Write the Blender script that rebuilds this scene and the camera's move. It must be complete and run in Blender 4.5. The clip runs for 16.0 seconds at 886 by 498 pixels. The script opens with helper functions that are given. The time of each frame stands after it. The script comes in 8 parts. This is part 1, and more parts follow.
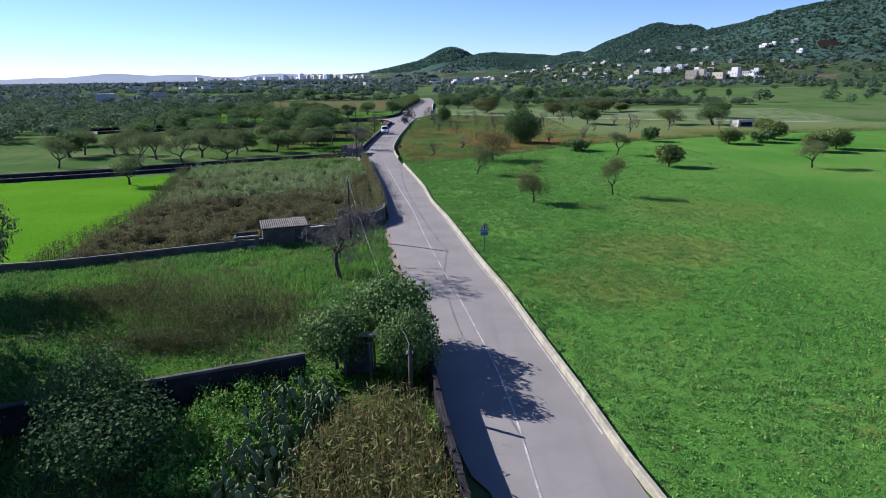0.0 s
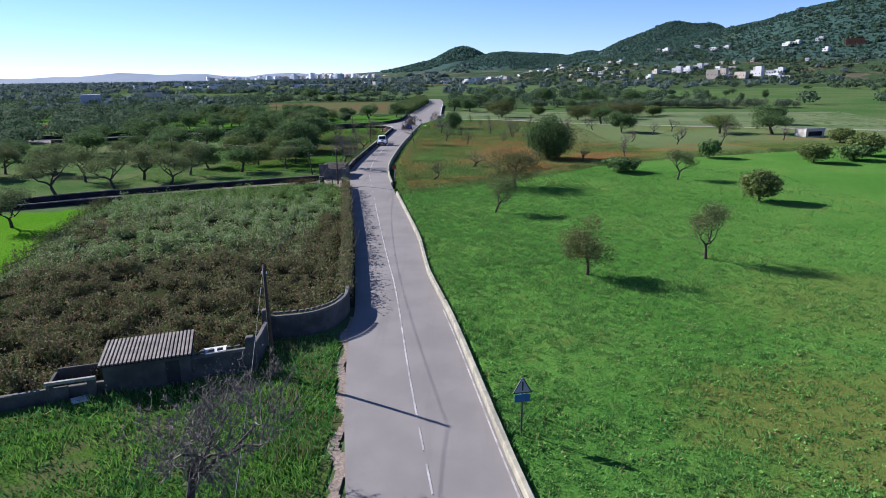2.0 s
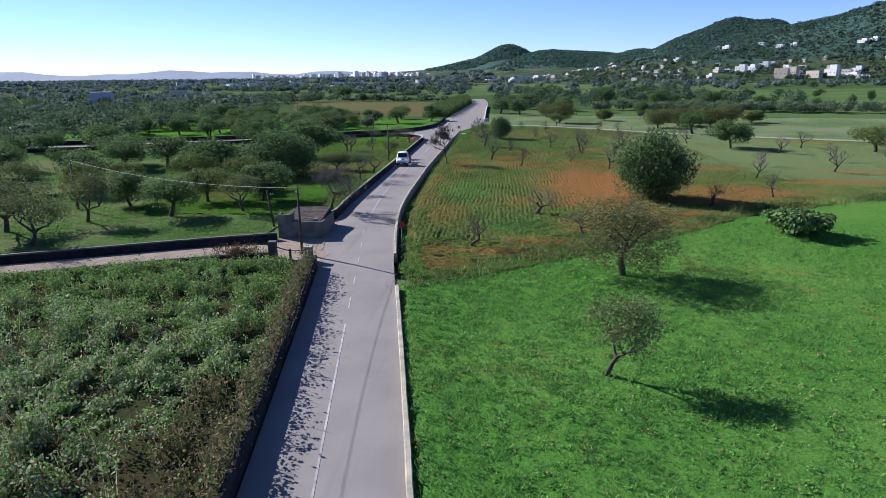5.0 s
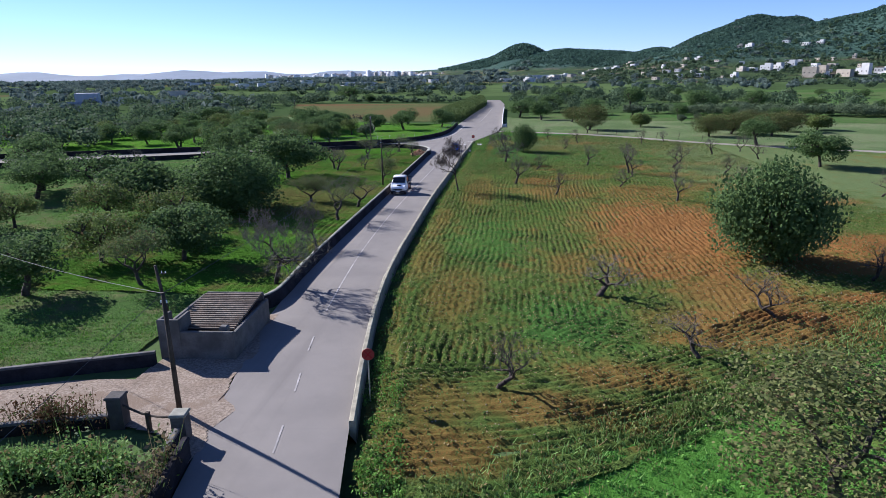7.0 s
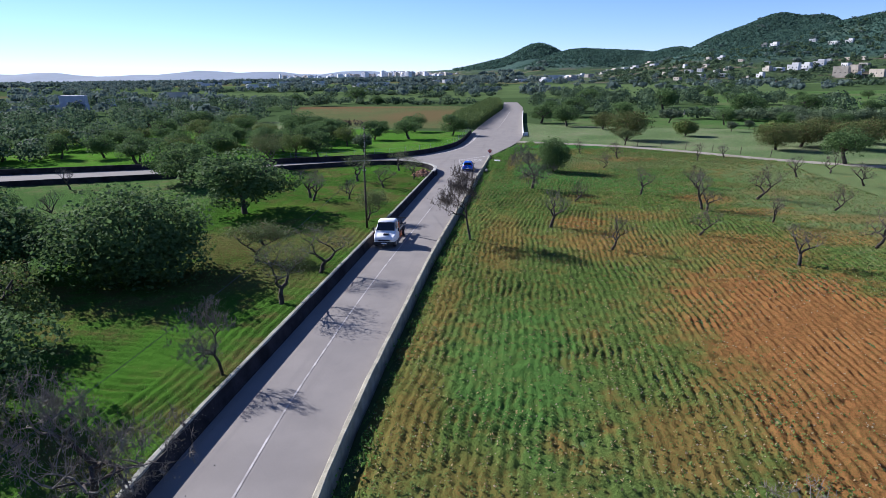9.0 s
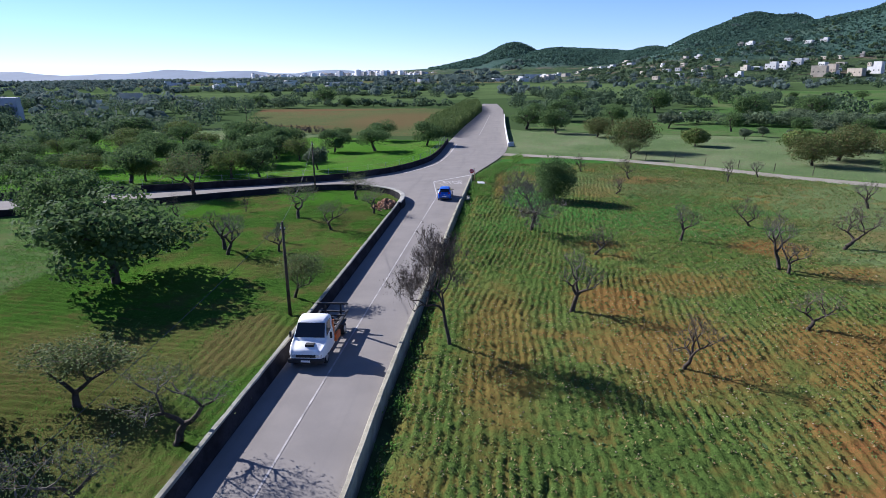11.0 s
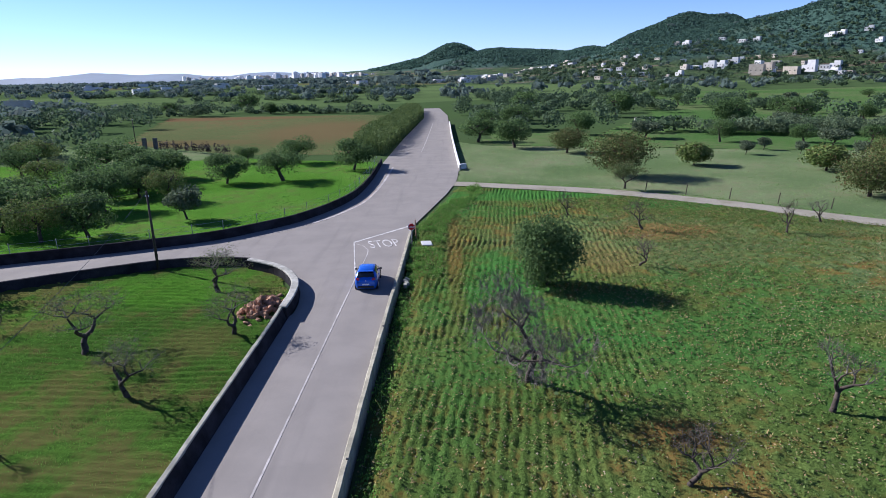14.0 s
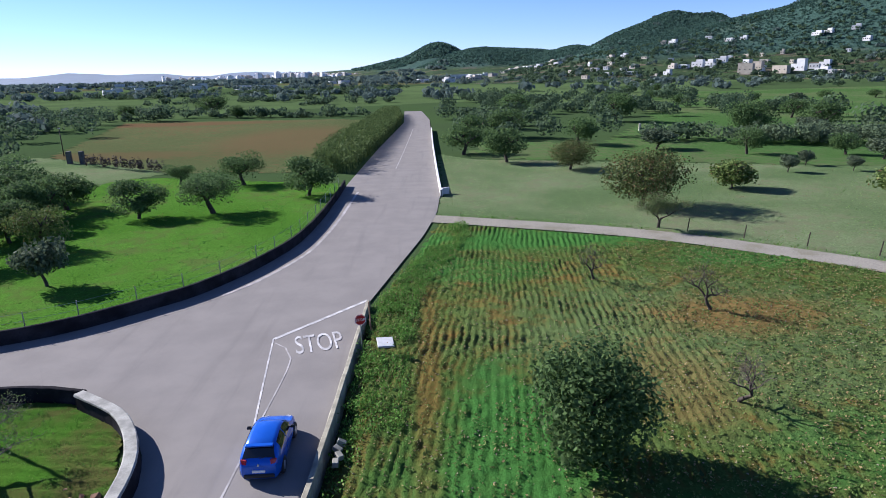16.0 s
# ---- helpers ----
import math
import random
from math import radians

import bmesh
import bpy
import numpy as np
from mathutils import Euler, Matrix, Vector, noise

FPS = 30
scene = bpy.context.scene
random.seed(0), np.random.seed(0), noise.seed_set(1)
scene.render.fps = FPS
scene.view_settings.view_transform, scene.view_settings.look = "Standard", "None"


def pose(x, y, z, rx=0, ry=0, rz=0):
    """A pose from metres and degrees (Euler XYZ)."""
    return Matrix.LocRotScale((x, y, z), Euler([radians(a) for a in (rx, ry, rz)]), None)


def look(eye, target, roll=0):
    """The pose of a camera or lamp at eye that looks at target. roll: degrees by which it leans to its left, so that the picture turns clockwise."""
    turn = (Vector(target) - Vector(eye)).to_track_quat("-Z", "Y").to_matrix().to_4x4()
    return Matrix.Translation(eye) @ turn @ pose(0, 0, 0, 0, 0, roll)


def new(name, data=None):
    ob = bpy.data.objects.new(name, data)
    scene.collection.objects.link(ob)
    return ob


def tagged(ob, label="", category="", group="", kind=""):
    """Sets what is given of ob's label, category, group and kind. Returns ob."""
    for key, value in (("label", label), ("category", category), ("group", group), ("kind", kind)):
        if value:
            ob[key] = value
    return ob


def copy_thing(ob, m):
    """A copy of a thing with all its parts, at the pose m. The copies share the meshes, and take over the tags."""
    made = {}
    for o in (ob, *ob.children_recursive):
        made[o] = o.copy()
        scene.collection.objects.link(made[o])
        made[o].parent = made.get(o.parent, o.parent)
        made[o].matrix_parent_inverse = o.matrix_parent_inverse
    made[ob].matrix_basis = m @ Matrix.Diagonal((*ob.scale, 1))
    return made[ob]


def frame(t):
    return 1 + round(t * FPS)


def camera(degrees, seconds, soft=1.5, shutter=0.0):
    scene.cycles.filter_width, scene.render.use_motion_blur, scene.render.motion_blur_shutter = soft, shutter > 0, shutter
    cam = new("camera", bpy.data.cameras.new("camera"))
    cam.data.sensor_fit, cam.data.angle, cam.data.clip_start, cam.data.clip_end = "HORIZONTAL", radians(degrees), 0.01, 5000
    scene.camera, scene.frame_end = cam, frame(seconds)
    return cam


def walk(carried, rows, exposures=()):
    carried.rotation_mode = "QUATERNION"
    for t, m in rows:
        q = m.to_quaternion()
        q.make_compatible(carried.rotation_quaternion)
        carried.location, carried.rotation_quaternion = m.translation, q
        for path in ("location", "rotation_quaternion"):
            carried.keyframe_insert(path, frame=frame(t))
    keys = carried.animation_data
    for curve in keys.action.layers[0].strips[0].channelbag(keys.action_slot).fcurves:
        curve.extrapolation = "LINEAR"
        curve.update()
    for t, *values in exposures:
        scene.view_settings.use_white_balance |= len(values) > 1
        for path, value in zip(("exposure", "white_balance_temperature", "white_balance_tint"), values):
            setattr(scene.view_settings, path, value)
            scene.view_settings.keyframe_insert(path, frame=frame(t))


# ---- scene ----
# ---- camera and path ----
cam = camera(71.5, 16.0, soft=0.42)
PATH = [
    (0, look((-0.386, -9.867, 15.880), (-0.463, -0.240, 13.174), -0.96)),
    (0.5, look((-0.253, -2.599, 15.843), (-0.332, 7.027, 13.137), -0.90)),
    (1, look((-0.193, 4.749, 15.888), (-0.281, 14.375, 13.180), -0.95)),
    (1.5, look((0.046, 12.312, 15.975), (-0.137, 21.936, 13.264), -1.02)),
    (2, look((0.172, 19.893, 16.008), (-0.079, 29.515, 13.296), -0.94)),
    (2.5, look((0.201, 27.335, 15.944), (-0.149, 36.955, 13.236), -0.83)),
    (3, look((0.191, 34.968, 15.732), (-0.421, 44.573, 13.015), -0.74)),
    (3.5, look((0.007, 42.454, 15.396), (-0.674, 52.054, 12.679), -0.63)),
    (4, look((-0.214, 49.351, 15.207), (-0.993, 58.943, 12.490), -0.66)),
    (6.5, look((-2.517, 83.437, 15.167), (-3.564, 93.000, 12.437), -0.77)),
    (7, look((-2.984, 90.001, 15.138), (-4.105, 99.556, 12.410), -0.82)),
    (7.5, look((-3.421, 96.682, 15.116), (-4.578, 106.232, 12.387), -0.90)),
    (8, look((-3.989, 102.962, 15.158), (-5.212, 112.506, 12.432), -0.87)),
    (8.5, look((-4.514, 109.206, 15.158), (-5.807, 118.740, 12.434), -0.84)),
    (9, look((-5.103, 115.225, 15.252), (-6.444, 124.754, 12.530), -0.86)),
    (11.5, look((-7.704, 143.788, 15.583), (-8.505, 153.370, 12.837), -0.94)),
    (12, look((-8.008, 149.087, 15.633), (-8.629, 158.683, 12.890), -1.06)),
    (12.5, look((-8.232, 154.476, 15.688), (-8.769, 164.079, 12.948), -1.17)),
    (13, look((-8.377, 159.928, 15.686), (-8.904, 169.532, 12.950), -1.17)),
    (13.5, look((-8.473, 165.295, 15.706), (-8.695, 174.909, 12.966), -1.33)),
    (14, look((-8.475, 170.837, 15.726), (-8.586, 180.453, 12.984), -1.33)),
    (14.5, look((-8.250, 176.378, 15.799), (-8.364, 185.993, 13.054), -1.40)),
    (15, look((-8.051, 181.938, 15.885), (-8.165, 191.551, 13.132), -1.36)),
    (15.5, look((-7.718, 187.506, 15.897), (-7.837, 197.119, 13.143), -1.39)),
    (16, look((-7.424, 192.968, 15.946), (-7.308, 202.581, 13.191), -1.43)),
]
walk(cam, PATH, exposures=[(0, 1.08, 5780, 17), (16, 1.08, 5780, 17)])

# ---- sky and sun ----
SUN_EL = radians(29.0)
SUN_AZ = math.atan2(-0.87, 0.49)
world = bpy.data.worlds.new("sky")
scene.world = world
world.use_nodes = True
wn = world.node_tree
sky = wn.nodes.new("ShaderNodeTexSky")
sky.sky_type = "NISHITA"
sky.sun_disc = False
sky.sun_elevation, sky.sun_rotation = SUN_EL, SUN_AZ
sky.air_density, sky.dust_density, sky.ozone_density, sky.altitude = 0.72, 0.0, 4.0, 20
clear = wn.nodes.new("ShaderNodeMix")
clear.data_type, clear.blend_type = "RGBA", "MULTIPLY"
clear.inputs[0].default_value = 1.0
clear.inputs[7].default_value = (0.99, 1.0, 1.19, 1.0)
wn.links.new(sky.outputs[0], clear.inputs[6])
wn.links.new(clear.outputs[2], wn.nodes["Background"].inputs[0])
wn.nodes["Background"].inputs[1].default_value = 0.062
sun_data = bpy.data.lights.new("sun", "SUN")
sun_data.energy, sun_data.angle, sun_data.color = 5.0, radians(0.6), (1.0, 0.95, 0.87)
sun = new("sun", sun_data)
to_sun = Vector((-0.87 * math.cos(SUN_EL), 0.49 * math.cos(SUN_EL), math.sin(SUN_EL)))
sun.matrix_world = look(to_sun * 100, (0, 0, 0))



# ---- node helpers ----
class Shader:
    """A small builder for node materials."""

    def __init__(self, name, rough=0.8, metal=0.0, spec=0.3):
        self.m = bpy.data.materials.new(name)
        self.m.use_nodes = True
        self.t = self.m.node_tree
        self.b = self.t.nodes["Principled BSDF"]
        self.b.inputs["Roughness"].default_value = rough
        self.b.inputs["Metallic"].default_value = metal
        self.b.inputs["Specular IOR Level"].default_value = spec
        self.co = None

    def n(self, kind):
        return self.t.nodes.new(kind)

    def link(self, a, b):
        self.t.links.new(a, b)

    def coord(self):
        if self.co is None:
            self.co = self.n("ShaderNodeNewGeometry").outputs["Position"]
        return self.co

    def noise(self, scale, detail=3.0, rough=0.55, stretch=None):
        node = self.n("ShaderNodeTexNoise")
        node.inputs["Scale"].default_value = scale
        node.inputs["Detail"].default_value = detail
        node.inputs["Roughness"].default_value = rough
        src = self.coord()
        if stretch:
            mp = self.n("ShaderNodeMapping")
            mp.inputs["Scale"].default_value = stretch
            self.link(src, mp.inputs[0])
            src = mp.outputs[0]
        self.link(src, node.inputs["Vector"])
        return node.outputs["Fac"]

    def step(self, fac, lo, hi, a=0.0, b=1.0):
        node = self.n("ShaderNodeMapRange")
        node.interpolation_type = "SMOOTHSTEP"
        for i, v in zip((1, 2, 3, 4), (lo, hi, a, b)):
            node.inputs[i].default_value = v
        self.link(fac, node.inputs[0])
        return node.outputs[0]

    def mix(self, fac, a, b, mode="MIX"):
        node = self.n("ShaderNodeMix")
        node.data_type, node.blend_type = "RGBA", mode
        for sock, v in ((node.inputs[0], fac), (node.inputs[6], a), (node.inputs[7], b)):
            if isinstance(v, (int, float)):
                sock.default_value = v
            elif isinstance(v, tuple):
                sock.default_value = (*v, 1.0)
            else:
                self.link(v, sock)
        return node.outputs[2]

    def maths(self, op, a, b=0.0):
        node = self.n("ShaderNodeMath")
        node.operation = op
        for sock, v in ((node.inputs[0], a), (node.inputs[1], b)):
            if isinstance(v, (int, float)):
                sock.default_value = v
            else:
                self.link(v, sock)
        return node.outputs[0]

    def base(self, c):
        if isinstance(c, tuple):
            self.b.inputs["Base Color"].default_value = (*c, 1.0)
        else:
            self.link(c, self.b.inputs["Base Color"])
        return self

    def bump(self, height, strength=0.4, dist=0.05):
        node = self.n("ShaderNodeBump")
        node.inputs["Strength"].default_value = strength
        node.inputs["Distance"].default_value = dist
        self.link(height, node.inputs["Height"])
        self.link(node.outputs[0], self.b.inputs["Normal"])
        return self

    def island(self):
        return self.n("ShaderNodeNewGeometry").outputs["Random Per Island"]

    def object_random(self):
        return self.n("ShaderNodeObjectInfo").outputs["Random"]

    def xyz(self):
        node = self.n("ShaderNodeSeparateXYZ")
        self.link(self.coord(), node.inputs[0])
        return node.outputs


def plain(name, c, rough=0.7, metal=0.0, spec=0.3, vary=0.25, scale=3.0, bump=0.15):
    """A paint, stone or metal with mild stains at two scales."""
    s = Shader(name, rough, metal, spec)
    dark = tuple(v * (1 - vary) for v in c)
    light = tuple(min(1, v * (1 + vary * 0.6)) for v in c)
    big = s.step(s.noise(scale, 4), 0.3, 0.7)
    fine = s.noise(scale * 9, 3)
    col = s.mix(big, dark, light)
    col = s.mix(s.step(fine, 0.45, 0.75, 0, 0.5), col, dark)
    s.base(col)
    if bump:
        s.bump(fine, bump, 0.02)
    return s.m


def leafy(name, dark, light, dry=None, dry_amount=0.0, rough=0.6, through_light=0.25):
    s = Shader(name, max(rough, 0.75), spec=0.06)
    r = s.island()
    col = s.mix(r, dark, light)
    col = s.mix(s.step(s.object_random(), 0, 1, 0.0, 0.35), col, tuple(v * 0.7 for v in light))
    if dry:
        col = s.mix(s.step(s.maths("FRACT", s.maths("MULTIPLY", r, 17.0)), 1 - dry_amount, 1 - dry_amount + 0.02), col, dry)
    s.base(col)
    tr = s.n("ShaderNodeBsdfTranslucent")
    s.link(col, tr.inputs[0])
    mx = s.n("ShaderNodeMixShader")
    mx.inputs[0].default_value = through_light
    out = s.t.nodes["Material Output"]
    s.link(s.b.outputs[0], mx.inputs[1])
    s.link(tr.outputs[0], mx.inputs[2])
    s.link(mx.outputs[0], out.inputs[0])
    return s.m


# ---- materials ----
def asphalt_material():
    s = Shader("asphalt", 0.95, spec=0.06)
    p = s.noise(0.35, 4)
    lanes = s.noise(0.9, 3, stretch=(1.0, 0.06, 1.0))
    fine = s.noise(60, 2)
    col = s.mix(s.step(p, 0.3, 0.7), (0.190, 0.174, 0.158), (0.222, 0.203, 0.183))
    col = s.mix(s.step(lanes, 0.52, 0.76, 0, 0.42), col, (0.143, 0.131, 0.121))
    col = s.mix(s.step(fine, 0.5, 0.7, 0, 0.4), col, (0.266, 0.244, 0.222))
    cracks = s.n("ShaderNodeTexVoronoi")
    cracks.feature = "DISTANCE_TO_EDGE"
    cracks.inputs["Scale"].default_value = 0.22
    s.link(s.coord(), cracks.inputs["Vector"])
    col = s.mix(s.step(cracks.outputs["Distance"], 0.0, 0.008, 0.05, 0), col, (0.065, 0.0585, 0.0585))
    s.base(col)
    s.bump(fine, 0.3, 0.01)
    return s.m


def soil_grass(name, grass_a, grass_b, soil, cover=0.5, patch=0.06, wear=0.5, bump=0.6, spots=(), lush=(), lush_c=(0.062, 0.148, 0.036), furrow=None, pale=()):
    """Ground under low plants: two greens, bare soil in patches, fine clods."""
    s = Shader(name, 1.0, spec=0.0)
    big = s.noise(patch, 4)
    mid = s.noise(0.5, 4)
    fine = s.noise(7.0, 4, 0.65)
    tiny = s.noise(28.0, 2)
    col = s.mix(s.step(big, 0.35, 0.65), grass_a, grass_b)
    col = s.mix(s.step(fine, 0.36, 0.64, 0, 0.66), col, tuple(v * 0.48 for v in grass_a))
    bare = s.maths("ADD", s.maths("MULTIPLY", big, 0.5), s.maths("MULTIPLY", mid, 0.5))
    amount = s.step(bare, cover, cover + 0.12, 0, wear)

    def spot(cx, cy, rx, ry, k):
        x, y, _ = s.xyz()
        dx = s.maths("DIVIDE", s.maths("SUBTRACT", x, cx), rx)
        dy = s.maths("DIVIDE", s.maths("SUBTRACT", y, cy), ry)
        d = s.maths("SQRT", s.maths("ADD", s.maths("MULTIPLY", dx, dx), s.maths("MULTIPLY", dy, dy)))
        d = s.maths("ADD", d, s.maths("MULTIPLY", s.maths("SUBTRACT", mid, 0.5), 1.3))
        return s.step(d, 0.5, 1.15, k, 0.0)

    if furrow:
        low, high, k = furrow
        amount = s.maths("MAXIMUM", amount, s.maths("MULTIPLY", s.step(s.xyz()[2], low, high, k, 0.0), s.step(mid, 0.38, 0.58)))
    for row in spots:
        amount = s.maths("MAXIMUM", amount, spot(*row))
    for row in pale:
        thin = spot(*row)
        col = s.mix(thin, col, s.mix(s.step(fine, 0.3, 0.7), (0.085, 0.125, 0.046), (0.150, 0.192, 0.084)))
        amount = s.maths("MULTIPLY", amount, s.step(thin, 0.0, 1.0, 1.0, 0.55))
    for row in lush:
        thick = spot(*row)
        col = s.mix(thick, col, s.mix(s.step(fine, 0.3, 0.7), tuple(v * 0.6 for v in lush_c), lush_c))
        amount = s.maths("MULTIPLY", amount, s.maths("SUBTRACT", 1.0, thick))
    soil_c = s.mix(s.step(fine, 0.35, 0.65), tuple(v * 0.65 for v in soil), soil)
    keep = s.maths("MULTIPLY", amount, s.step(tiny, 0.3, 0.55, 0.55, 1.0))
    s.base(s.mix(keep, col, soil_c))
    s.bump(s.maths("ADD", fine, s.maths("MULTIPLY", tiny, 0.5)), bump, 0.08)
    return s.m


def plain_patchwork():
    """The far plain: a patchwork of fields, green, olive and bare."""
    s = Shader("plain", 1.0, spec=0.0)
    mp = s.n("ShaderNodeMapping")
    mp.inputs["Scale"].default_value = (0.00455, 0.00273, 0)
    mp.inputs["Rotation"].default_value = (0, 0, 0.5)
    s.link(s.coord(), mp.inputs[0])
    cells = s.n("ShaderNodeTexVoronoi")
    cells.distance = "CHEBYCHEV"
    cells.inputs["Scale"].default_value = 1.0
    s.link(mp.outputs[0], cells.inputs["Vector"])
    sep = s.n("ShaderNodeSeparateColor")
    s.link(cells.outputs["Color"], sep.inputs[0])
    col = s.mix(s.step(sep.outputs[0], 0.2, 0.8), (0.048, 0.080, 0.030), (0.088, 0.132, 0.050))
    col = s.mix(s.step(sep.outputs[1], 0.72, 0.80, 0, 0.6), col, (0.13, 0.0975, 0.0553))
    col = s.mix(s.step(s.noise(0.02, 5), 0.40, 0.70, 0, 0.5), col, (0.046, 0.066, 0.032))
    fine = s.noise(0.8, 4, 0.7)
    col = s.mix(s.step(fine, 0.4, 0.7, 0, 0.35), col, (0.036, 0.054, 0.022))
    s.base(col)
    s.bump(s.noise(5.0, 3), 0.5, 0.08)
    return s.m


def hill_material():
    """Pine woods seen from afar: tufted canopy, paler clearings."""
    s = Shader("hill_woods", 0.95, spec=0.05)
    clump = s.noise(0.16, 5, 0.75)
    broad = s.noise(0.008, 4)
    col = s.mix(s.step(clump, 0.3, 0.7), (0.030, 0.062, 0.050), (0.056, 0.102, 0.076))
    col = s.mix(s.step(broad, 0.56, 0.68, 0, 0.2), col, (0.09, 0.10, 0.06))
    low = s.xyz()[2]
    plot = s.noise(0.010, 4, stretch=(1.0, 2.0, 9.0))
    farm = s.mix(s.step(plot, 0.42, 0.5), (0.034, 0.054, 0.026), (0.050, 0.080, 0.030))
    farm = s.mix(s.step(plot, 0.56, 0.6), farm, (0.12, 0.10, 0.066))
    farm = s.mix(s.step(clump, 0.5, 0.62, 0, 0.8), farm, (0.032, 0.052, 0.03))
    edge = s.maths("ADD", low, s.maths("MULTIPLY", broad, 26.0))
    col = s.mix(s.step(edge, 36.0, 52.0), farm, col)
    s.base(col)
    s.bump(clump, 0.8, 4.0)
    return s.m


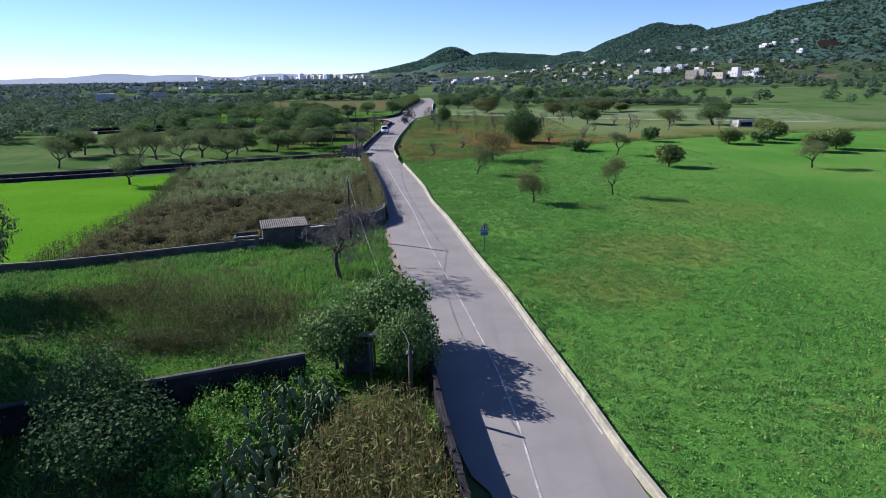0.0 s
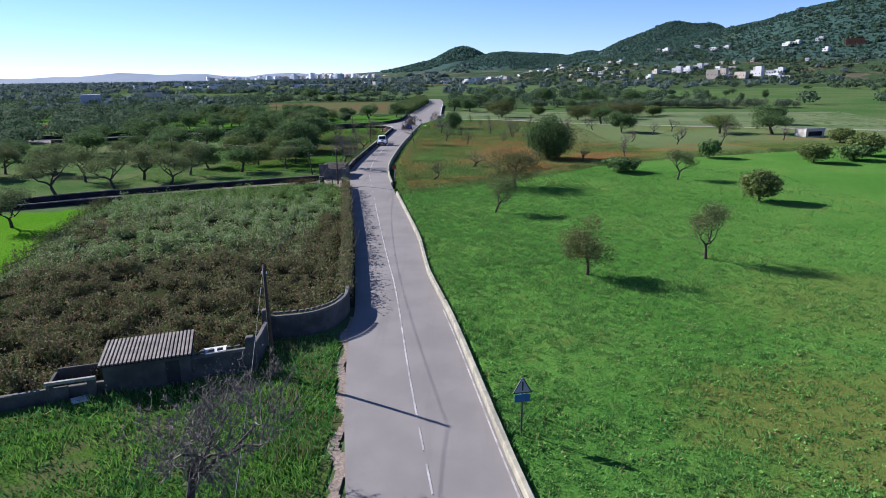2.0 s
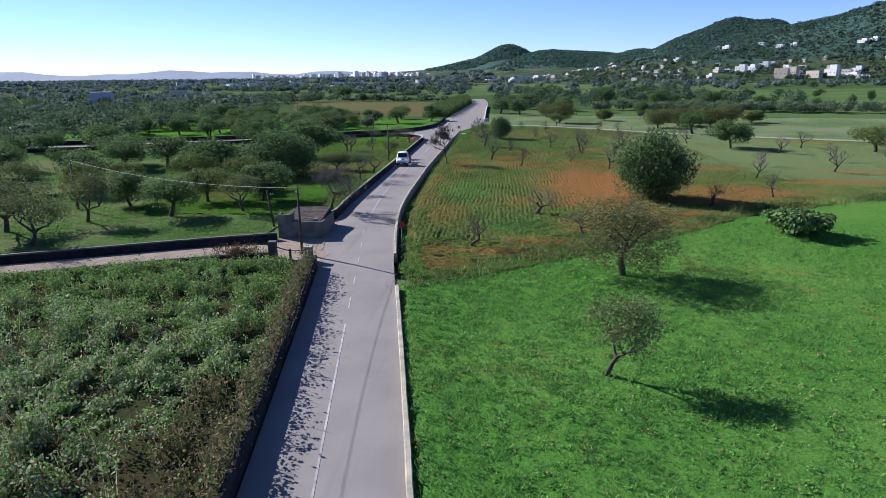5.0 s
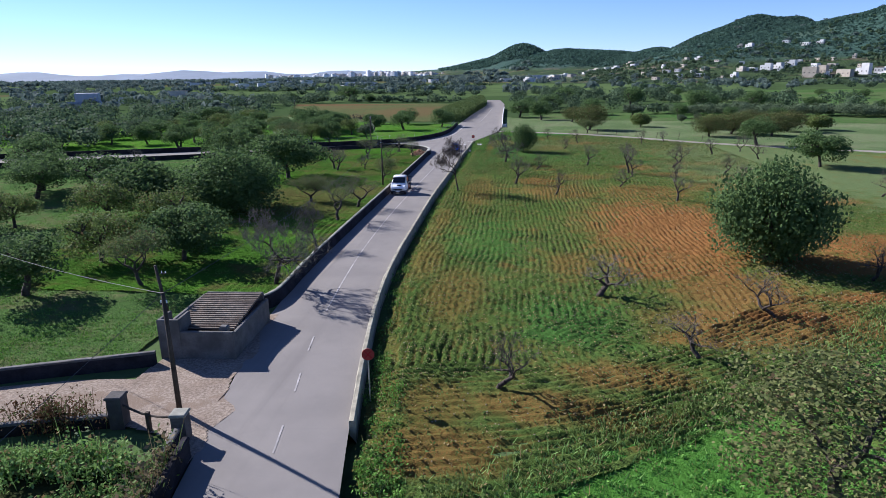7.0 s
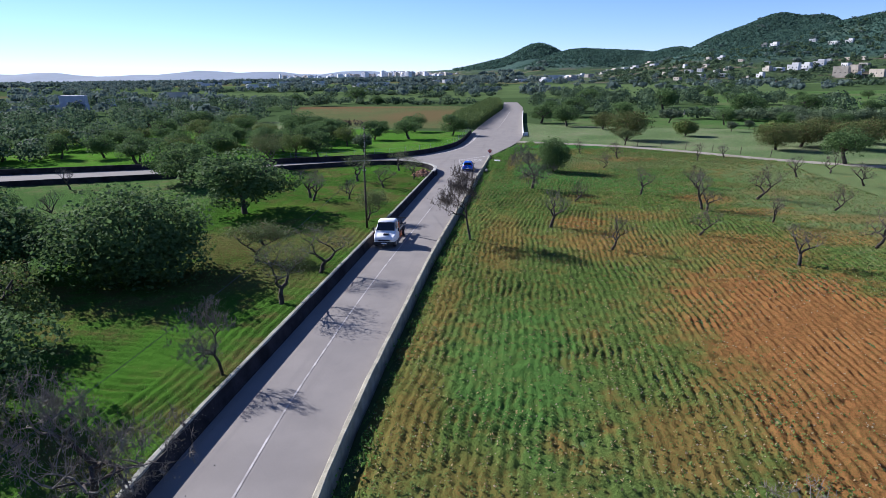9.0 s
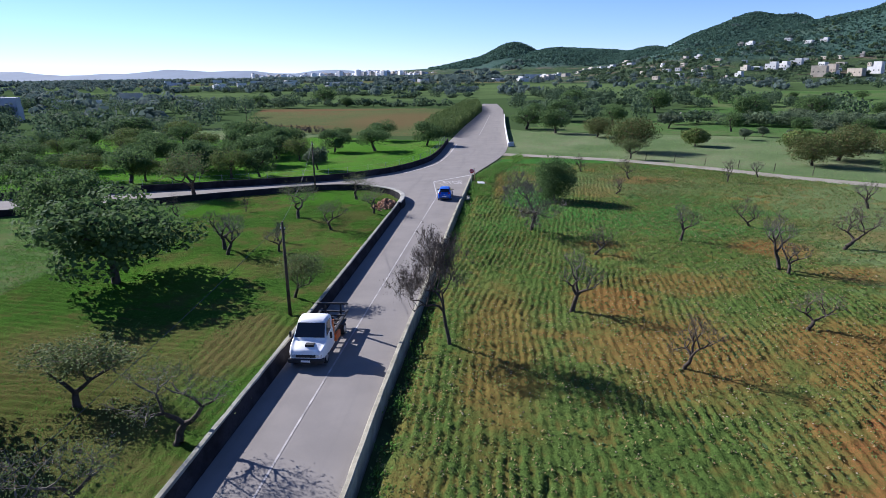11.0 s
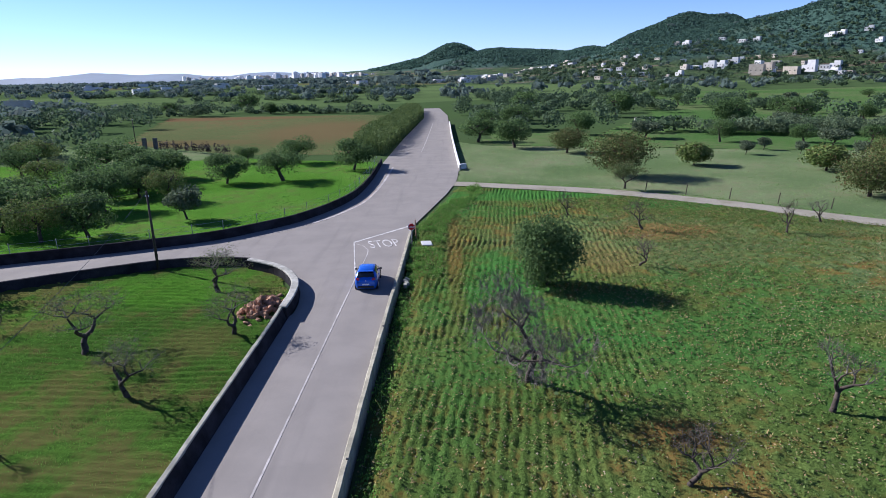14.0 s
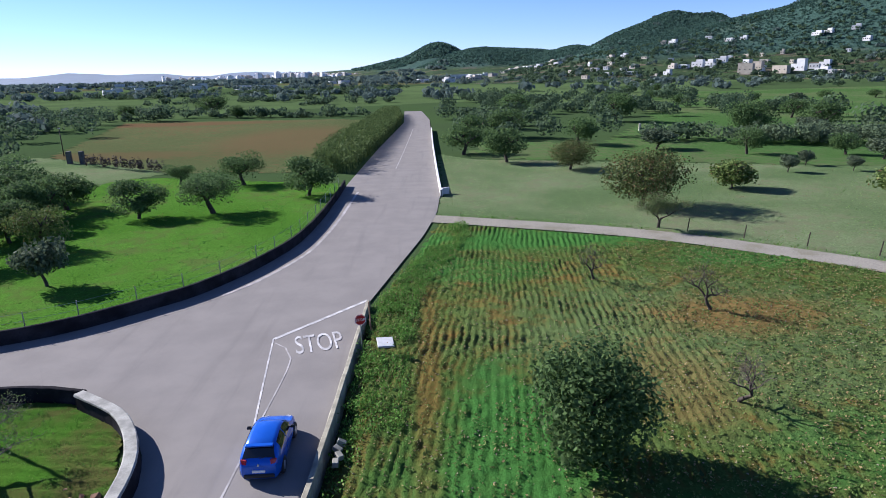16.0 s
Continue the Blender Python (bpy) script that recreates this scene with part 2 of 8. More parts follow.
M = {
    "asphalt": asphalt_material(),
    "plain": plain_patchwork(),
    "paint": plain("road_paint", (0.58, 0.565, 0.54), 0.85, vary=0.30, scale=0.7),
    "fadedpaint": plain("faded_road_paint", (0.47, 0.45, 0.43), 0.88, vary=0.42, scale=1.3),
    "wornpaint": plain("worn_road_paint", (0.36, 0.335, 0.315), 0.9, vary=0.38, scale=0.9),
    "green": soil_grass("meadow_ground", (0.074, 0.194, 0.031), (0.114, 0.240, 0.046), (0.19, 0.15, 0.045), 0.54, 0.05, 0.55, 1.0,
                        spots=((19.0, 46.0, 9.0, 7.0, 0.6), (30.0, 62.0, 12.0, 8.0, 0.35), (12.0, 36.0, 7.0, 6.0, 0.5))),
    "lime": soil_grass("lime_field_ground", (0.078, 0.205, 0.012), (0.105, 0.24, 0.018), (0.066, 0.145, 0.0198), 0.6, 0.08, 0.4),
    "orchard": soil_grass("orchard_ground", (0.066, 0.165, 0.0198), (0.0924, 0.205, 0.0297), (0.112, 0.099, 0.0462), 0.50, 0.07, 0.5),
    "verge": soil_grass("verge_ground", (0.0462, 0.112, 0.0132), (0.066, 0.132, 0.0198), (0.145, 0.112, 0.066), 0.46, 0.15, 0.6),
    "scrub": soil_grass("scrub_ground", (0.0396, 0.0495, 0.0198), (0.0462, 0.0528, 0.0231), (0.0594, 0.0396, 0.0231), 0.45, 0.12, 0.6),
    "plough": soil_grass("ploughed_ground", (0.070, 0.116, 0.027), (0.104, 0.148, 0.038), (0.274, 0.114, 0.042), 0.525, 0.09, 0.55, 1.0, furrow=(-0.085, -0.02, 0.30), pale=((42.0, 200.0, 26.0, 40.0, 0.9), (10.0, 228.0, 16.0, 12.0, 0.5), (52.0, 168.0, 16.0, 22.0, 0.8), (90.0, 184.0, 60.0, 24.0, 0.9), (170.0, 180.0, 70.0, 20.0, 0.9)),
                         spots=((13.0, 153.0, 10.0, 17.0, 0.95), (13.5, 133.0, 6.0, 6.0, 0.7), (2.0, 115.8, 3.0, 1.5, 0.4), (-6.5, 116.0, 2.5, 3.0, 0.4), (10.0, 142.0, 7.0, 9.0, 0.85), (1.9, 139.5, 2.5, 4.0, 0.5), (-10.2, 140.0, 1.6, 6.0, 0.4), (-10.6, 156.0, 1.2, 6.0, 0.4), (14.0, 127.5, 10.0, 4.0, 0.7), (-7.0, 132.0, 2.5, 7.0, 0.4), (30.0, 146.0, 9.0, 6.0, 0.9), (24.0, 141.0, 7.0, 4.0, 0.8), (13.0, 231.0, 7.0, 4.0, 0.75),
                                (5.0, 222.0, 3.5, 5.0, 0.45), (17.0, 194.5, 4.0, 4.0, 0.75), (20.0, 205.0, 6.0, 3.0, 0.75), (0.5, 180.0, 3.5, 4.0, 0.7), (1.5, 195.0, 2.5, 1.5, 0.6), (8.0, 211.0, 3.0, 2.0, 0.4), (-8.0, 222.0, 0.8, 20.0, 0.45),
                                (-7.5, 172.0, 2.6, 12.0, 0.45), (3.0, 172.0, 6.0, 7.0, 0.6), (14.0, 172.0, 7.0, 6.0, 0.65), (6.0, 184.0, 6.0, 3.0, 0.5), (24.0, 176.0, 6.0, 4.0, 0.6), (28.0, 199.0, 7.0, 3.0, 0.6), (21.0, 187.0, 5.0, 2.5, 0.6), (13.5, 139.5, 2.0, 7.0, 0.8),
                                (-6.0, 112.5, 3.5, 2.2, 0.55), (-1.5, 116.3, 4.0, 1.8, 0.55), (3.0, 119.8, 4.0, 1.8, 0.58), (9.0, 124.8, 4.5, 1.8, 0.62), (15.0, 128.8, 4.5, 1.8, 0.9), (22.0, 132.5, 5.0, 1.8, 0.9), (30.0, 136.5, 6.0, 2.0, 0.9), (33.0, 167.0, 7.0, 3.0, 0.8), (30.0, 184.0, 8.0, 2.5, 0.7), (58.0, 163.0, 12.0, 3.0, 0.8), (82.0, 171.0, 14.0, 3.0, 0.7), (48.0, 154.0, 10.0, 3.0, 0.8)),
                         lush=((3.0, 251.5, 13.0, 4.5, 0.95), (-8.0, 248.0, 3.0, 8.0, 0.9), (20.0, 244.0, 8.0, 4.0, 0.8), (14.0, 206.0, 13.0, 9.0, 0.65), (0.0, 203.0, 8.0, 6.0, 0.5), (-4.0, 217.0, 3.8, 9.0, 0.95), (1.5, 209.0, 6.0, 5.0, 0.7), (-8.5, 206.0, 2.5, 14.0, 0.5), (1.0, 127.0, 4.5, 5.0, 0.6), (-5.5, 146.0, 4.0, 10.0, 0.5), (14.0, 216.0, 8.0, 4.0, 0.5), (-4.0, 242.0, 7.0, 4.0, 0.7)), lush_c=(0.058, 0.172, 0.036)),
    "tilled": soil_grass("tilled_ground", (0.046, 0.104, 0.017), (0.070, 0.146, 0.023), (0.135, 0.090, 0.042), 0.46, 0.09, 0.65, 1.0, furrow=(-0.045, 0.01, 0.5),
                         spots=((-23.5, 171.0, 2.5, 6.0, 0.8), (-28.0, 160.0, 8.0, 6.0, 0.6), (-33.0, 168.0, 8.0, 6.0, 0.7), (-27.0, 165.0, 4.0, 6.0, 0.6), (-30.0, 186.0, 8.0, 3.0, 0.5), (-24.5, 206.0, 3.0, 3.0, 0.5)), lush=((-47.0, 209.0, 10.0, 6.0, 0.9), (-30.0, 216.0, 8.0, 5.0, 0.8), (-34.0, 182.0, 7.0, 7.0, 0.6), (-32.0, 130.0, 10.0, 7.0, 0.5), (-26.0, 146.0, 4.0, 10.0, 0.5)), lush_c=(0.0715, 0.189, 0.0195)),
    "grassy": soil_grass("far_orchard_ground", (0.066, 0.126, 0.036), (0.104, 0.176, 0.056), (0.17, 0.14, 0.08), 0.47, 0.05, 0.6, 1.0),
    "pale": soil_grass("pale_grass_ground", (0.102, 0.152, 0.062), (0.180, 0.220, 0.110), (0.18, 0.165, 0.10), 0.50, 0.045, 0.6),
    "grove": soil_grass("grove_ground", (0.064, 0.128, 0.036), (0.094, 0.160, 0.050), (0.13, 0.125, 0.07), 0.46, 0.02, 0.6),
    "brown": soil_grass("brown_field_ground", (0.090, 0.108, 0.044), (0.115, 0.132, 0.056), (0.16, 0.090, 0.050), 0.50, 0.014, 0.8, 0.6,
                        spots=((-120.0, 425.0, 70.0, 12.0, 0.9), (-45.0, 360.0, 22.0, 45.0, 0.6), (-80.0, 330.0, 30.0, 10.0, 0.5))),
    "dirt": soil_grass("dirt_track", (0.275, 0.218, 0.168), (0.355, 0.296, 0.236), (0.215, 0.155, 0.110), 0.52, 0.5, 0.7, 0.4),
    "white_track": soil_grass("white_track", (0.317, 0.29, 0.238), (0.277, 0.257, 0.205), (0.198, 0.178, 0.112), 0.5, 0.3, 0.5, 0.4),
    "concrete": plain("old_concrete", (0.112, 0.106, 0.0957), 0.9, vary=0.3, scale=1.2, bump=0.5),
    "cap": plain("pale_coping", (0.264, 0.257, 0.205), 0.9, vary=0.28, scale=1.6, bump=0.4),
    "clod": plain("pale_clod", (0.28, 0.235, 0.155), 0.95, vary=0.3, scale=6.0, bump=0.0),
    "corner_cap": plain("corner_coping", (0.31, 0.30, 0.26), 0.9, vary=0.35, scale=1.6, bump=0.4),
    # near-black: the shade on the road-side wall faces is put into this colour
    "shadedark": plain("shade_darkened_wall", (0.032, 0.030, 0.033), 1.0, spec=0.02, vary=0.45, scale=0.8, bump=0.6),
    "render": plain("grey_render", (0.092, 0.086, 0.080), 0.95, spec=0.1, vary=0.35, scale=0.9, bump=0.5),
    "paleblock": plain("grey_block", (0.140, 0.132, 0.118), 0.95, spec=0.1, vary=0.35, scale=0.9, bump=0.5),
    "kerb": plain("kerb_limewash", (0.290, 0.266, 0.195), 0.9, vary=0.3, scale=1.4, bump=0.4),
    "bark": plain("bark", (0.062, 0.048, 0.038), 0.95, vary=0.4, scale=4.0, bump=0.6),
    "twig": plain("twig", (0.105, 0.085, 0.066), 0.95, vary=0.3, scale=4.0, bump=0.0),
    "greytwig": plain("grey_twig", (0.152, 0.132, 0.108), 0.95, vary=0.3, scale=4.0, bump=0.0),
    "pole": plain("tarred_wood", (0.066, 0.0495, 0.0363), 0.9, vary=0.35, scale=2.0, bump=0.4),
    "wire": plain("wire", (0.05, 0.05, 0.05), 0.6, vary=0.1, bump=0.0),
    "carob": leafy("carob_leaves", (0.050, 0.092, 0.033), (0.112, 0.176, 0.062), None, 0, 0.8, 0.38),
    "olive": leafy("olive_leaves", (0.060, 0.086, 0.048), (0.130, 0.162, 0.095)),
    "fig": leafy("fig_leaves", (0.060, 0.100, 0.026), (0.172, 0.222, 0.066), (0.15, 0.11, 0.05), 0.08),
    "figbrown": leafy("brownish_fig_leaves", (0.050, 0.074, 0.024), (0.126, 0.150, 0.050), (0.15, 0.105, 0.05), 0.15),
    "tamarisk": leafy("feathery_leaves", (0.075, 0.11, 0.060), (0.125, 0.165, 0.092), None, 0, 0.8, 0.4),
    "hazel": leafy("olive_brown_leaves", (0.074, 0.092, 0.031), (0.156, 0.168, 0.062), (0.14, 0.10, 0.05), 0.10),
    "almond": leafy("almond_leaves", (0.078, 0.116, 0.042), (0.165, 0.204, 0.076), (0.15, 0.110, 0.058), 0.10),
    "rust": leafy("rust_leaves", (0.064, 0.04, 0.024), (0.128, 0.072, 0.036), (0.08, 0.096, 0.032), 0.3),
    "bushy": leafy("shrub_leaves", (0.050, 0.100, 0.030), (0.150, 0.225, 0.075)),
    "reed": leafy("reed_leaves", (0.0528, 0.0924, 0.0264), (0.132, 0.178, 0.0594)),
    "cane": leafy("dry_canes", (0.13, 0.105, 0.045), (0.26, 0.215, 0.095), (0.12, 0.16, 0.04), 0.40),
    "cactus": leafy("cactus_pads", (0.045, 0.075, 0.030), (0.17, 0.215, 0.11), None, 0, 0.5, 0.02),
    "grass": leafy("grass_blades", (0.055, 0.178, 0.034), (0.126, 0.288, 0.067), (0.22, 0.21, 0.08), 0.12),
    "bushbrown": leafy("dead_weeds", (0.045, 0.045, 0.022), (0.115, 0.095, 0.05), (0.07, 0.12, 0.03), 0.35),
    "lush": leafy("lush_blades", (0.085, 0.205, 0.030), (0.170, 0.345, 0.060), None, 0, 0.8, 0.35),
    "clover": leafy("meadow_leaves", (0.075, 0.19, 0.032), (0.185, 0.345, 0.075), (0.26, 0.21, 0.10), 0.12),
    "vergeleaf": leafy("verge_weeds", (0.066, 0.172, 0.026), (0.165, 0.315, 0.062), (0.20, 0.22, 0.08), 0.14),
    "crop": leafy("young_crop", (0.060, 0.110, 0.026), (0.160, 0.220, 0.062), (0.28, 0.21, 0.10), 0.24),
    "weed": leafy("weeds", (0.07, 0.155, 0.03), (0.25, 0.39, 0.12), (0.20, 0.15, 0.07), 0.15),
    "weedbrown": leafy("dry_weeds", (0.066, 0.056, 0.032), (0.245, 0.192, 0.104), (0.10, 0.15, 0.045), 0.30),
    "weedgrey": leafy("grey_weeds", (0.09, 0.14, 0.045), (0.46, 0.50, 0.28), (0.10, 0.24, 0.035), 0.32),
    "deadleaf": leafy("dead_leaves", (0.050, 0.042, 0.038), (0.105, 0.086, 0.074), None, 0, 0.8, 0.1),
    "bud": leafy("winter_buds", (0.085, 0.080, 0.058), (0.155, 0.146, 0.108), None, 0, 0.8, 0.1),
    "woods": leafy("far_woods", (0.058, 0.094, 0.052), (0.090, 0.134, 0.070), None, 0, 0.8, 0.35),
    "pine": leafy("pine_needles", (0.044, 0.088, 0.069), (0.072, 0.127, 0.094), None, 0, 0.9, 0.5),
    # paler and bluer than the nearer woods: distance haze put into leaf colour
    "hazewoods": leafy("haze_paled_woods", (0.088, 0.126, 0.112), (0.134, 0.176, 0.146), None, 0, 0.9, 0.3),
    "lilac": plain("pale_lilac_render", (0.40, 0.395, 0.42), 0.85, vary=0.1, scale=0.4, bump=0.0),
    "white": plain("whitewash", (0.58, 0.57, 0.55), 0.8, vary=0.08, scale=0.3, bump=0.0),
    "townwhite": plain("bright_render", (0.80, 0.79, 0.78), 0.85, vary=0.08, scale=0.1, bump=0.0),
    "tanwall": plain("bare_block_wall", (0.40, 0.35, 0.28), 0.9, vary=0.15, scale=0.3, bump=0.0),
    "cream": plain("cream_render", (0.46, 0.41, 0.34), 0.8, vary=0.15, scale=0.3, bump=0.0),
    "terracotta": plain("terracotta_render", (0.277, 0.106, 0.0594), 0.8, vary=0.2, scale=0.3, bump=0.0),
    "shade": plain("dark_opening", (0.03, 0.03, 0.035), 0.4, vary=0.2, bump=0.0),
    "hill": hill_material(),
    # the blue is air haze over distance, put into the hill colour
    "hazehill": plain("haze_blue_hill", (0.132, 0.172, 0.224), 1.0, vary=0.12, scale=0.004, bump=0.0),
    "rock": plain("red_rubble", (0.40, 0.225, 0.135), 0.95, vary=0.45, scale=2.0, bump=0.5),
    "pvc": plain("white_sheet", (0.495, 0.495, 0.482), 0.6, vary=0.1, bump=0.0),
    "tin": plain("corrugated_sheet", (0.185, 0.16, 0.135), 0.75, vary=0.35, scale=1.5, bump=0.2),
    "rooftile": plain("tan_sheet", (0.165, 0.125, 0.088), 0.85, vary=0.4, scale=2.0, bump=0.3),
    "steel": plain("galvanised", (0.35, 0.36, 0.36), 0.5, 0.8, vary=0.15, bump=0.0),
    "signred": plain("sign_red", (0.50, 0.02, 0.02), 0.45, vary=0.1, bump=0.0),
    "fadedred": plain("faded_red_enamel", (0.30, 0.028, 0.024), 0.6, vary=0.25, scale=4.0, bump=0.0),
    "signgrey": plain("sign_grey", (0.30, 0.29, 0.36), 0.5, vary=0.1, bump=0.0),
    "signblue": plain("sign_blue", (0.035, 0.11, 0.24), 0.5, vary=0.1, bump=0.0),
    "signwhite": plain("sign_white", (0.75, 0.75, 0.75), 0.45, vary=0.06, bump=0.0),
    "blue": plain("blue_car_paint", (0.012, 0.10, 0.50), 0.25, 0.3, 0.6, vary=0.05, bump=0.0),
    "truckwhite": plain("white_cab_paint", (0.78, 0.78, 0.77), 0.35, 0.0, 0.5, vary=0.06, bump=0.0),
    "orange": plain("orange_paint", (0.62, 0.16, 0.04), 0.45, vary=0.15, bump=0.0),
    "glass": plain("tinted_glass", (0.012, 0.014, 0.017), 0.08, 0.0, 0.7, vary=0.05, bump=0.0),
    "rubber": plain("rubber", (0.02, 0.02, 0.02), 0.85, vary=0.2, bump=0.0),
    "black": plain("black_plastic", (0.025, 0.025, 0.027), 0.6, vary=0.2, bump=0.0),
    "alloy": plain("alloy", (0.45, 0.45, 0.46), 0.35, 0.8, vary=0.1, bump=0.0),
    "lampred": plain("lamp_red", (0.35, 0.01, 0.02), 0.25, 0.0, 0.6, vary=0.1, bump=0.0),
    "lampclear": plain("lamp_clear", (0.6, 0.6, 0.58), 0.2, 0.2, 0.6, vary=0.1, bump=0.0),
}


# ---- mesh helpers ----
def mesh_of(name, verts, faces, material, smooth=False):
    me = bpy.data.meshes.new(name)
    me.from_pydata([tuple(v) for v in verts], [], [tuple(f) for f in faces])
    me.materials.append(M[material])
    if smooth:
        me.polygons.foreach_set("use_smooth", [True] * len(me.polygons))
    me.update()
    return me


def quads_mesh(name, v, material):
    """A mesh from an array of loose quads, shape (n, 4, 3)."""
    n = len(v)
    me = bpy.data.meshes.new(name)
    me.vertices.add(n * 4)
    me.vertices.foreach_set("co", np.ascontiguousarray(v, dtype=np.float32).ravel())
    me.loops.add(n * 4)
    me.loops.foreach_set("vertex_index", np.arange(n * 4, dtype=np.int32))
    me.polygons.add(n)
    me.polygons.foreach_set("loop_start", np.arange(0, n * 4, 4, dtype=np.int32))
    me.materials.append(M[material])
    me.update(calc_edges=True)
    return me


def blades_mesh(name, v, material):
    """A mesh from an array of loose triangles, shape (n, 3, 3)."""
    n = len(v)
    me = bpy.data.meshes.new(name)
    me.vertices.add(n * 3)
    me.vertices.foreach_set("co", np.ascontiguousarray(v, dtype=np.float32).ravel())
    me.loops.add(n * 3)
    me.loops.foreach_set("vertex_index", np.arange(n * 3, dtype=np.int32))
    me.polygons.add(n)
    me.polygons.foreach_set("loop_start", np.arange(0, n * 3, 3, dtype=np.int32))
    me.materials.append(M[material])
    me.update(calc_edges=True)
    return me


def thing(name, label, category, group="", kind=""):
    return tagged(new(name), label, category, group, kind)


def part(name, data, parent, label=""):
    ob = new(name, data)
    ob.parent = parent
    if label:
        ob["label"] = label
    return ob


class Parts:
    """Collects simple solids into one mesh."""

    def __init__(self):
        self.v, self.f = [], []

    def add(self, verts, faces, m=None):
        k = len(self.v)
        self.v += [tuple(m @ Vector(p)) for p in verts] if m else [tuple(p) for p in verts]
        self.f += [tuple(i + k for i in f) for f in faces]
        return self

    def box(self, x0, x1, y0, y1, z0, z1, m=None, b=0.0):
        """A box, with its upper edges chamfered by b."""
        if b <= 0:
            vs = [(x, y, z) for z in (z0, z1) for x, y in ((x0, y0), (x1, y0), (x1, y1), (x0, y1))]
            fs = [(3, 2, 1, 0), (4, 5, 6, 7)] + [(i, (i + 1) % 4, (i + 1) % 4 + 4, i + 4) for i in range(4)]
        else:
            vs = []
            for z, e in ((z0, 0), (z1 - b, 0), (z1, b)):
                vs += [(x0 + e, y0 + e, z), (x1 - e, y0 + e, z), (x1 - e, y1 - e, z), (x0 + e, y1 - e, z)]
            fs = [(3, 2, 1, 0), (8, 9, 10, 11)]
            fs += [(r + i, r + (i + 1) % 4, r + (i + 1) % 4 + 4, r + i + 4) for r in (0, 4) for i in range(4)]
        return self.add(vs, fs, m)

    def tube(self, a, b, ra, rb, sides=6, caps=True):
        a, b = Vector(a), Vector(b)
        d = (b - a).normalized()
        u = d.orthogonal().normalized()
        w = d.cross(u)
        vs = []
        for c, r in ((a, ra), (b, rb)):
            for i in range(sides):
                t = 2 * math.pi * i / sides
                vs.append(c + u * (r * math.cos(t)) + w * (r * math.sin(t)))
        fs = [(i, (i + 1) % sides, (i + 1) % sides + sides, i + sides) for i in range(sides)]
        if caps:
            fs += [tuple(range(sides - 1, -1, -1)), tuple(range(sides, 2 * sides))]
        return self.add(vs, fs)

    def prism(self, outline, y0, y1, m=None):
        """An outline in x, z pushed from y0 to y1."""
        n = len(outline)
        vs = [(x, y0, z) for x, z in outline] + [(x, y1, z) for x, z in outline]
        fs = [tuple(range(n)), tuple(range(2 * n - 1, n - 1, -1))]
        fs += [((i + 1) % n, i, i + n, (i + 1) % n + n) for i in range(n)]
        return self.add(vs, fs, m)

    def mesh(self, name, material, smooth=False):
        return mesh_of(name, self.v, self.f, material, smooth)


def smooth_line(points, step=1.0):
    """Points along a Catmull-Rom curve through the given ones, about step apart."""
    p = [Vector(q if len(q) == 3 else (*q, 0.0)) for q in points]
    p = [p[0] * 2 - p[1]] + p + [p[-1] * 2 - p[-2]]
    out = []
    for i in range(1, len(p) - 2):
        n = max(1, int((p[i + 1] - p[i]).length / step))
        for k in range(n):
            t = k / n
            a, b, c, d = p[i - 1], p[i], p[i + 1], p[i + 2]
            out.append(0.5 * (2 * b + (c - a) * t + (2 * a - 5 * b + 4 * c - d) * t * t + (3 * b - a - 3 * c + d) * t ** 3))
    return out + [p[-2]]


def sweep(line, profile, name, material, wobble=0.0, closed=True):
    """A profile of (across, up) points swept along a line; across is to the line's left."""
    verts, faces, n = [], [], len(profile)
    for i, c in enumerate(line):
        d = (line[min(i + 1, len(line) - 1)] - line[max(i - 1, 0)]).normalized()
        side = Vector((-d.y, d.x, 0)).normalized()
        for k, (a, z) in enumerate(profile):
            j = wobble * noise.noise(Vector((c.x * 0.9, c.y * 0.9, k * 3.1)))
            verts.append(c + side * (a + j) + Vector((0, 0, z + j * 0.7)))
    for i in range(len(line) - 1):
        for k in range(n if closed else n - 1):
            a, b = i * n + k, i * n + (k + 1) % n
            faces.append((a, b, b + n, a + n))
    if closed:
        faces += [tuple(range(n)), tuple(range(len(verts) - 1, len(verts) - n - 1, -1))]
    me = mesh_of(name, verts, faces, material)
    bm = bmesh.new()
    bm.from_mesh(me)
    bmesh.ops.recalc_face_normals(bm, faces=bm.faces)
    bm.to_mesh(me)
    bm.free()
    return me


def structure(name, data, label, category):
    return tagged(new(name, data), label, category, kind="structure")


# ---- ground and fields ----
GZ = -0.12  # the land lies a little below the road


def inside(poly, x, y):
    """Which of the points x, y lie inside a polygon."""
    hit = np.zeros(np.shape(x), bool)
    px, py = np.array(poly, float).T
    for i in range(len(poly)):
        j = i - 1
        cross = (py[i] > y) != (py[j] > y)
        with np.errstate(divide="ignore", invalid="ignore"):
            hit ^= cross & (x < (px[j] - px[i]) * (y - py[i]) / (py[j] - py[i]) + px[i])
    return hit


def wave(x, y, f, k=0.0):
    """Cheap smooth noise on arrays, about -1 to 1."""
    return (np.sin(x * f + 1.7 * np.sin(y * f * 0.7 + k)) + np.sin(y * f * 1.3 + 2.1 * np.sin(x * f * 0.6 + k * 2))) * 0.5


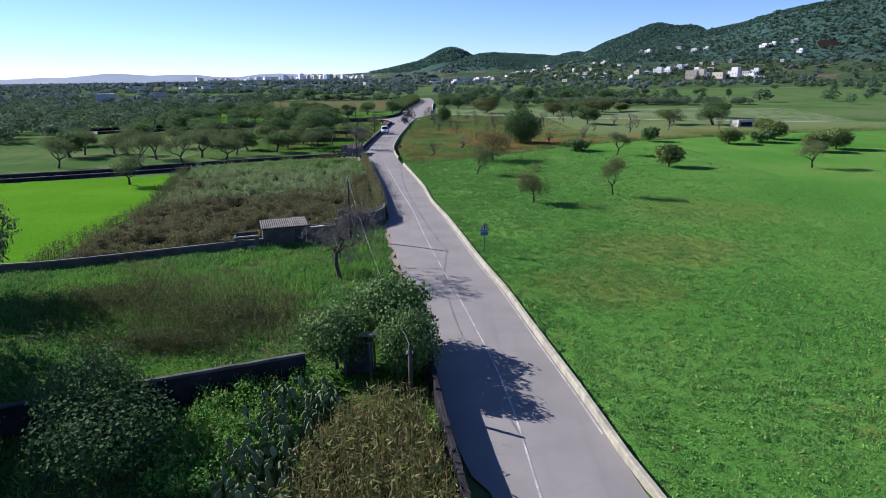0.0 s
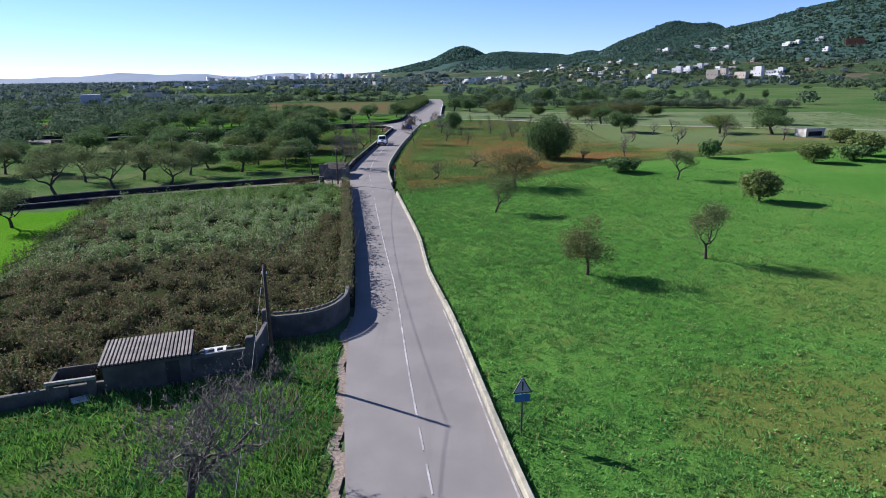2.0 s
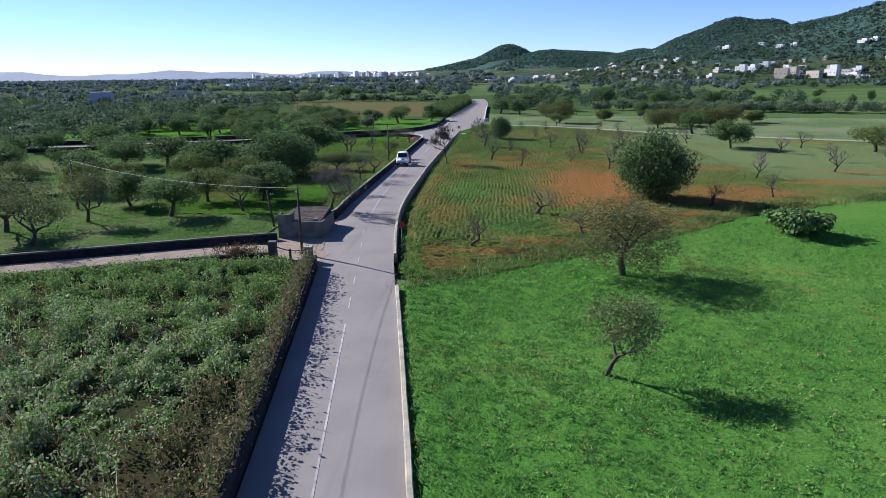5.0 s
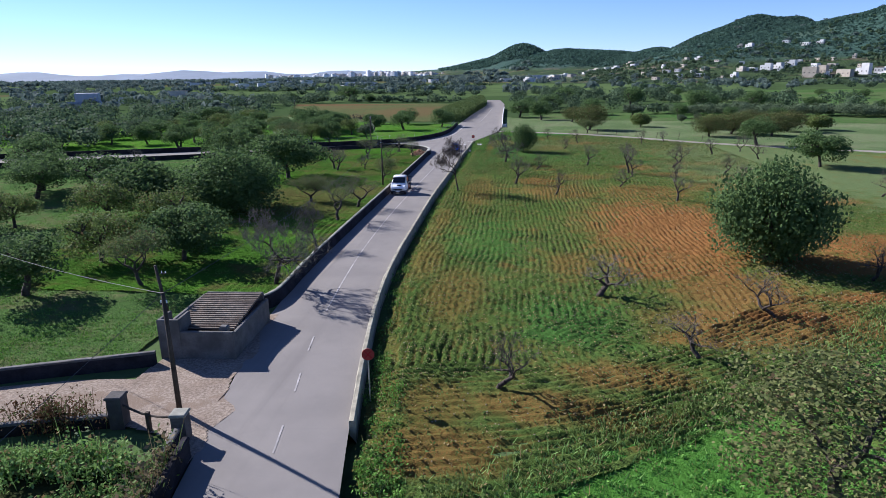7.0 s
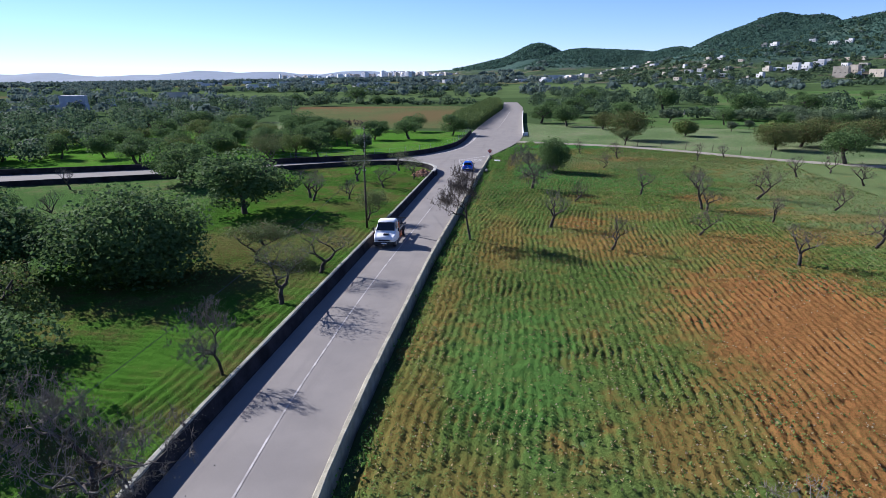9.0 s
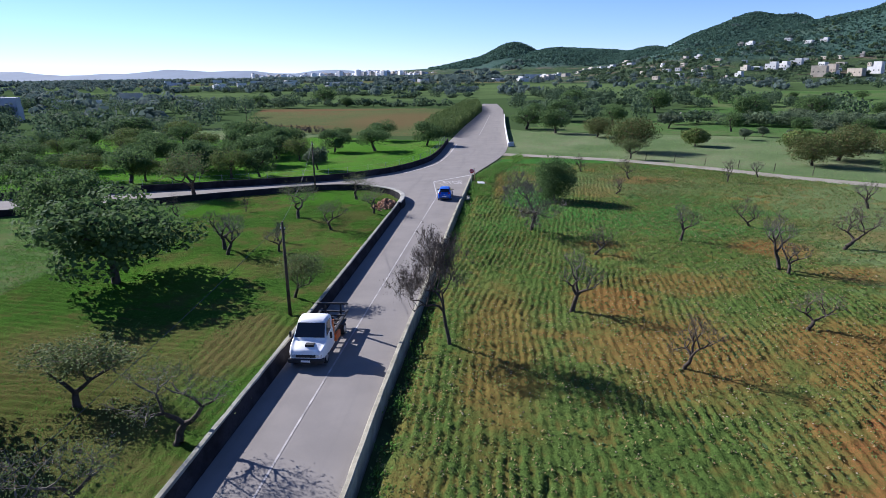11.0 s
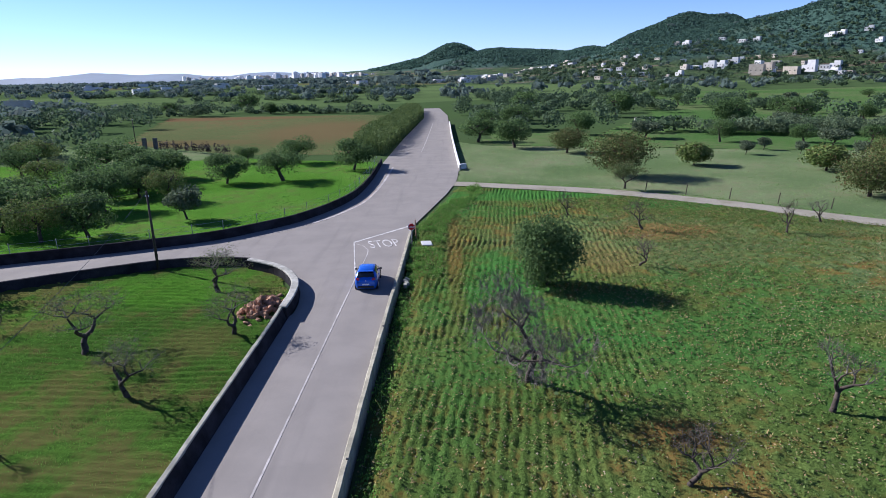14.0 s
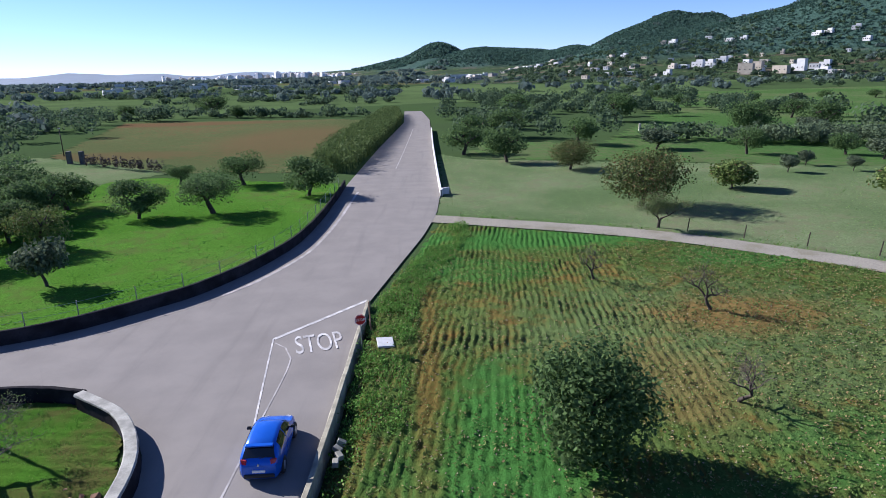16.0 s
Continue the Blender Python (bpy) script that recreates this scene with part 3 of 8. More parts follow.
def patchy(x, y, cell, seed):
    """Smooth random patches about cell metres across, from 0 to 1."""
    grid = np.random.default_rng(seed).uniform(0, 1, (128, 128))
    u, v = np.asarray(x, float) / cell, np.asarray(y, float) / cell
    i, j = np.floor(u).astype(int), np.floor(v).astype(int)
    fu, fv = u - i, v - j
    fu, fv = fu * fu * (3 - 2 * fu), fv * fv * (3 - 2 * fv)

    def at(a, b):
        return grid[a % 128, b % 128]

    low = at(i, j) * (1 - fu) + at(i + 1, j) * fu
    high = at(i, j + 1) * (1 - fu) + at(i + 1, j + 1) * fu
    return low * (1 - fv) + high * fv


def field(name, poly, cx, cy, height, material, label, category="field", z=0.0, south=None, north=None, west=None, east=None):
    """A sheet of ground over a polygon, with relief height(x, y)."""
    px, py = np.array(poly, float).T
    xs, ys = np.arange(px.min(), px.max() + cx, cx), np.arange(py.min(), py.max() + cy, cy)
    ys = ys[(ys >= (-1e6 if south is None else south)) & (ys <= (1e6 if north is None else north))]
    xs = xs[(xs >= (-1e6 if west is None else west)) & (xs <= (1e6 if east is None else east))]
    gx, gy = np.meshgrid(xs, ys)
    keep = inside(poly, (gx[:-1, :-1] + gx[1:, 1:]) / 2 + 0.4 * wave(gx[:-1, :-1], gy[:-1, :-1], 1.1), (gy[:-1, :-1] + gy[1:, 1:]) / 2)
    gz = GZ + z + height(gx, gy)
    idx = np.arange(gx.size).reshape(gx.shape)
    quad = np.stack([idx[:-1, :-1], idx[:-1, 1:], idx[1:, 1:], idx[1:, :-1]], -1)[keep]
    used, flat = np.unique(quad, return_inverse=True)
    co = np.stack([gx.ravel(), gy.ravel(), gz.ravel()], -1)[used]
    me = bpy.data.meshes.new(name)
    me.vertices.add(len(co))
    me.vertices.foreach_set("co", co.astype(np.float32).ravel())
    n = len(quad)
    me.loops.add(n * 4)
    me.loops.foreach_set("vertex_index", flat.astype(np.int32).ravel())
    me.polygons.add(n)
    me.polygons.foreach_set("loop_start", np.arange(0, n * 4, 4, dtype=np.int32))
    me.polygons.foreach_set("use_smooth", np.ones(n, bool))
    me.materials.append(M[material])
    me.update(calc_edges=True)
    return structure(name, me, label, category)


# road edges: distance along, left edge, right edge
EDGE_L = [(1.9, -40), (1.7, 5), (0.3, 12.5), (-1.2, 19), (-1.7, 25.8), (-3.5, 36), (-4.6, 41.7), (-5.9, 49), (-7.0, 57), (-7.3, 61),
          (-8.95, 71.6), (-10.9, 83.2), (-14.5, 103), (-16.2, 112), (-18.65, 125), (-19.25, 136), (-19.36, 150), (-19.42, 180), (-19.55, 211)]
EDGE_R = [(12.5, -40), (8.1, 5), (7.3, 10.5), (6.4, 17.4), (5.15, 25.6), (3.6, 35.9), (2.55, 41), (-0.35, 58.4), (-2.5, 69.3), (-3.8, 79.4),
          (-6.0, 91.7), (-9.8, 112), (-11.35, 121.6), (-12.5, 131), (-13.05, 141), (-13.25, 153), (-13.4, 168), (-13.15, 190), (-13.0, 207), (-12.7, 222), (-12.5, 235.5)]
edge_l, edge_r = smooth_line(EDGE_L), smooth_line(EDGE_R)


def edge_x(line, y):
    return np.interp(y, [p.y for p in line], [p.x for p in line])


def rough_ground(x, y):
    return 0.02 + 0.05 * patchy(x, y, 3.1, 1) + 0.035 * patchy(x, y, 1.2, 2)


def sink(x, y):
    """The field lies lower at the foot of the kerb wall."""
    d = x - edge_x(edge_r, np.minimum(y, 235))
    low = 0.46 * np.clip(1 - (d - 0.5) / 1.7, 0, 1) * np.clip((y - 112) / 6, 0, 1) * np.clip((226 - y) / 8, 0, 1)
    e = x - np.interp(y, [235, 245, 254, 264], [-12.4, -10.4, -8.6, -7.2])
    return low + 0.22 * np.clip(1 - (e - 0.1) / 1.0, 0, 1) * (y > 230)


def row_phase(x, y):
    """Across the plough rows: along the road, bending east in the north, with a headland and a turning place in the south."""
    u = x - 0.09 * np.where(y > 178, y - 178, 0) ** 1.05 + 0.30 * wave(x, y, 0.12) + 0.10 * wave(x, y, 0.5, 1.0)
    bow = 1.2 * np.logaddexp(0, x / 2) + 0.12 * x
    off = y - 115.7 - bow + 0.3 * wave(x, y, 0.15)
    turn = np.hypot(x - 3.4, y - 122.6) + 0.2 * wave(x, y, 0.3)
    edge = 4.6 + 0.7 * wave(x, y, 0.5)
    u = u + 0.22 * (patchy(x, y, 1.1, 45) - 0.5)
    return np.where((turn < 5.6) & (off > 3.0), turn, np.where(off < edge, off * 0.86, u))


def clods(x, y):
    """Uneven lumps of turned earth."""
    return 0.10 * (patchy(x, y, 0.46, 41) - 0.5) + 0.08 * (patchy(x, y, 0.26, 42) - 0.5)


def plough_rows(x, y):
    u = row_phase(x, y)
    ridge = (0.040 + 0.022 * wave(x, y, 0.5)) * np.clip(1.2 - np.clip((y - 178) / 14, 0, 1) * np.clip((x + 1) / 6, 0, 1) * np.where((y > 214) & (x < 9), 0.3, 1.2), 0.05, 1)
    bow = y - 115.7 - 1.2 * np.logaddexp(0, x / 2) - 0.12 * x
    ridge = ridge * np.where(bow < 5.2, 1.7, np.where((bow < 10) & (x < 9), 1.25, 1.0)) * (0.45 + 1.1 * patchy(x, y, 1.4, 46))
    return 0.09 + ridge * np.cos(2 * np.pi * u / 0.49) + 0.03 * wave(x, y, 2.9) + clods(x, y) - sink(x, y)


def tilled_rows(x, y):
    u = y + 0.12 * x + 1.1 * wave(x, y, 0.13) + 0.22 * wave(x, y, 0.7, 2.0)
    u = np.where((x > -24.5 + 1.6 * wave(x, y, 0.3)) & (y < 176), x + 0.25 * wave(x, y, 0.35), u)
    return 0.08 + (0.022 + 0.055 * patchy(x, y, 5.0, 19)) * np.cos(2 * np.pi * u / 0.62) + 0.02 * wave(x, y, 2.6)


GXS, GYS = (-4900, -200, -15.2, -15, -4, -3.8, 200, 4900), (-4900, -40, 108, 108.2, 231.8, 232, 480, 4900)
ground_grid = mesh_of("ground", [(x, y, GZ - (0.75 if x in (-15, -4) and y in (108.2, 231.8) else 0.0)) for y in GYS for x in GXS],
                      [(r * 8 + c, r * 8 + c + 1, r * 8 + c + 9, r * 8 + c + 8) for r in range(7) for c in range(7)], "plain")
structure("ground", ground_grid, "wide farmland plain of green and fallow plots", "ground")

MEADOW = [(12.3, -40), (7.4, 5), (4.8, 25.6), (2.1, 41), (-0.8, 58.4), (-4.2, 79.4), (-7.8, 101), (-8.6, 106), (0.6, 112.5), (11.8, 119.8), (24.6, 131.5),
          (44, 140.6), (66, 147.6), (92, 155.6), (116, 157.6), (240, 169.5), (200, 20), (120, -40)]
PLOUGH = [(-8.2, 107.5), (-10.7, 121.6), (-12.3, 141), (-12.6, 160), (-12.6, 190), (-12.3, 207), (-11.9, 235.5), (-11.2, 244), (-8.8, 254), (-6.8, 259.0), (12.7, 250.6),
          (25, 241.5), (37, 230.4), (60, 217), (75, 210.4), (130, 185.0), (240, 189), (240, 170.5), (116, 158.8), (92, 156.8), (66, 148.8), (44, 141.8), (25.2, 130.8), (12.4, 119.0), (1.2, 111.7), (-7.5, 105.8)]
WEEDS = [(-8.4, 60), (-16.9, 110), (-26, 110.5), (-47, 103), (-38, 70), (-36, 43.5), (-22, 48.5), (-15, 52.5), (-12.3, 56.5)]
LIME = [(-38.8, 66), (-48, 97.5), (-75, 91), (-130, 76), (-130, 30), (-45, 38), (-37.5, 43)]
TRACK = [(-16.0, 114.0), (-22, 115.3), (-29, 113.8), (-40, 109), (-52, 104), (-67, 96.5), (-130, 80)]
ORCHARD = [(-20.0, 127), (-24.5, 126.5), (-24.5, 119.5), (-29.5, 116.8), (-52, 107.5), (-70, 99), (-160, 82), (-190, 240), (-60, 206.6), (-46.6, 214.4), (-41.6, 217.3), (-37.2, 219.6),
           (-32.7, 221.5), (-28.5, 221.9), (-25.5, 221.2), (-22.3, 218.7), (-20.3, 213), (-20.0, 180), (-19.95, 150)]
NEAR_ORCHARD = [(-19.95, 130), (-45, 130), (-45, 215.3), (-41.6, 217.3), (-37.2, 219.6), (-32.7, 221.5), (-28.5, 221.9), (-25.5, 221.2), (-22.3, 218.7), (-20.3, 213), (-20.0, 180), (-19.95, 150)]
NORTH = [(-20.9, 286), (-20.7, 276), (-20.7, 262.2), (-21.3, 252.2), (-22.9, 245.2), (-24.7, 240.6), (-26.4, 237.4), (-28.7, 234.8), (-31.4, 232.0), (-34.0, 230.2), (-37.6, 228.5), (-42.4, 226.4), (-48.4, 224.1), (-53.3, 222.1), (-62.2, 218.9), (-80, 212.5), (-150, 188), (-190, 290), (-52, 297)]
PALE = [(-6.3, 278), (-7.4, 268), (-7.6, 262.0), (14, 254.0), (39.6, 231.6), (75, 211.5), (130, 186), (150, 270), (62, 290), (0, 310), (-6.6, 320)]
BROWN = [(-30, 300), (-27, 420), (-45, 432), (-128, 442), (-92, 330), (-55, 303)]
SOUTH = [(1.3, -40), (1.0, 5), (-2.2, 24), (-5.1, 41.7), (-7.4, 55), (-8, 57), (-12, 55.5), (-15, 50.5), (-22, 47.5), (-36, 42.5), (-45, 37), (-90, 30), (-90, -40)]

def meadow_lift(x, y):
    """The meadow is banked up against its kerb."""
    d = x - edge_x(edge_r, y)
    return np.where(d < 0.28, -0.16, 0.26 * np.clip(1 - (d - 0.4) / 3.0, 0, 1) * np.clip((107 - y) / 6, 0, 1))


field("field_meadow", MEADOW, 0.45, 0.9, lambda x, y: rough_ground(x, y) + meadow_lift(x, y), "green", "bright green meadow of short thick grass")
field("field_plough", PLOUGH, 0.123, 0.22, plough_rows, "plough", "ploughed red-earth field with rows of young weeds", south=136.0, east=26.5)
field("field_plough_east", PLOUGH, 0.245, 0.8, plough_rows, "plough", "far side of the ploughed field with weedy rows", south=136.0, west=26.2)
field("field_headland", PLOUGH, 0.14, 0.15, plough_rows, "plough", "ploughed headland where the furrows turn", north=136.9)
field("field_weeds", WEEDS, 0.6, 0.6, rough_ground, "scrub", "walled plot overgrown with brown and grey weeds")
field("field_lime", LIME, 1.2, 1.2, rough_ground, "lime", "smooth lime-green young cereal field")
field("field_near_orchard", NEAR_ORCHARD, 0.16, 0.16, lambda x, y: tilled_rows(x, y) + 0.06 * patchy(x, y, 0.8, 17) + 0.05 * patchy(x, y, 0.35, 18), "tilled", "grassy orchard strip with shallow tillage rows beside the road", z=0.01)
field("field_orchard", ORCHARD, 1.8, 0.3, lambda x, y: np.where((x > -44.5) & (y > 130.5), -0.08, tilled_rows(x, y)), "grassy", "grassy orchard ground with shallow tillage rows", z=0.01)
field("field_north", NORTH, 1.0, 1.0, rough_ground, "orchard", "lush mown orchard grass behind a low wall", z=0.01)
field("field_pale", PALE, 0.5, 0.5, rough_ground, "pale", "pale green meadow with dry seed heads", z=0.005)
field("field_east", [(76, 216), (131, 196), (240, 192), (420, 300), (420, 640), (120, 600), (66, 400), (30, 330), (4, 345), (0, 312), (62, 291), (150, 271)], 2.5, 2.5, rough_ground, "grove", "bright green grazing land between groves", z=0.0)
field("field_brown", BROWN, 2.0, 2.0, rough_ground, "brown", "fallow brown field with a green tinge")
field("field_fallow", [(-54, 303), (-94, 331), (-116, 322), (-104, 292), (-62, 290)], 1.2, 1.2, rough_ground, "pale", "pale green fallow strip before the brown field", z=0.015)
field("field_south", SOUTH, 0.6, 0.6, rough_ground, "verge", "rough grassy plot beside the road", z=0.005)


def crown(y):
    """Camber of the road, which fades out at the junction."""
    return 0.05 * min(max((231 - y) / 14, 0.0), 1.0)


def ribbon(name, left, right, z, across, material, label, category):
    verts, faces = [], []
    for a, b in zip(left, right):
        for k in range(across + 1):
            p = a.lerp(b, k / across)
            verts.append((p.x, p.y, z + crown(p.y) * math.sin(math.pi * k / across)))
    w = across + 1
    for i in range(min(len(left), len(right)) - 1):
        faces += [(i * w + k, i * w + k + 1, (i + 1) * w + k + 1, (i + 1) * w + k) for k in range(across)]
    return structure(name, mesh_of(name, verts, faces, material, True), label, category)


def offset_line(line, d):
    """The line shifted to its left by d."""
    out = []
    for i, c in enumerate(line):
        t = (line[min(i + 1, len(line) - 1)] - line[max(i - 1, 0)]).normalized()
        out.append(c + Vector((-t.y, t.x, 0)) * d)
    return out


ys = np.arange(-40, 236, 1.0)
left_main = [Vector((edge_x(edge_l, y) if y < 211 else -19.2 - max(0, y - 211) * 0.04, y, 0)) for y in ys]
right_main = [Vector((edge_x(edge_r, y), y, 0)) for y in ys]
ribbon("road", left_main, right_main, 0.0, 6, "asphalt", "worn grey-pink asphalt country road", "road")
far_y = np.arange(235, 470, 3.0)
far_l = [Vector((np.interp(y, [235, 238, 241, 245, 252, 262, 276, 285, 330, 404, 470], [-28.1, -25.6, -24.1, -22.6, -21.0, -20.4, -20.4, -20.6, -19.6, -17.0, -19.5]), y, 0)) for y in far_y]
far_r = [Vector((np.interp(y, [235, 245, 254, 264, 276, 373, 415, 470], [-12.4, -10.4, -8.6, -7.2, -6.6, -7.9, -8.3, -12]), y, 0)) for y in far_y]
ribbon("road_north", far_l, far_r, -0.002, 6, "asphalt", "asphalt road running straight on past the junction", "road")
BR_S = [(-19.3, 209), (-19.6, 213.5), (-20.7, 216.9), (-22.6, 219.6), (-25.5, 221.6), (-28.5, 222.2), (-32.7, 221.8), (-37.2, 219.9), (-41.6, 217.6), (-46.6, 214.7), (-52, 211.5), (-60, 206.9), (-110, 186.1)]
BR_N = [(-12.6, 236), (-19.0, 239.5), (-24.2, 240.2), (-26.1, 237.1), (-28.4, 234.5), (-31.1, 231.7), (-33.7, 229.9), (-37.3, 228.2), (-42.1, 226.1), (-48.1, 223.8), (-53.0, 221.8), (-61.9, 218.6), (-80, 212.2), (-130, 194.9)]
south_l, north_l = smooth_line(BR_S, 1.0), smooth_line(BR_N, 1.0)
pick = [i / 79 for i in range(80)]
br_s = [south_l[int(t * (len(south_l) - 1))] for t in pick]
br_n = [north_l[int(t * (len(north_l) - 1))] for t in pick]
ribbon("road_branch", br_n, br_s, -0.004, 6, "asphalt", "asphalt side road joining at the junction", "road")
tr = smooth_line(TRACK, 1.5)
apron = [(-15.6, 109.8), (-16.6, 113), (-17.6, 120), (-18.6, 126.5), (-22.2, 126.2), (-22.6, 118.6), (-21, 113.2), (-17.6, 112)]
field("track_apron", apron, 0.12, 0.12, lambda x, y: 0.122 + 0.03 * patchy(x, y, 0.7, 34) + 0.012 * wave(x, y, 1.3), "dirt", "bare earth mouth of the farm track", "track", 0.0)
ribbon("track_west", offset_line(tr, -1.9), offset_line(tr, 1.9), GZ + 0.10, 4, "dirt", "bare earth farm track between low walls", "track")
TRACK_E = [(-9.5, 262), (-3, 259.5), (13.2, 252.3), (25.5, 243), (38.3, 231), (60, 218), (120, 188)]
te = smooth_line(TRACK_E, 1.5)
ribbon("track_east", offset_line(te, 1.7), offset_line(te, -1.7), GZ + 0.11, 4, "white_track", "pale stony farm track with grassy edges", "track")

# ---- walls and kerbs ----
WALL = [(0.16, -0.3), (0.15, 0.62), (-0.15, 0.62), (-0.16, -0.3)]
COPE = [(0.175, 0.62), (0.17, 0.72), (0.12, 0.75), (-0.12, 0.75), (-0.17, 0.72), (-0.175, 0.62)]


def wall(name, points, height, label, thick=0.8, base="shadedark", cap="cap", step=0.8):
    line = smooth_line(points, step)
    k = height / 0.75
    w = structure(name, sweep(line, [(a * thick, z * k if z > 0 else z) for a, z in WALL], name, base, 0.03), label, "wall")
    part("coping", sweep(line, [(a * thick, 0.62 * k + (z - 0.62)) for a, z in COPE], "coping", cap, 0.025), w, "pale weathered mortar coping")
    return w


BATTER = [(0.50, -0.3), (0.47, 0.78), (0.25, 0.79), (-0.02, -0.3)]
NARROW = [(0.49, 0.77), (0.485, 0.86), (0.44, 0.88), (0.28, 0.87), (0.25, 0.77)]
BROAD = [(0.55, 0.77), (0.54, 0.86), (0.48, 0.89), (0.02, 0.88), (-0.03, 0.84), (-0.03, 0.77)]
UPRIGHT = [(0.50, -0.3), (0.50, 0.80), (0.0, 0.80), (-0.02, -0.3)]


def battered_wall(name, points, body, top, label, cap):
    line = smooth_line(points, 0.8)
    w = structure(name, sweep(line, body, name, "shadedark", 0.03), label, "wall")
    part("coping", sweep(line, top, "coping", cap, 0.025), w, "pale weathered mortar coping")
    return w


battered_wall("wall_west", [(-20.1, 126.8)] + [(p.x + 0.03, p.y) for p in edge_l if 129 < p.y < 208][::6] + [(-19.56, 209.5)], BATTER, NARROW,
              "long low rendered roadside wall with a narrow pale coping", "cap")
battered_wall("wall_corner", [(-19.56, 209.55), (-19.62, 212.6), (-20.05, 215.2), (-21.1, 217.5), (-22.7, 219.5), (-25.5, 221.4)], UPRIGHT, BROAD,
              "curved wall end with a broad whitish coping round the junction corner", "corner_cap")
wall("wall_branch", [(-25.55, 221.5), (-28.5, 222.1), (-32.7, 221.7), (-37.2, 219.8), (-41.6, 217.5), (-46.6, 214.6), (-52, 211.4), (-60, 206.8), (-110, 186)], 0.82, "low dark rendered wall along the side road", 0.8, cap="shadedark")
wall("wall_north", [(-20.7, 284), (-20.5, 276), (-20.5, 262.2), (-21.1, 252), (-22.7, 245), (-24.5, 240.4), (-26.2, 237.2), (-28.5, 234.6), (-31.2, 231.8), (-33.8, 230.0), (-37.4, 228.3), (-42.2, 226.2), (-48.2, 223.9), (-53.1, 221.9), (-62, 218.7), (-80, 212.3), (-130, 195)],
     1.0, "low dark rendered wall round the far orchard", cap="shadedark")
wall("wall_weeds", [(p.x - 0.22, p.y) for p in edge_l if 61 < p.y < 111][::6], 1.0, "dark rendered roadside wall of the weedy plot", cap="shadedark")
wall("wall_weeds_end", [(-12.3, 56.5), (-11.5, 56.35), (-9.6, 56.9), (-8.3, 58.2), (-7.75, 60.2), (-7.9, 62.0)], 1.55, "curved grey rendered wall end with rough coping", base="render", cap="concrete", step=0.4)
wall("wall_plot_south", [(-15.2, 50.3), (-22, 48.0), (-34, 43.0), (-40, 41.5), (-52, 39.5)], 0.62, "low dark field wall along the grassy plot", base="render", cap="concrete")
wall("wall_yard", [(-14.7, 50.6), (-13.2, 51.2), (-11.75, 51.8)], 1.45, "short grey yard wall beside the hut", base="render", cap="concrete", step=0.4)
wall("wall_yard_return", [(-11.7, 52.0), (-11.75, 53.8), (-11.95, 55.6)], 1.45, "short side wall of the yard", base="render", cap="concrete", step=0.4)


def block_row(host, points, z, label):
    """Hollow blocks laid with gaps along a wall top."""
    line = smooth_line(points, 0.36)
    me = Parts().box(-0.15, 0.15, -0.09, 0.09, 0.0, 0.12, b=0.03).mesh("hollow_block", "concrete")
    for a, b in zip(line[:-1], line[1:]):
        ob = part("hollow_block", me, host, label)
        ob.matrix_basis = pose(a.x, a.y, z, 0, 0, math.degrees(math.atan2(b.y - a.y, b.x - a.x)))


block_row(bpy.data.objects["wall_yard"], [(-14.5, 50.68), (-13.2, 51.2), (-11.9, 51.74)], 1.45, "rough hollow block")
block_row(bpy.data.objects["wall_weeds_end"], [(-12.1, 56.45), (-11.5, 56.35), (-9.6, 56.9), (-8.3, 58.2), (-7.8, 60.0)], 1.55, "rough hollow block")
for x, y in ((-11.7, 51.85), (-12.05, 56.0)):
    ob = thing("yard_pillar", "square grey rendered pillar at the yard corner", "pillar", "pillars of the yard")
    ob.matrix_basis = pose(x, y, GZ, 0, 0, 12)
    part("shaft", Parts().box(-0.26, 0.26, -0.26, 0.26, -0.1, 2.0, b=0.04).mesh("shaft", "render"), ob)
    part("cap", Parts().box(-0.22, 0.22, -0.22, 0.22, 2.0, 2.1, b=0.05).mesh("cap", "concrete"), ob, "rough mortar top")

wall("wall_garden", [(-27, 13.0), (-20.8, 15.5), (-16.1, 17.4), (-11.0, 19.45), (-8.2, 20.6)], 1.8, "garden wall behind the shrubs with shade put into its dark colour", cap="render")
wall("wall_track_south", [(-21.0, 112.9), (-26, 111.5), (-36, 107.5), (-47, 103.3), (-60, 97.3), (-75, 91.5)], 0.5, "low dark wall along the dirt track", cap="concrete")
wall("wall_track_north", [(-22.4, 119.0), (-29.3, 116.4), (-40, 111.8), (-52, 106.6), (-70, 98.0), (-130, 83)], 0.75, "low field wall along the dirt track", cap="concrete")
wall("wall_gateside", [(-17.0, 111.6), (-16.6, 109.6)], 0.9, "short dark wall by the track mouth", cap="concrete", step=0.4)

KERB = [(0.0, -0.3), (0.0, 0.34), (-0.04, 0.40), (-0.24, 0.41), (-0.28, 0.36), (-0.30, -0.75)]


def kerb(name, pts, label):
    line = smooth_line(pts, 1.0)
    return structure(name, sweep(line, KERB, name, "kerb", 0.03), label, "kerb")


kerb("kerb_south", [(p.x, p.y) for p in edge_r if -38 < p.y < 106][::5], "low pale concrete kerb wall along the meadow")
kerb("kerb_north", [(p.x, p.y) for p in edge_r if 112 < p.y < 235][::5], "low pale concrete kerb wall along the ploughed field")
wall("wall_white", [(-5.4, 276.5), (-6.3, 276), (-6.6, 279), (-7.4, 330), (-7.7, 373)], 0.85, "whitewashed roadside wall", base="white", cap="white")


verge_line = [Vector((p.x - 0.05, p.y, 0)) for p in edge_l if 26 < p.y < 60]
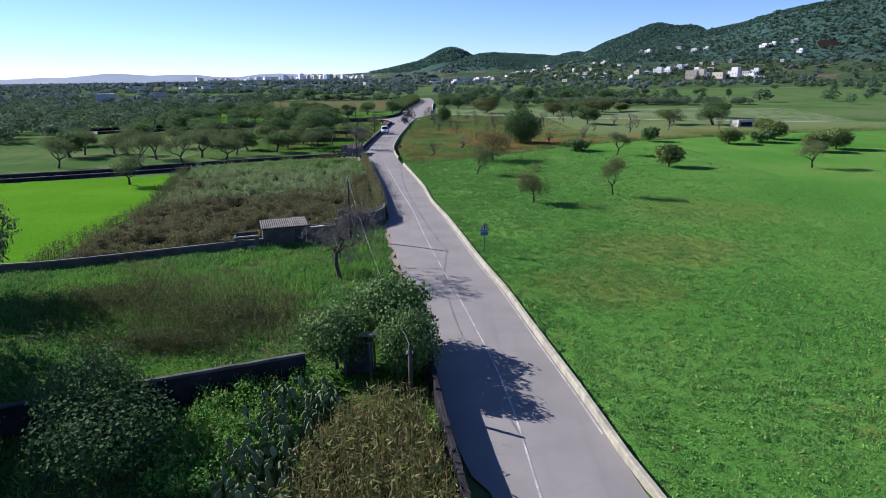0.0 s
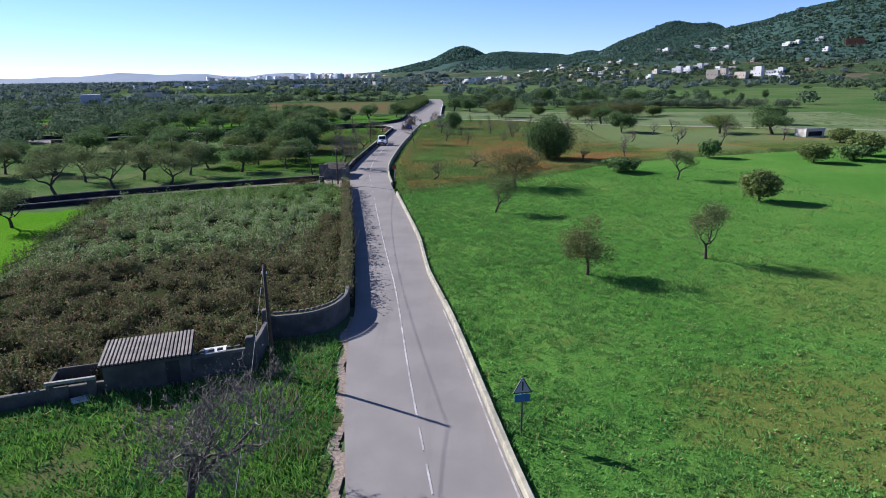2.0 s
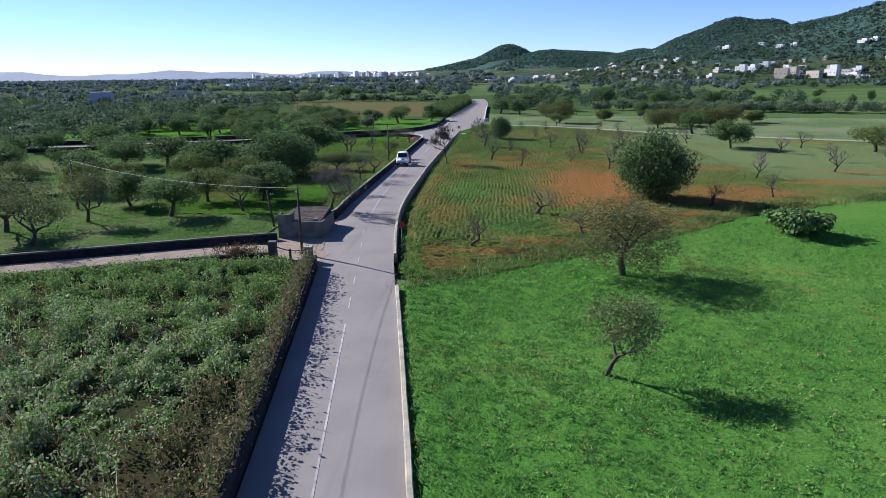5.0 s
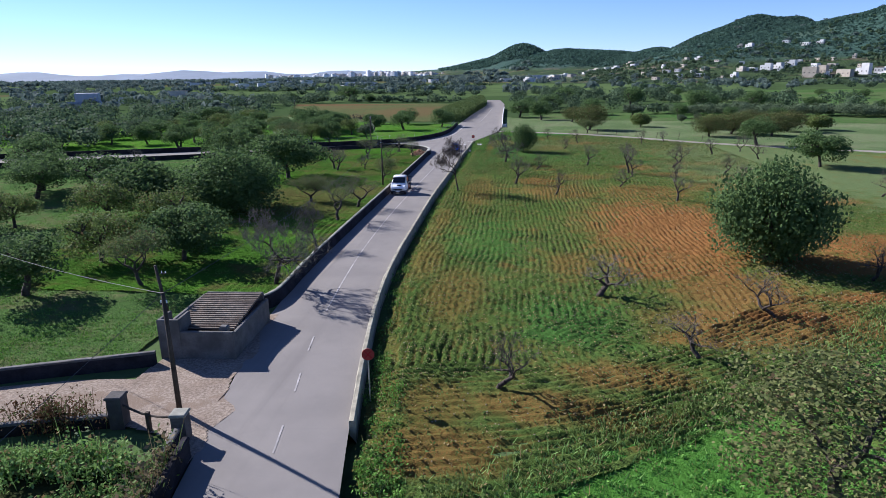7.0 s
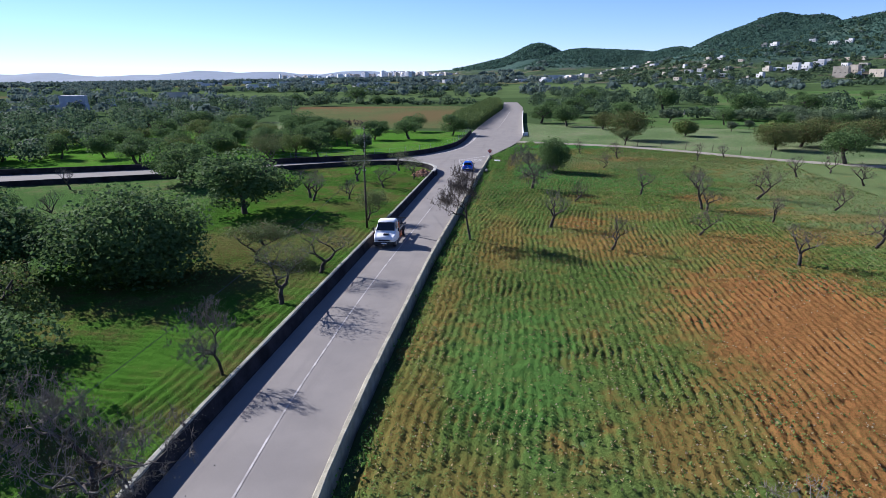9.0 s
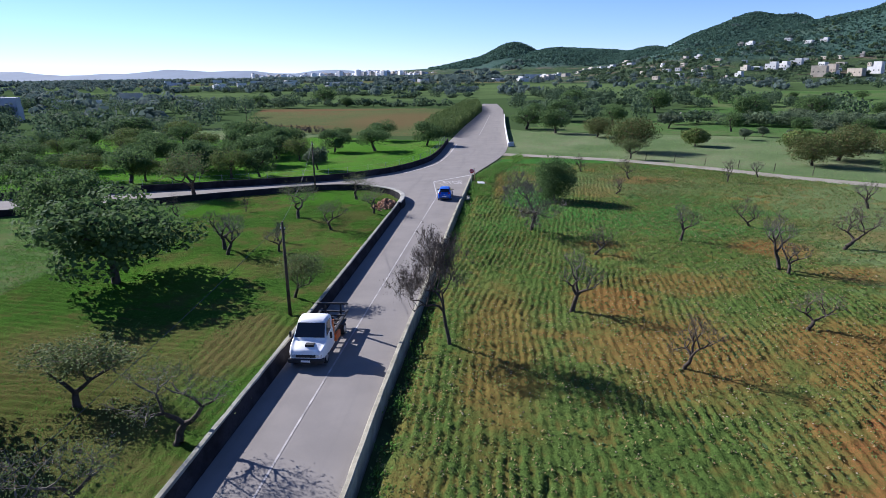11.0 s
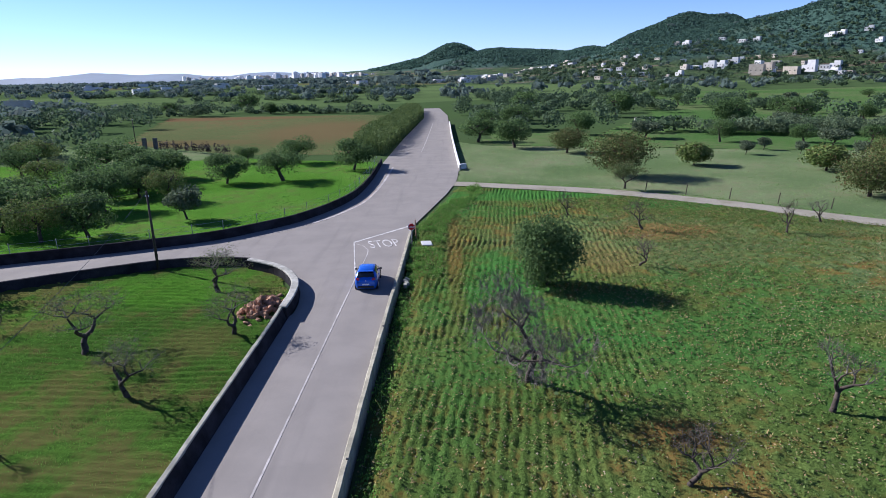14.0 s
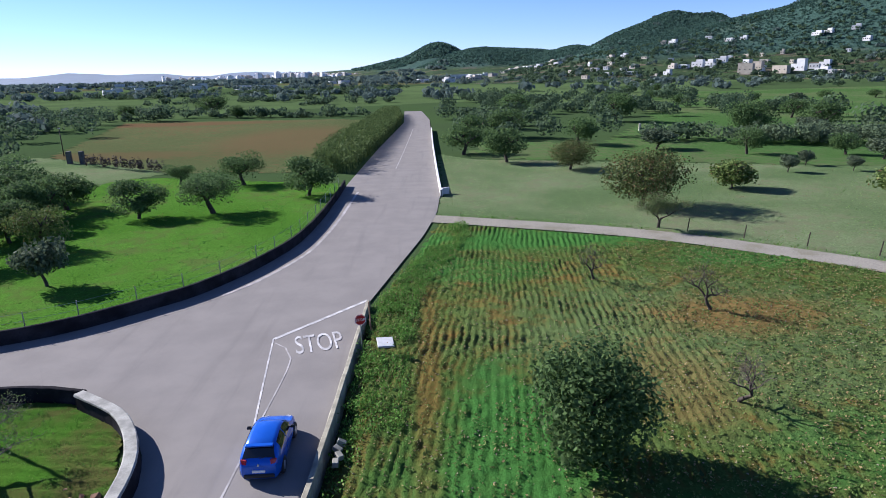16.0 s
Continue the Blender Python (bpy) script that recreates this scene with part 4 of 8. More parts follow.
field("verge_strip", [(p.x + 0.15, p.y) for p in verge_line[::4]] + [(p.x - 0.42, p.y) for p in verge_line[::-4]], 0.10, 0.16, lambda x, y: 0.075 + 0.02 * patchy(x, y, 0.5, 33), "dirt", "narrow strip of bare earth beside the asphalt", "verge")


# ---- road markings ----
def stripe(points, width):
    line = smooth_line(points, 1.0)
    verts, faces = [], []
    for i, c in enumerate(line):
        d = (line[min(i + 1, len(line) - 1)] - line[max(i - 1, 0)]).normalized()
        s = Vector((-d.y, d.x, 0)) * width / 2
        a, b = float(edge_x(edge_l, c.y)), float(edge_x(edge_r, c.y))
        up = 0.012 + crown(c.y) * math.sin(math.pi * min(max((c.x - a) / (b - a), 0), 1))
        verts += [c + s + Vector((0, 0, up)), c - s + Vector((0, 0, up))]
    faces = [(i * 2, i * 2 + 1, i * 2 + 3, i * 2 + 2) for i in range(len(line) - 1)]
    return verts, faces


def marking(name, points, width, label, material="paint"):
    v, f = stripe(points, width)
    return structure(name, mesh_of(name, v, f, material), label, "road marking")


CENTRE = smooth_line([(3.6, 0), (3.05, 11.3), (2.45, 19.8), (1.0, 29.5), (-1.1, 41.6), (-2.65, 51), (-4.75, 65), (-6.85, 76.6), (-10.2, 96), (-13.1, 113.5), (-14.85, 123.7),
                      (-16.0, 136), (-16.5, 146), (-16.7, 160), (-16.5, 180), (-16.3, 200), (-16.1, 218)], 0.5)


def centre_between(y0, y1):
    return [(p.x, p.y) for p in CENTRE if y0 <= p.y <= y1]


marking("centre_line", centre_between(0, 36), 0.10, "worn white centre line", "wornpaint")
for i in range(3):
    marking("lane_dash", centre_between(37.5 + i * 3.0, 39.7 + i * 3.0), 0.09, "white dash of the centre line", "wornpaint")
marking("centre_line", centre_between(46, 99), 0.10, "worn white centre line", "wornpaint")
for i in range(5):
    marking("lane_dash", centre_between(101 + i * 5.0, 103.6 + i * 5.0), 0.09, "white dash of the centre line", "wornpaint")
marking("centre_line", centre_between(127, 218), 0.10, "worn white centre line", "wornpaint")
marking("edge_line", [(p.x - 0.16, p.y) for p in edge_r if 14 < p.y < 62][::4], 0.09, "worn white line at the foot of the kerb", "wornpaint")
marking("stop_line", [(-17.8, 229.0), (-15.2, 232.2), (-12.55, 235.5)], 0.28, "broad white stop line at the junction", "fadedpaint")
marking("lane_arrow", [(-16.15, 218), (-16.7, 221.5), (-17.3, 225.4), (-17.85, 229.0)], 0.10, "faded white splay line of the lane", "fadedpaint")
marking("lane_arrow", [(-16.1, 218), (-16.12, 226.1), (-17.6, 228.4)], 0.09, "worn white splay line of the lane", "wornpaint")
marking("edge_line", [(-18.2, 279), (-18.4, 263), (-18.9, 253), (-19.8, 247), (-22.0, 240.6), (-23.8, 237.4)], 0.34, "worn pale edge strip along the outside of the bend", "wornpaint")
marking("edge_line", [(-14.0, 300), (-13.6, 330), (-13.2, 380)], 0.14, "faint white centre line beyond the junction", "wornpaint")

word = bpy.data.curves.new("stop_word", "FONT")
word.body = "STOP"
word.size, word.extrude, word.offset, word.align_x = 1.0, 0.001, 0.0, "CENTER"
word_tmp = bpy.data.objects.new("stop_word_source", word)
word_mesh = bpy.data.meshes.new_from_object(word_tmp)
bpy.data.objects.remove(word_tmp)
word_mesh.materials.clear()
word_mesh.materials.append(M["fadedpaint"])
stop_word = structure("stop_word", word_mesh, "white painted word on the asphalt before the stop line", "road marking")
wx, wy = [v.co.x for v in word_mesh.vertices], [v.co.y for v in word_mesh.vertices]
kx, ky = 1 / (max(wx) - min(wx)), 1 / (max(wy) - min(wy))
# letters lean with the stop line: feet run along it, strokes along the lane
stop_word.matrix_world = Matrix(((2.45 * kx, 0.08 * ky, 0, -14.53), (1.55 * kx, 2.65 * ky, 0, 227.05), (0, 0, 1, 0.036), (0, 0, 0, 1)))


# ---- trees ----
def skeleton_of(seed, levels, spread, up, first, wobble, kids=(3, 2, 3), lean=0.1, stout=0.11):
    """Limbs of a tree as (a, b, ra, rb, level), and the tips."""
    r = random.Random(seed)
    segs, tips = [], []

    def rand():
        return Vector((r.gauss(0, 1), r.gauss(0, 1), r.gauss(0, 1))).normalized()

    def go(p, d, length, rad, lev):
        n = 3 if lev < 2 else 2
        for k in range(n):
            q = p + d * (length / n)
            ra, rb = rad * (1 - 0.35 * k / n), rad * (1 - 0.35 * (k + 1) / n)
            segs.append((p, q, ra, rb, lev))
            p = q
            d = (d + rand() * wobble + Vector((0, 0, up * 0.15))).normalized()
        if lev >= levels:
            tips.append(p)
            return
        count = kids[min(lev, len(kids) - 1)]
        turn = r.uniform(0, 6.28)
        for c in range(count):
            a = turn + 6.28 * c / count + r.uniform(-0.5, 0.5)
            side = Vector((math.cos(a), math.sin(a), r.uniform(-0.1, 0.35)))
            nd = (d * 0.55 + side * spread + Vector((0, 0, up)) + rand() * 0.2).normalized()
            go(p, nd, length * r.uniform(0.62, 0.9), rad * 0.6, lev + 1)
            if lev >= levels - 1:
                tips.append(p)

    a = r.uniform(0, 6.28)
    go(Vector((0, 0, -0.15)), Vector((math.cos(a) * lean, math.sin(a) * lean, 1)).normalized(), first, first * stout, 0)
    return segs, tips


def leaf_quads(centres, size, r, stretch=1.5, droop=0.0, facing=None, loose=0.75):
    """Diamond-shaped leaf sprays round the centres; facing turns them roughly outwards."""
    n = len(centres)
    d = r.normal(size=(n, 3))
    d[:, 2] -= droop
    if facing is not None:
        out = facing + r.normal(size=(n, 3)) * loose
        out /= np.linalg.norm(out, axis=1, keepdims=True)
        d = np.cross(d, out)
    d /= np.linalg.norm(d, axis=1, keepdims=True)
    e = np.cross(d, r.normal(size=(n, 3)) if facing is None else out)
    e /= np.linalg.norm(e, axis=1, keepdims=True)
    s = size * r.uniform(0.6, 1.35, (n, 1))
    c = np.asarray(centres)
    return np.stack([c - d * s * stretch * 0.5, c + e * s * 0.5, c + d * s * stretch * 0.5, c - e * s * 0.5], 1)


def crown_points(seed, n, radius, height, lumps, low=0.3, fill=0.35, ball=0.45):
    """Points on a lumpy crown whose foot is at low * height."""
    r = np.random.default_rng(seed)
    rz = height * (1 - low) / 2
    mid = height * low + rz
    cs = r.normal(size=(lumps, 3))
    cs /= np.linalg.norm(cs, axis=1, keepdims=True)
    cs *= r.uniform(0.35, 0.78, (lumps, 1))
    cs[:, 2] = np.clip(cs[:, 2], -0.45, 0.75)
    rad = r.uniform(0.28, 0.46, lumps)
    k = r.integers(0, lumps, n)
    u = r.normal(size=(n, 3))
    u /= np.linalg.norm(u, axis=1, keepdims=True)
    p = cs[k] + u * (rad[k] * r.uniform(fill, 1.0, n) ** 0.5)[:, None]
    whole = r.uniform(0, 1, n) < ball
    p[whole] = (u * (r.uniform(0.5, 1.0, n) * (0.86 + 0.12 * np.sin(5 * u[:, 0] + seed) * np.cos(4 * u[:, 1] + 2 * u[:, 2])))[:, None])[whole]
    p[:, 2] = np.maximum(p[:, 2], -0.85 + 0.12 * r.normal(size=n))
    return p * [radius, radius, rz] + [0, 0, mid], u / [1.0, 1.0, max(rz / radius, 0.5)], r


def limbs_mesh(segs, lo, hi, name, material, scale, sides=(7, 6, 5, 4, 3, 3, 3)):
    b = Parts()
    for a, c, ra, rb, lev in segs:
        if lo <= lev <= hi:
            k = scale
            b.tube((a.x * k[0], a.y * k[0], a.z * k[1]), (c.x * k[0], c.y * k[0], c.z * k[1]), max(ra * k[0] * (0.6 if lev > 3 else 1.0), 0.008), max(rb * k[0] * (0.6 if lev > 3 else 1.0), 0.005), sides[min(lev, 6)], False)
    return b.mesh(name, material, lo == 0)


PROTO = {}


def bare_tree(key, seed, h, radius, label, leaves=0, leaf="almond", levels=5, spread=0.75, up=0.22, first=1.0, twig="twig", leaf_size=0.13, wobble=0.3, kids=(3, 2, 3, 2, 2), lean=0.25, stout=0.17, fuzz=1, cloud=0.22, thick=3):
    segs, tips = skeleton_of(seed, levels, spread, up, first, wobble, kids, lean, stout)
    top = max(s[1].z for s in segs)
    wide = np.percentile([math.hypot(t.x, t.y) for t in tips], 90)
    k = (radius / wide, h / top)
    rf = random.Random(seed + 1)
    for tip in tips * fuzz:
        out = Vector((tip.x * 0.25, tip.y * 0.25, 0.15)) + Vector((rf.gauss(0, 1), rf.gauss(0, 1), rf.gauss(0.2, 1))) * 0.5
        segs.append((tip, tip + out.normalized() * top * rf.uniform(0.03, 0.08), 0.004, 0.003, 9))
    ob = thing(key, label, "tree")
    part("trunk", limbs_mesh(segs, 0, thick - 1, "trunk", "bark", k), ob, "dark gnarled trunk and limbs")
    part("twig_crown", limbs_mesh(segs, thick, 9, "twig_crown", twig, k), ob, "fine bare twigs")
    if leaves:
        r = np.random.default_rng(seed)
        base = np.array([(t.x * k[0], t.y * k[0], t.z * k[1]) for t in tips])
        pts = base[r.integers(0, len(base), leaves)] + r.normal(size=(leaves, 3)) * cloud
        part("crown", quads_mesh("crown", leaf_quads(pts, leaf_size, r), leaf), ob, "sparse thin foliage")
    PROTO[key] = (ob, h, radius)


def leafy_tree(key, seed, h, radius, label, n=2600, leaf="carob", size=0.30, lumps=16, low=0.22, category="tree", ball=0.45):
    ob = thing(key, label, category)
    segs, tips = skeleton_of(seed, 2, 0.7, 0.25, 1.0, 0.2, (3, 3, 2), 0.12)
    top = max(s[1].z for s in segs)
    wide = max(math.hypot(t.x, t.y) for t in tips)
    part("trunk", limbs_mesh(segs, 0, 2, "trunk", "bark", (radius * 0.6 / wide, h * 0.7 / top)), ob, "dark trunk and limbs")
    pts, out, r = crown_points(seed, n, radius, h, lumps, low, 0.35, ball)
    part("crown", quads_mesh("crown", leaf_quads(pts, size, r, facing=out), leaf), ob, "dense leafy crown")
    PROTO[key] = (ob, h, radius)


BARE_LABEL = "leafless almond tree with dark gnarled trunk on tilled earth"
bare_tree("almond_tree", 3, 3.4, 1.6, BARE_LABEL, 260, "bud", leaf_size=0.035, levels=5, twig="greytwig", kids=(3, 2, 3, 2, 3), wobble=0.42, lean=0.3, stout=0.2, fuzz=2, cloud=0.2)
bare_tree("old_almond_tree", 11, 3.3, 1.7, "old bare almond tree with a crooked trunk in the field", 260, "bud", leaf_size=0.035, levels=5, wobble=0.58, lean=0.6, first=1.6, stout=0.17, kids=(2, 3, 3, 2, 3), fuzz=2, cloud=0.2)
bare_tree("young_almond_tree", 19, 3.6, 1.5, "slim bare almond tree with upright twigs in the field", 260, "bud", leaf_size=0.035, levels=5, up=0.25, spread=0.8, lean=0.35, first=1.7, stout=0.16, wobble=0.45, kids=(3, 3, 2, 2, 3), fuzz=2, cloud=0.2)
bare_tree("twiggy_tree", 5, 5.6, 3.0, "broad leafless tree with a haze of fine twigs", 3000, "bud", leaf_size=0.032, levels=6, twig="greytwig", spread=0.95, kids=(3, 3, 2, 3, 2, 2), up=0.14, stout=0.115, wobble=0.5, lean=0.3, fuzz=10, thick=3, cloud=0.5)
bare_tree("roadside_tree", 8, 6.0, 2.6, "tall almond tree with dense dark twigs at the kerb", 7000, "deadleaf", 6, 0.9, 0.22, leaf_size=0.042, kids=(3, 3, 2, 3, 2, 2), stout=0.10, wobble=0.42, fuzz=8, cloud=0.20)
bare_tree("sparse_tree", 14, 5.0, 2.2, "almond tree with thin russet foliage on the meadow", 5200, "almond", 5, 0.75, 0.3, leaf_size=0.10, twig="greytwig", stout=0.14, cloud=0.36)
bare_tree("thin_tree", 23, 4.6, 1.9, "twisted almond tree with few green leaves on the meadow", 3400, "almond", 5, 0.8, 0.2, wobble=0.45, leaf_size=0.09, stout=0.14, cloud=0.28)
bare_tree("orchard_tree", 29, 4.6, 2.5, "orchard almond tree with thin olive foliage", 3000, "almond", 5, 0.85, 0.2, leaf_size=0.12, stout=0.14, cloud=0.34)
bare_tree("crooked_tree", 37, 4.2, 2.3, "crooked almond tree with a thick dark trunk and thin leaves", 1700, "almond", 5, 0.8, 0.2, wobble=0.45, lean=0.5, first=1.5, leaf_size=0.062, fuzz=3, twig="greytwig", stout=0.14, cloud=0.34, kids=(2, 2, 3, 2, 3))
leafy_tree("airy_tree", 48, 5.0, 2.3, "small almond tree with airy olive foliage on the meadow", 5200, "hazel", 0.085, 12, 0.10, "tree", 0.12)
leafy_tree("hazy_tree", 35, 6.0, 3.3, "almond tree with thin olive brown foliage on the meadow", 12000, "hazel", 0.075, 15, 0.0, "tree", 0.05)
leafy_tree("carob_tree", 2, 6.5, 4.4, "broad dark green carob tree with a dense crown", 6400, "carob", 0.23, 30, 0.14, "tree", 0.2)
leafy_tree("big_carob_tree", 4, 7.2, 5.0, "large round dark green carob tree on red earth", 14000, "carob", 0.19, 40, -0.10)
leafy_tree("round_carob_tree", 6, 5.6, 2.4, "compact dark green carob tree on tilled earth", 8500, "carob", 0.13, 24, -0.10)
leafy_tree("orange_tree", 9, 5.0, 3.6, "round-crowned dark green orchard tree", 6000, "carob", 0.16, 14, 0.07, "tree", 0.25)
leafy_tree("grove_tree", 33, 5.2, 3.8, "dark green round-crowned tree standing back in a grove", 3600, "carob", 0.20, 14, 0.07, "tree", 0.25)
leafy_tree("spreading_carob_tree", 41, 6.5, 4.6, "spreading dark green carob tree with an uneven crown", 6200, "carob", 0.21, 15, 0.10, "tree", 0.0)
leafy_tree("loose_carob_tree", 44, 5.4, 3.8, "dark green grove tree with a loose uneven crown", 5200, "carob", 0.16, 10, 0.06, "tree", 0.1)
leafy_tree("green_orchard_tree", 46, 5.2, 3.8, "yellowish green orchard tree with a thin open crown", 5000, "fig", 0.14, 12, 0.08, "tree", 0.1)
leafy_tree("olive_tree", 12, 4.6, 3.0, "grey-green olive tree with a loose crown", 2000, "olive", 0.28, 16, 0.2)
leafy_tree("fig_tree", 15, 6.8, 5.2, "large brownish green fig tree beside the farm track", 8000, "figbrown", 0.18, 34, 0.02)
leafy_tree("fig_bush", 18, 4.2, 2.8, "rounded yellow-green fig bush on the meadow", 3400, "fig", 0.21, 20, 0.02, "bush")
leafy_tree("low_bush", 21, 2.6, 3.0, "low spreading dark green bush at the field edge", 1400, "bushy", 0.30, 14, 0.0, "bush")
leafy_tree("garden_tree", 25, 5.4, 3.2, "leafy evergreen tree leaning over the roadside", 6500, "bushy", 0.17, 30, 0.06)
leafy_tree("dark_tree", 27, 5.5, 4.0, "dark evergreen tree in the shade of the garden", 6000, "carob", 0.16, 26, 0.03)
USED = set()


def plant(key, x, y, h, radius, group="", label=""):
    """A tree of the given kind, height and crown radius at x, y."""
    if key in ("carob_tree", "orange_tree") and (x < -58 or y > 285 or x > 60):
        key = "grove_tree"
    pick = int(abs(x * 13.7 + y * 7.3)) % 5
    if key == "carob_tree" and pick > 1:
        key = "spreading_carob_tree"
    if key in ("orange_tree", "grove_tree") and pick > 1 and y < 300:
        key = "green_orchard_tree" if pick == 4 else "loose_carob_tree"
    ob, h0, r0 = PROTO[key]
    turn = (x * 37.0 + y * 91.0) % 360
    m = Matrix.LocRotScale((x, y, GZ + 0.03), Euler((0, 0, radians(turn))), (radius / r0, radius / r0, h / h0))
    if key not in USED:
        USED.add(key)
        ob.matrix_basis = m
        t = ob
    else:
        t = copy_thing(ob, Matrix.Identity(4))
        t.matrix_basis = m
    tagged(t, label, "", group)
    return t


G1 = "trees on the green meadow"
plant("airy_tree", 10.8, 68.6, 5.0, 2.8, G1)
plant("thin_tree", 22.2, 73.0, 5.0, 2.0, G1)
plant("fig_bush", 38.5, 98.0, 4.5, 2.8, G1)
plant("thin_tree", 4.7, 93.0, 4.1, 2.1, G1)
plant("hazy_tree", 8.6, 109.9, 6.2, 5.5, G1, "broad almond tree with olive brown foliage at the meadow edge")
plant("low_bush", 27.4, 123.6, 2.9, 3.4, G1)
plant("orchard_tree", 34.1, 115.1, 4.4, 2.1, G1)
plant("low_bush", 48.6, 140.0, 3.9, 2.6, G1)
plant("fig_bush", 63.9, 131.7, 4.0, 3.3, G1)
plant("fig_bush", 78.4, 140.2, 5.0, 3.7, G1)
plant("low_bush", 72.5, 134.0, 3.2, 3.4, G1)
plant("fig_bush", 86.8, 162.6, 3.8, 3.2, G1)
plant("fig_bush", 74.2, 115.7, 4.5, 3.2, G1)
plant("fig_bush", 80.5, 119.0, 4.8, 3.4, G1)
plant("orchard_tree", 61.4, 94.3, 4.2, 2.3, G1)
plant("big_carob_tree", 17.9, 141.5, 9.0, 5.0, G1)

G2 = "almond trees in the ploughed field"
plant("roadside_tree", -10.4, 172.0, 7.2, 2.7, "trees along the road")
plant("twiggy_tree", -4.5, 200.4, 6.0, 3.9, G2)
for i, (x, y, h, r) in enumerate([(-2.7, 177.9, 4.0, 1.8), (0.7, 191.6, 3.0, 1.5), (2.5, 169.8, 3.4, 1.5), (9.4, 196.8, 3.5, 1.5), (7.3, 219.9, 3.0, 1.5), (11.2, 231.8, 3.4, 1.6),
                                  (14.8, 188.0, 4.9, 1.7), (11.4, 175.6, 2.9, 1.7), (24.4, 229.2, 3.4, 1.5), (30.2, 233.4, 2.6, 1.3), (22.9, 194.4, 4.6, 2.4), (20.3, 181.7, 3.2, 1.5),
                                  (16.8, 166.4, 3.4, 1.6), (28.9, 187.9, 3.3, 1.6), (25.6, 172.4, 3.9, 2.0), (34.3, 212.0, 3.3, 1.7), (40.4, 215.6, 3.4, 1.9), (40.0, 204.6, 3.3, 1.8)]):
    plant(("almond_tree", "old_almond_tree", "young_almond_tree")[i % 3], x, y, h, r, G2)
for i, (x, y, h, r) in enumerate([(17.9, 202.8, 3.1, 1.8), (5.0, 238.8, 3.0, 1.3), (15.0, 186.9, 2.8, 1.5), (-3.6, 118.0, 3.4, 1.8), (7.3, 122.3, 2.4, 1.9), (3.1, 131.9, 2.7, 2.5),
                                  (13.7, 128.8, 3.2, 2.0), (23.8, 136.8, 3.0, 2.0), (36.7, 157.5, 3.2, 1.6), (42.0, 170.0, 3.4, 1.8), (33.2, 142.9, 3.2, 1.8), (50.5, 163.0, 3.4, 1.8), (56.0, 176.0, 3.6, 2.0), (63.0, 169.0, 3.3, 1.8), (52.0, 187.0, 3.4, 1.8), (69.0, 183.0, 3.6, 2.0), (78.0, 170.0, 3.3, 1.8), (60.0, 196.0, 3.5, 1.9)]):
    plant(("old_almond_tree", "young_almond_tree", "almond_tree")[i % 3], x, y, h, r, G2)
plant("round_carob_tree", -1.1, 215.6, 5.9, 2.85, G2, "compact dark green carob tree amid the ploughed field")
plant("carob_tree", 46.0, 195.0, 6.6, 5.0, G2, "broad dark carob tree at the edge of the ploughed field")

G3 = "trees beyond the farm track"
plant("fig_tree", 17.5, 265.5, 7.6, 5.6, G3)
plant("sparse_tree", 15.6, 254.5, 3.6, 2.0, G3)
for key, x, y, h, r in [("fig_tree", 15.3, 294.8, 5.4, 4.4), ("orange_tree", 6.0, 305.1, 6.7, 4.7), ("orange_tree", -1.3, 318.1, 6.2, 5.4), ("fig_bush", 32.8, 274.6, 4.3, 3.4),
                        ("fig_tree", 50.5, 252.0, 5.9, 6.0), ("olive_tree", 53.2, 292.2, 2.8, 1.4), ("olive_tree", 47.0, 286.2, 2.9, 1.5), ("olive_tree", 57.0, 285.9, 2.6, 1.3),
                        ("olive_tree", 69.5, 296.8, 3.8, 3.4), ("olive_tree", 64.0, 279.0, 3.2, 2.0), ("carob_tree", 66.2, 336.0, 9.0, 6.2), ("carob_tree", 49.9, 387.2, 9.5, 7.0),
                        ("carob_tree", 22.9, 420.0, 8.8, 8.0), ("orange_tree", 25.0, 330.0, 6.5, 5.0), ("olive_tree", 38.0, 318.0, 4.5, 4.0), ("carob_tree", 12.0, 350.0, 7.5, 6.0),
                        ("orange_tree", 2.0, 345.0, 6.5, 5.0), ("carob_tree", 88.0, 345.0, 8.0, 6.0), ("orange_tree", 82.3, 184.2, 6.0, 6.0), ("carob_tree", 70.3, 188.5, 6.2, 6.0)]:
    plant(key, x, y, h, r, G3)
plant("orange_tree", 47.3, 226.0, 6.5, 4.5, G3)
for key, x, y, h, r in [("fig_tree", 43.5, 246.0, 5.8, 4.6), ("fig_tree", 58.0, 246.5, 6.2, 5.2), ("fig_tree", 66.0, 258.0, 6.0, 5.0), ("fig_bush", 50.0, 266.0, 4.6, 3.8), ("fig_tree", 60.5, 266.0, 5.6, 4.6), ("fig_bush", 75.0, 262.0, 4.4, 4.0)]:
    plant(key, x, y, h, r, G3, "brownish green fig tree in a loose grove" if key == "fig_tree" else "")
rk = random.Random(52)
for i in range(120):
    x, y = rk.uniform(34, 300), rk.uniform(295, 640)
    if x > 0.2 * y - 40 and x < 0.62 * y - 40 and not (y > 500 and 150 < x < 290) and rk.random() < 0.62:
        plant(rk.choice(("grove_tree", "orange_tree", "olive_tree", "grove_tree", "carob_tree")), x, y, rk.uniform(3.6, 7.0), rk.uniform(2.2, 5.0), "trees of the eastern groves", "single green tree standing in the eastern groves")
plant("carob_tree", 95.0, 215.0, 6.5, 6.0, G3)

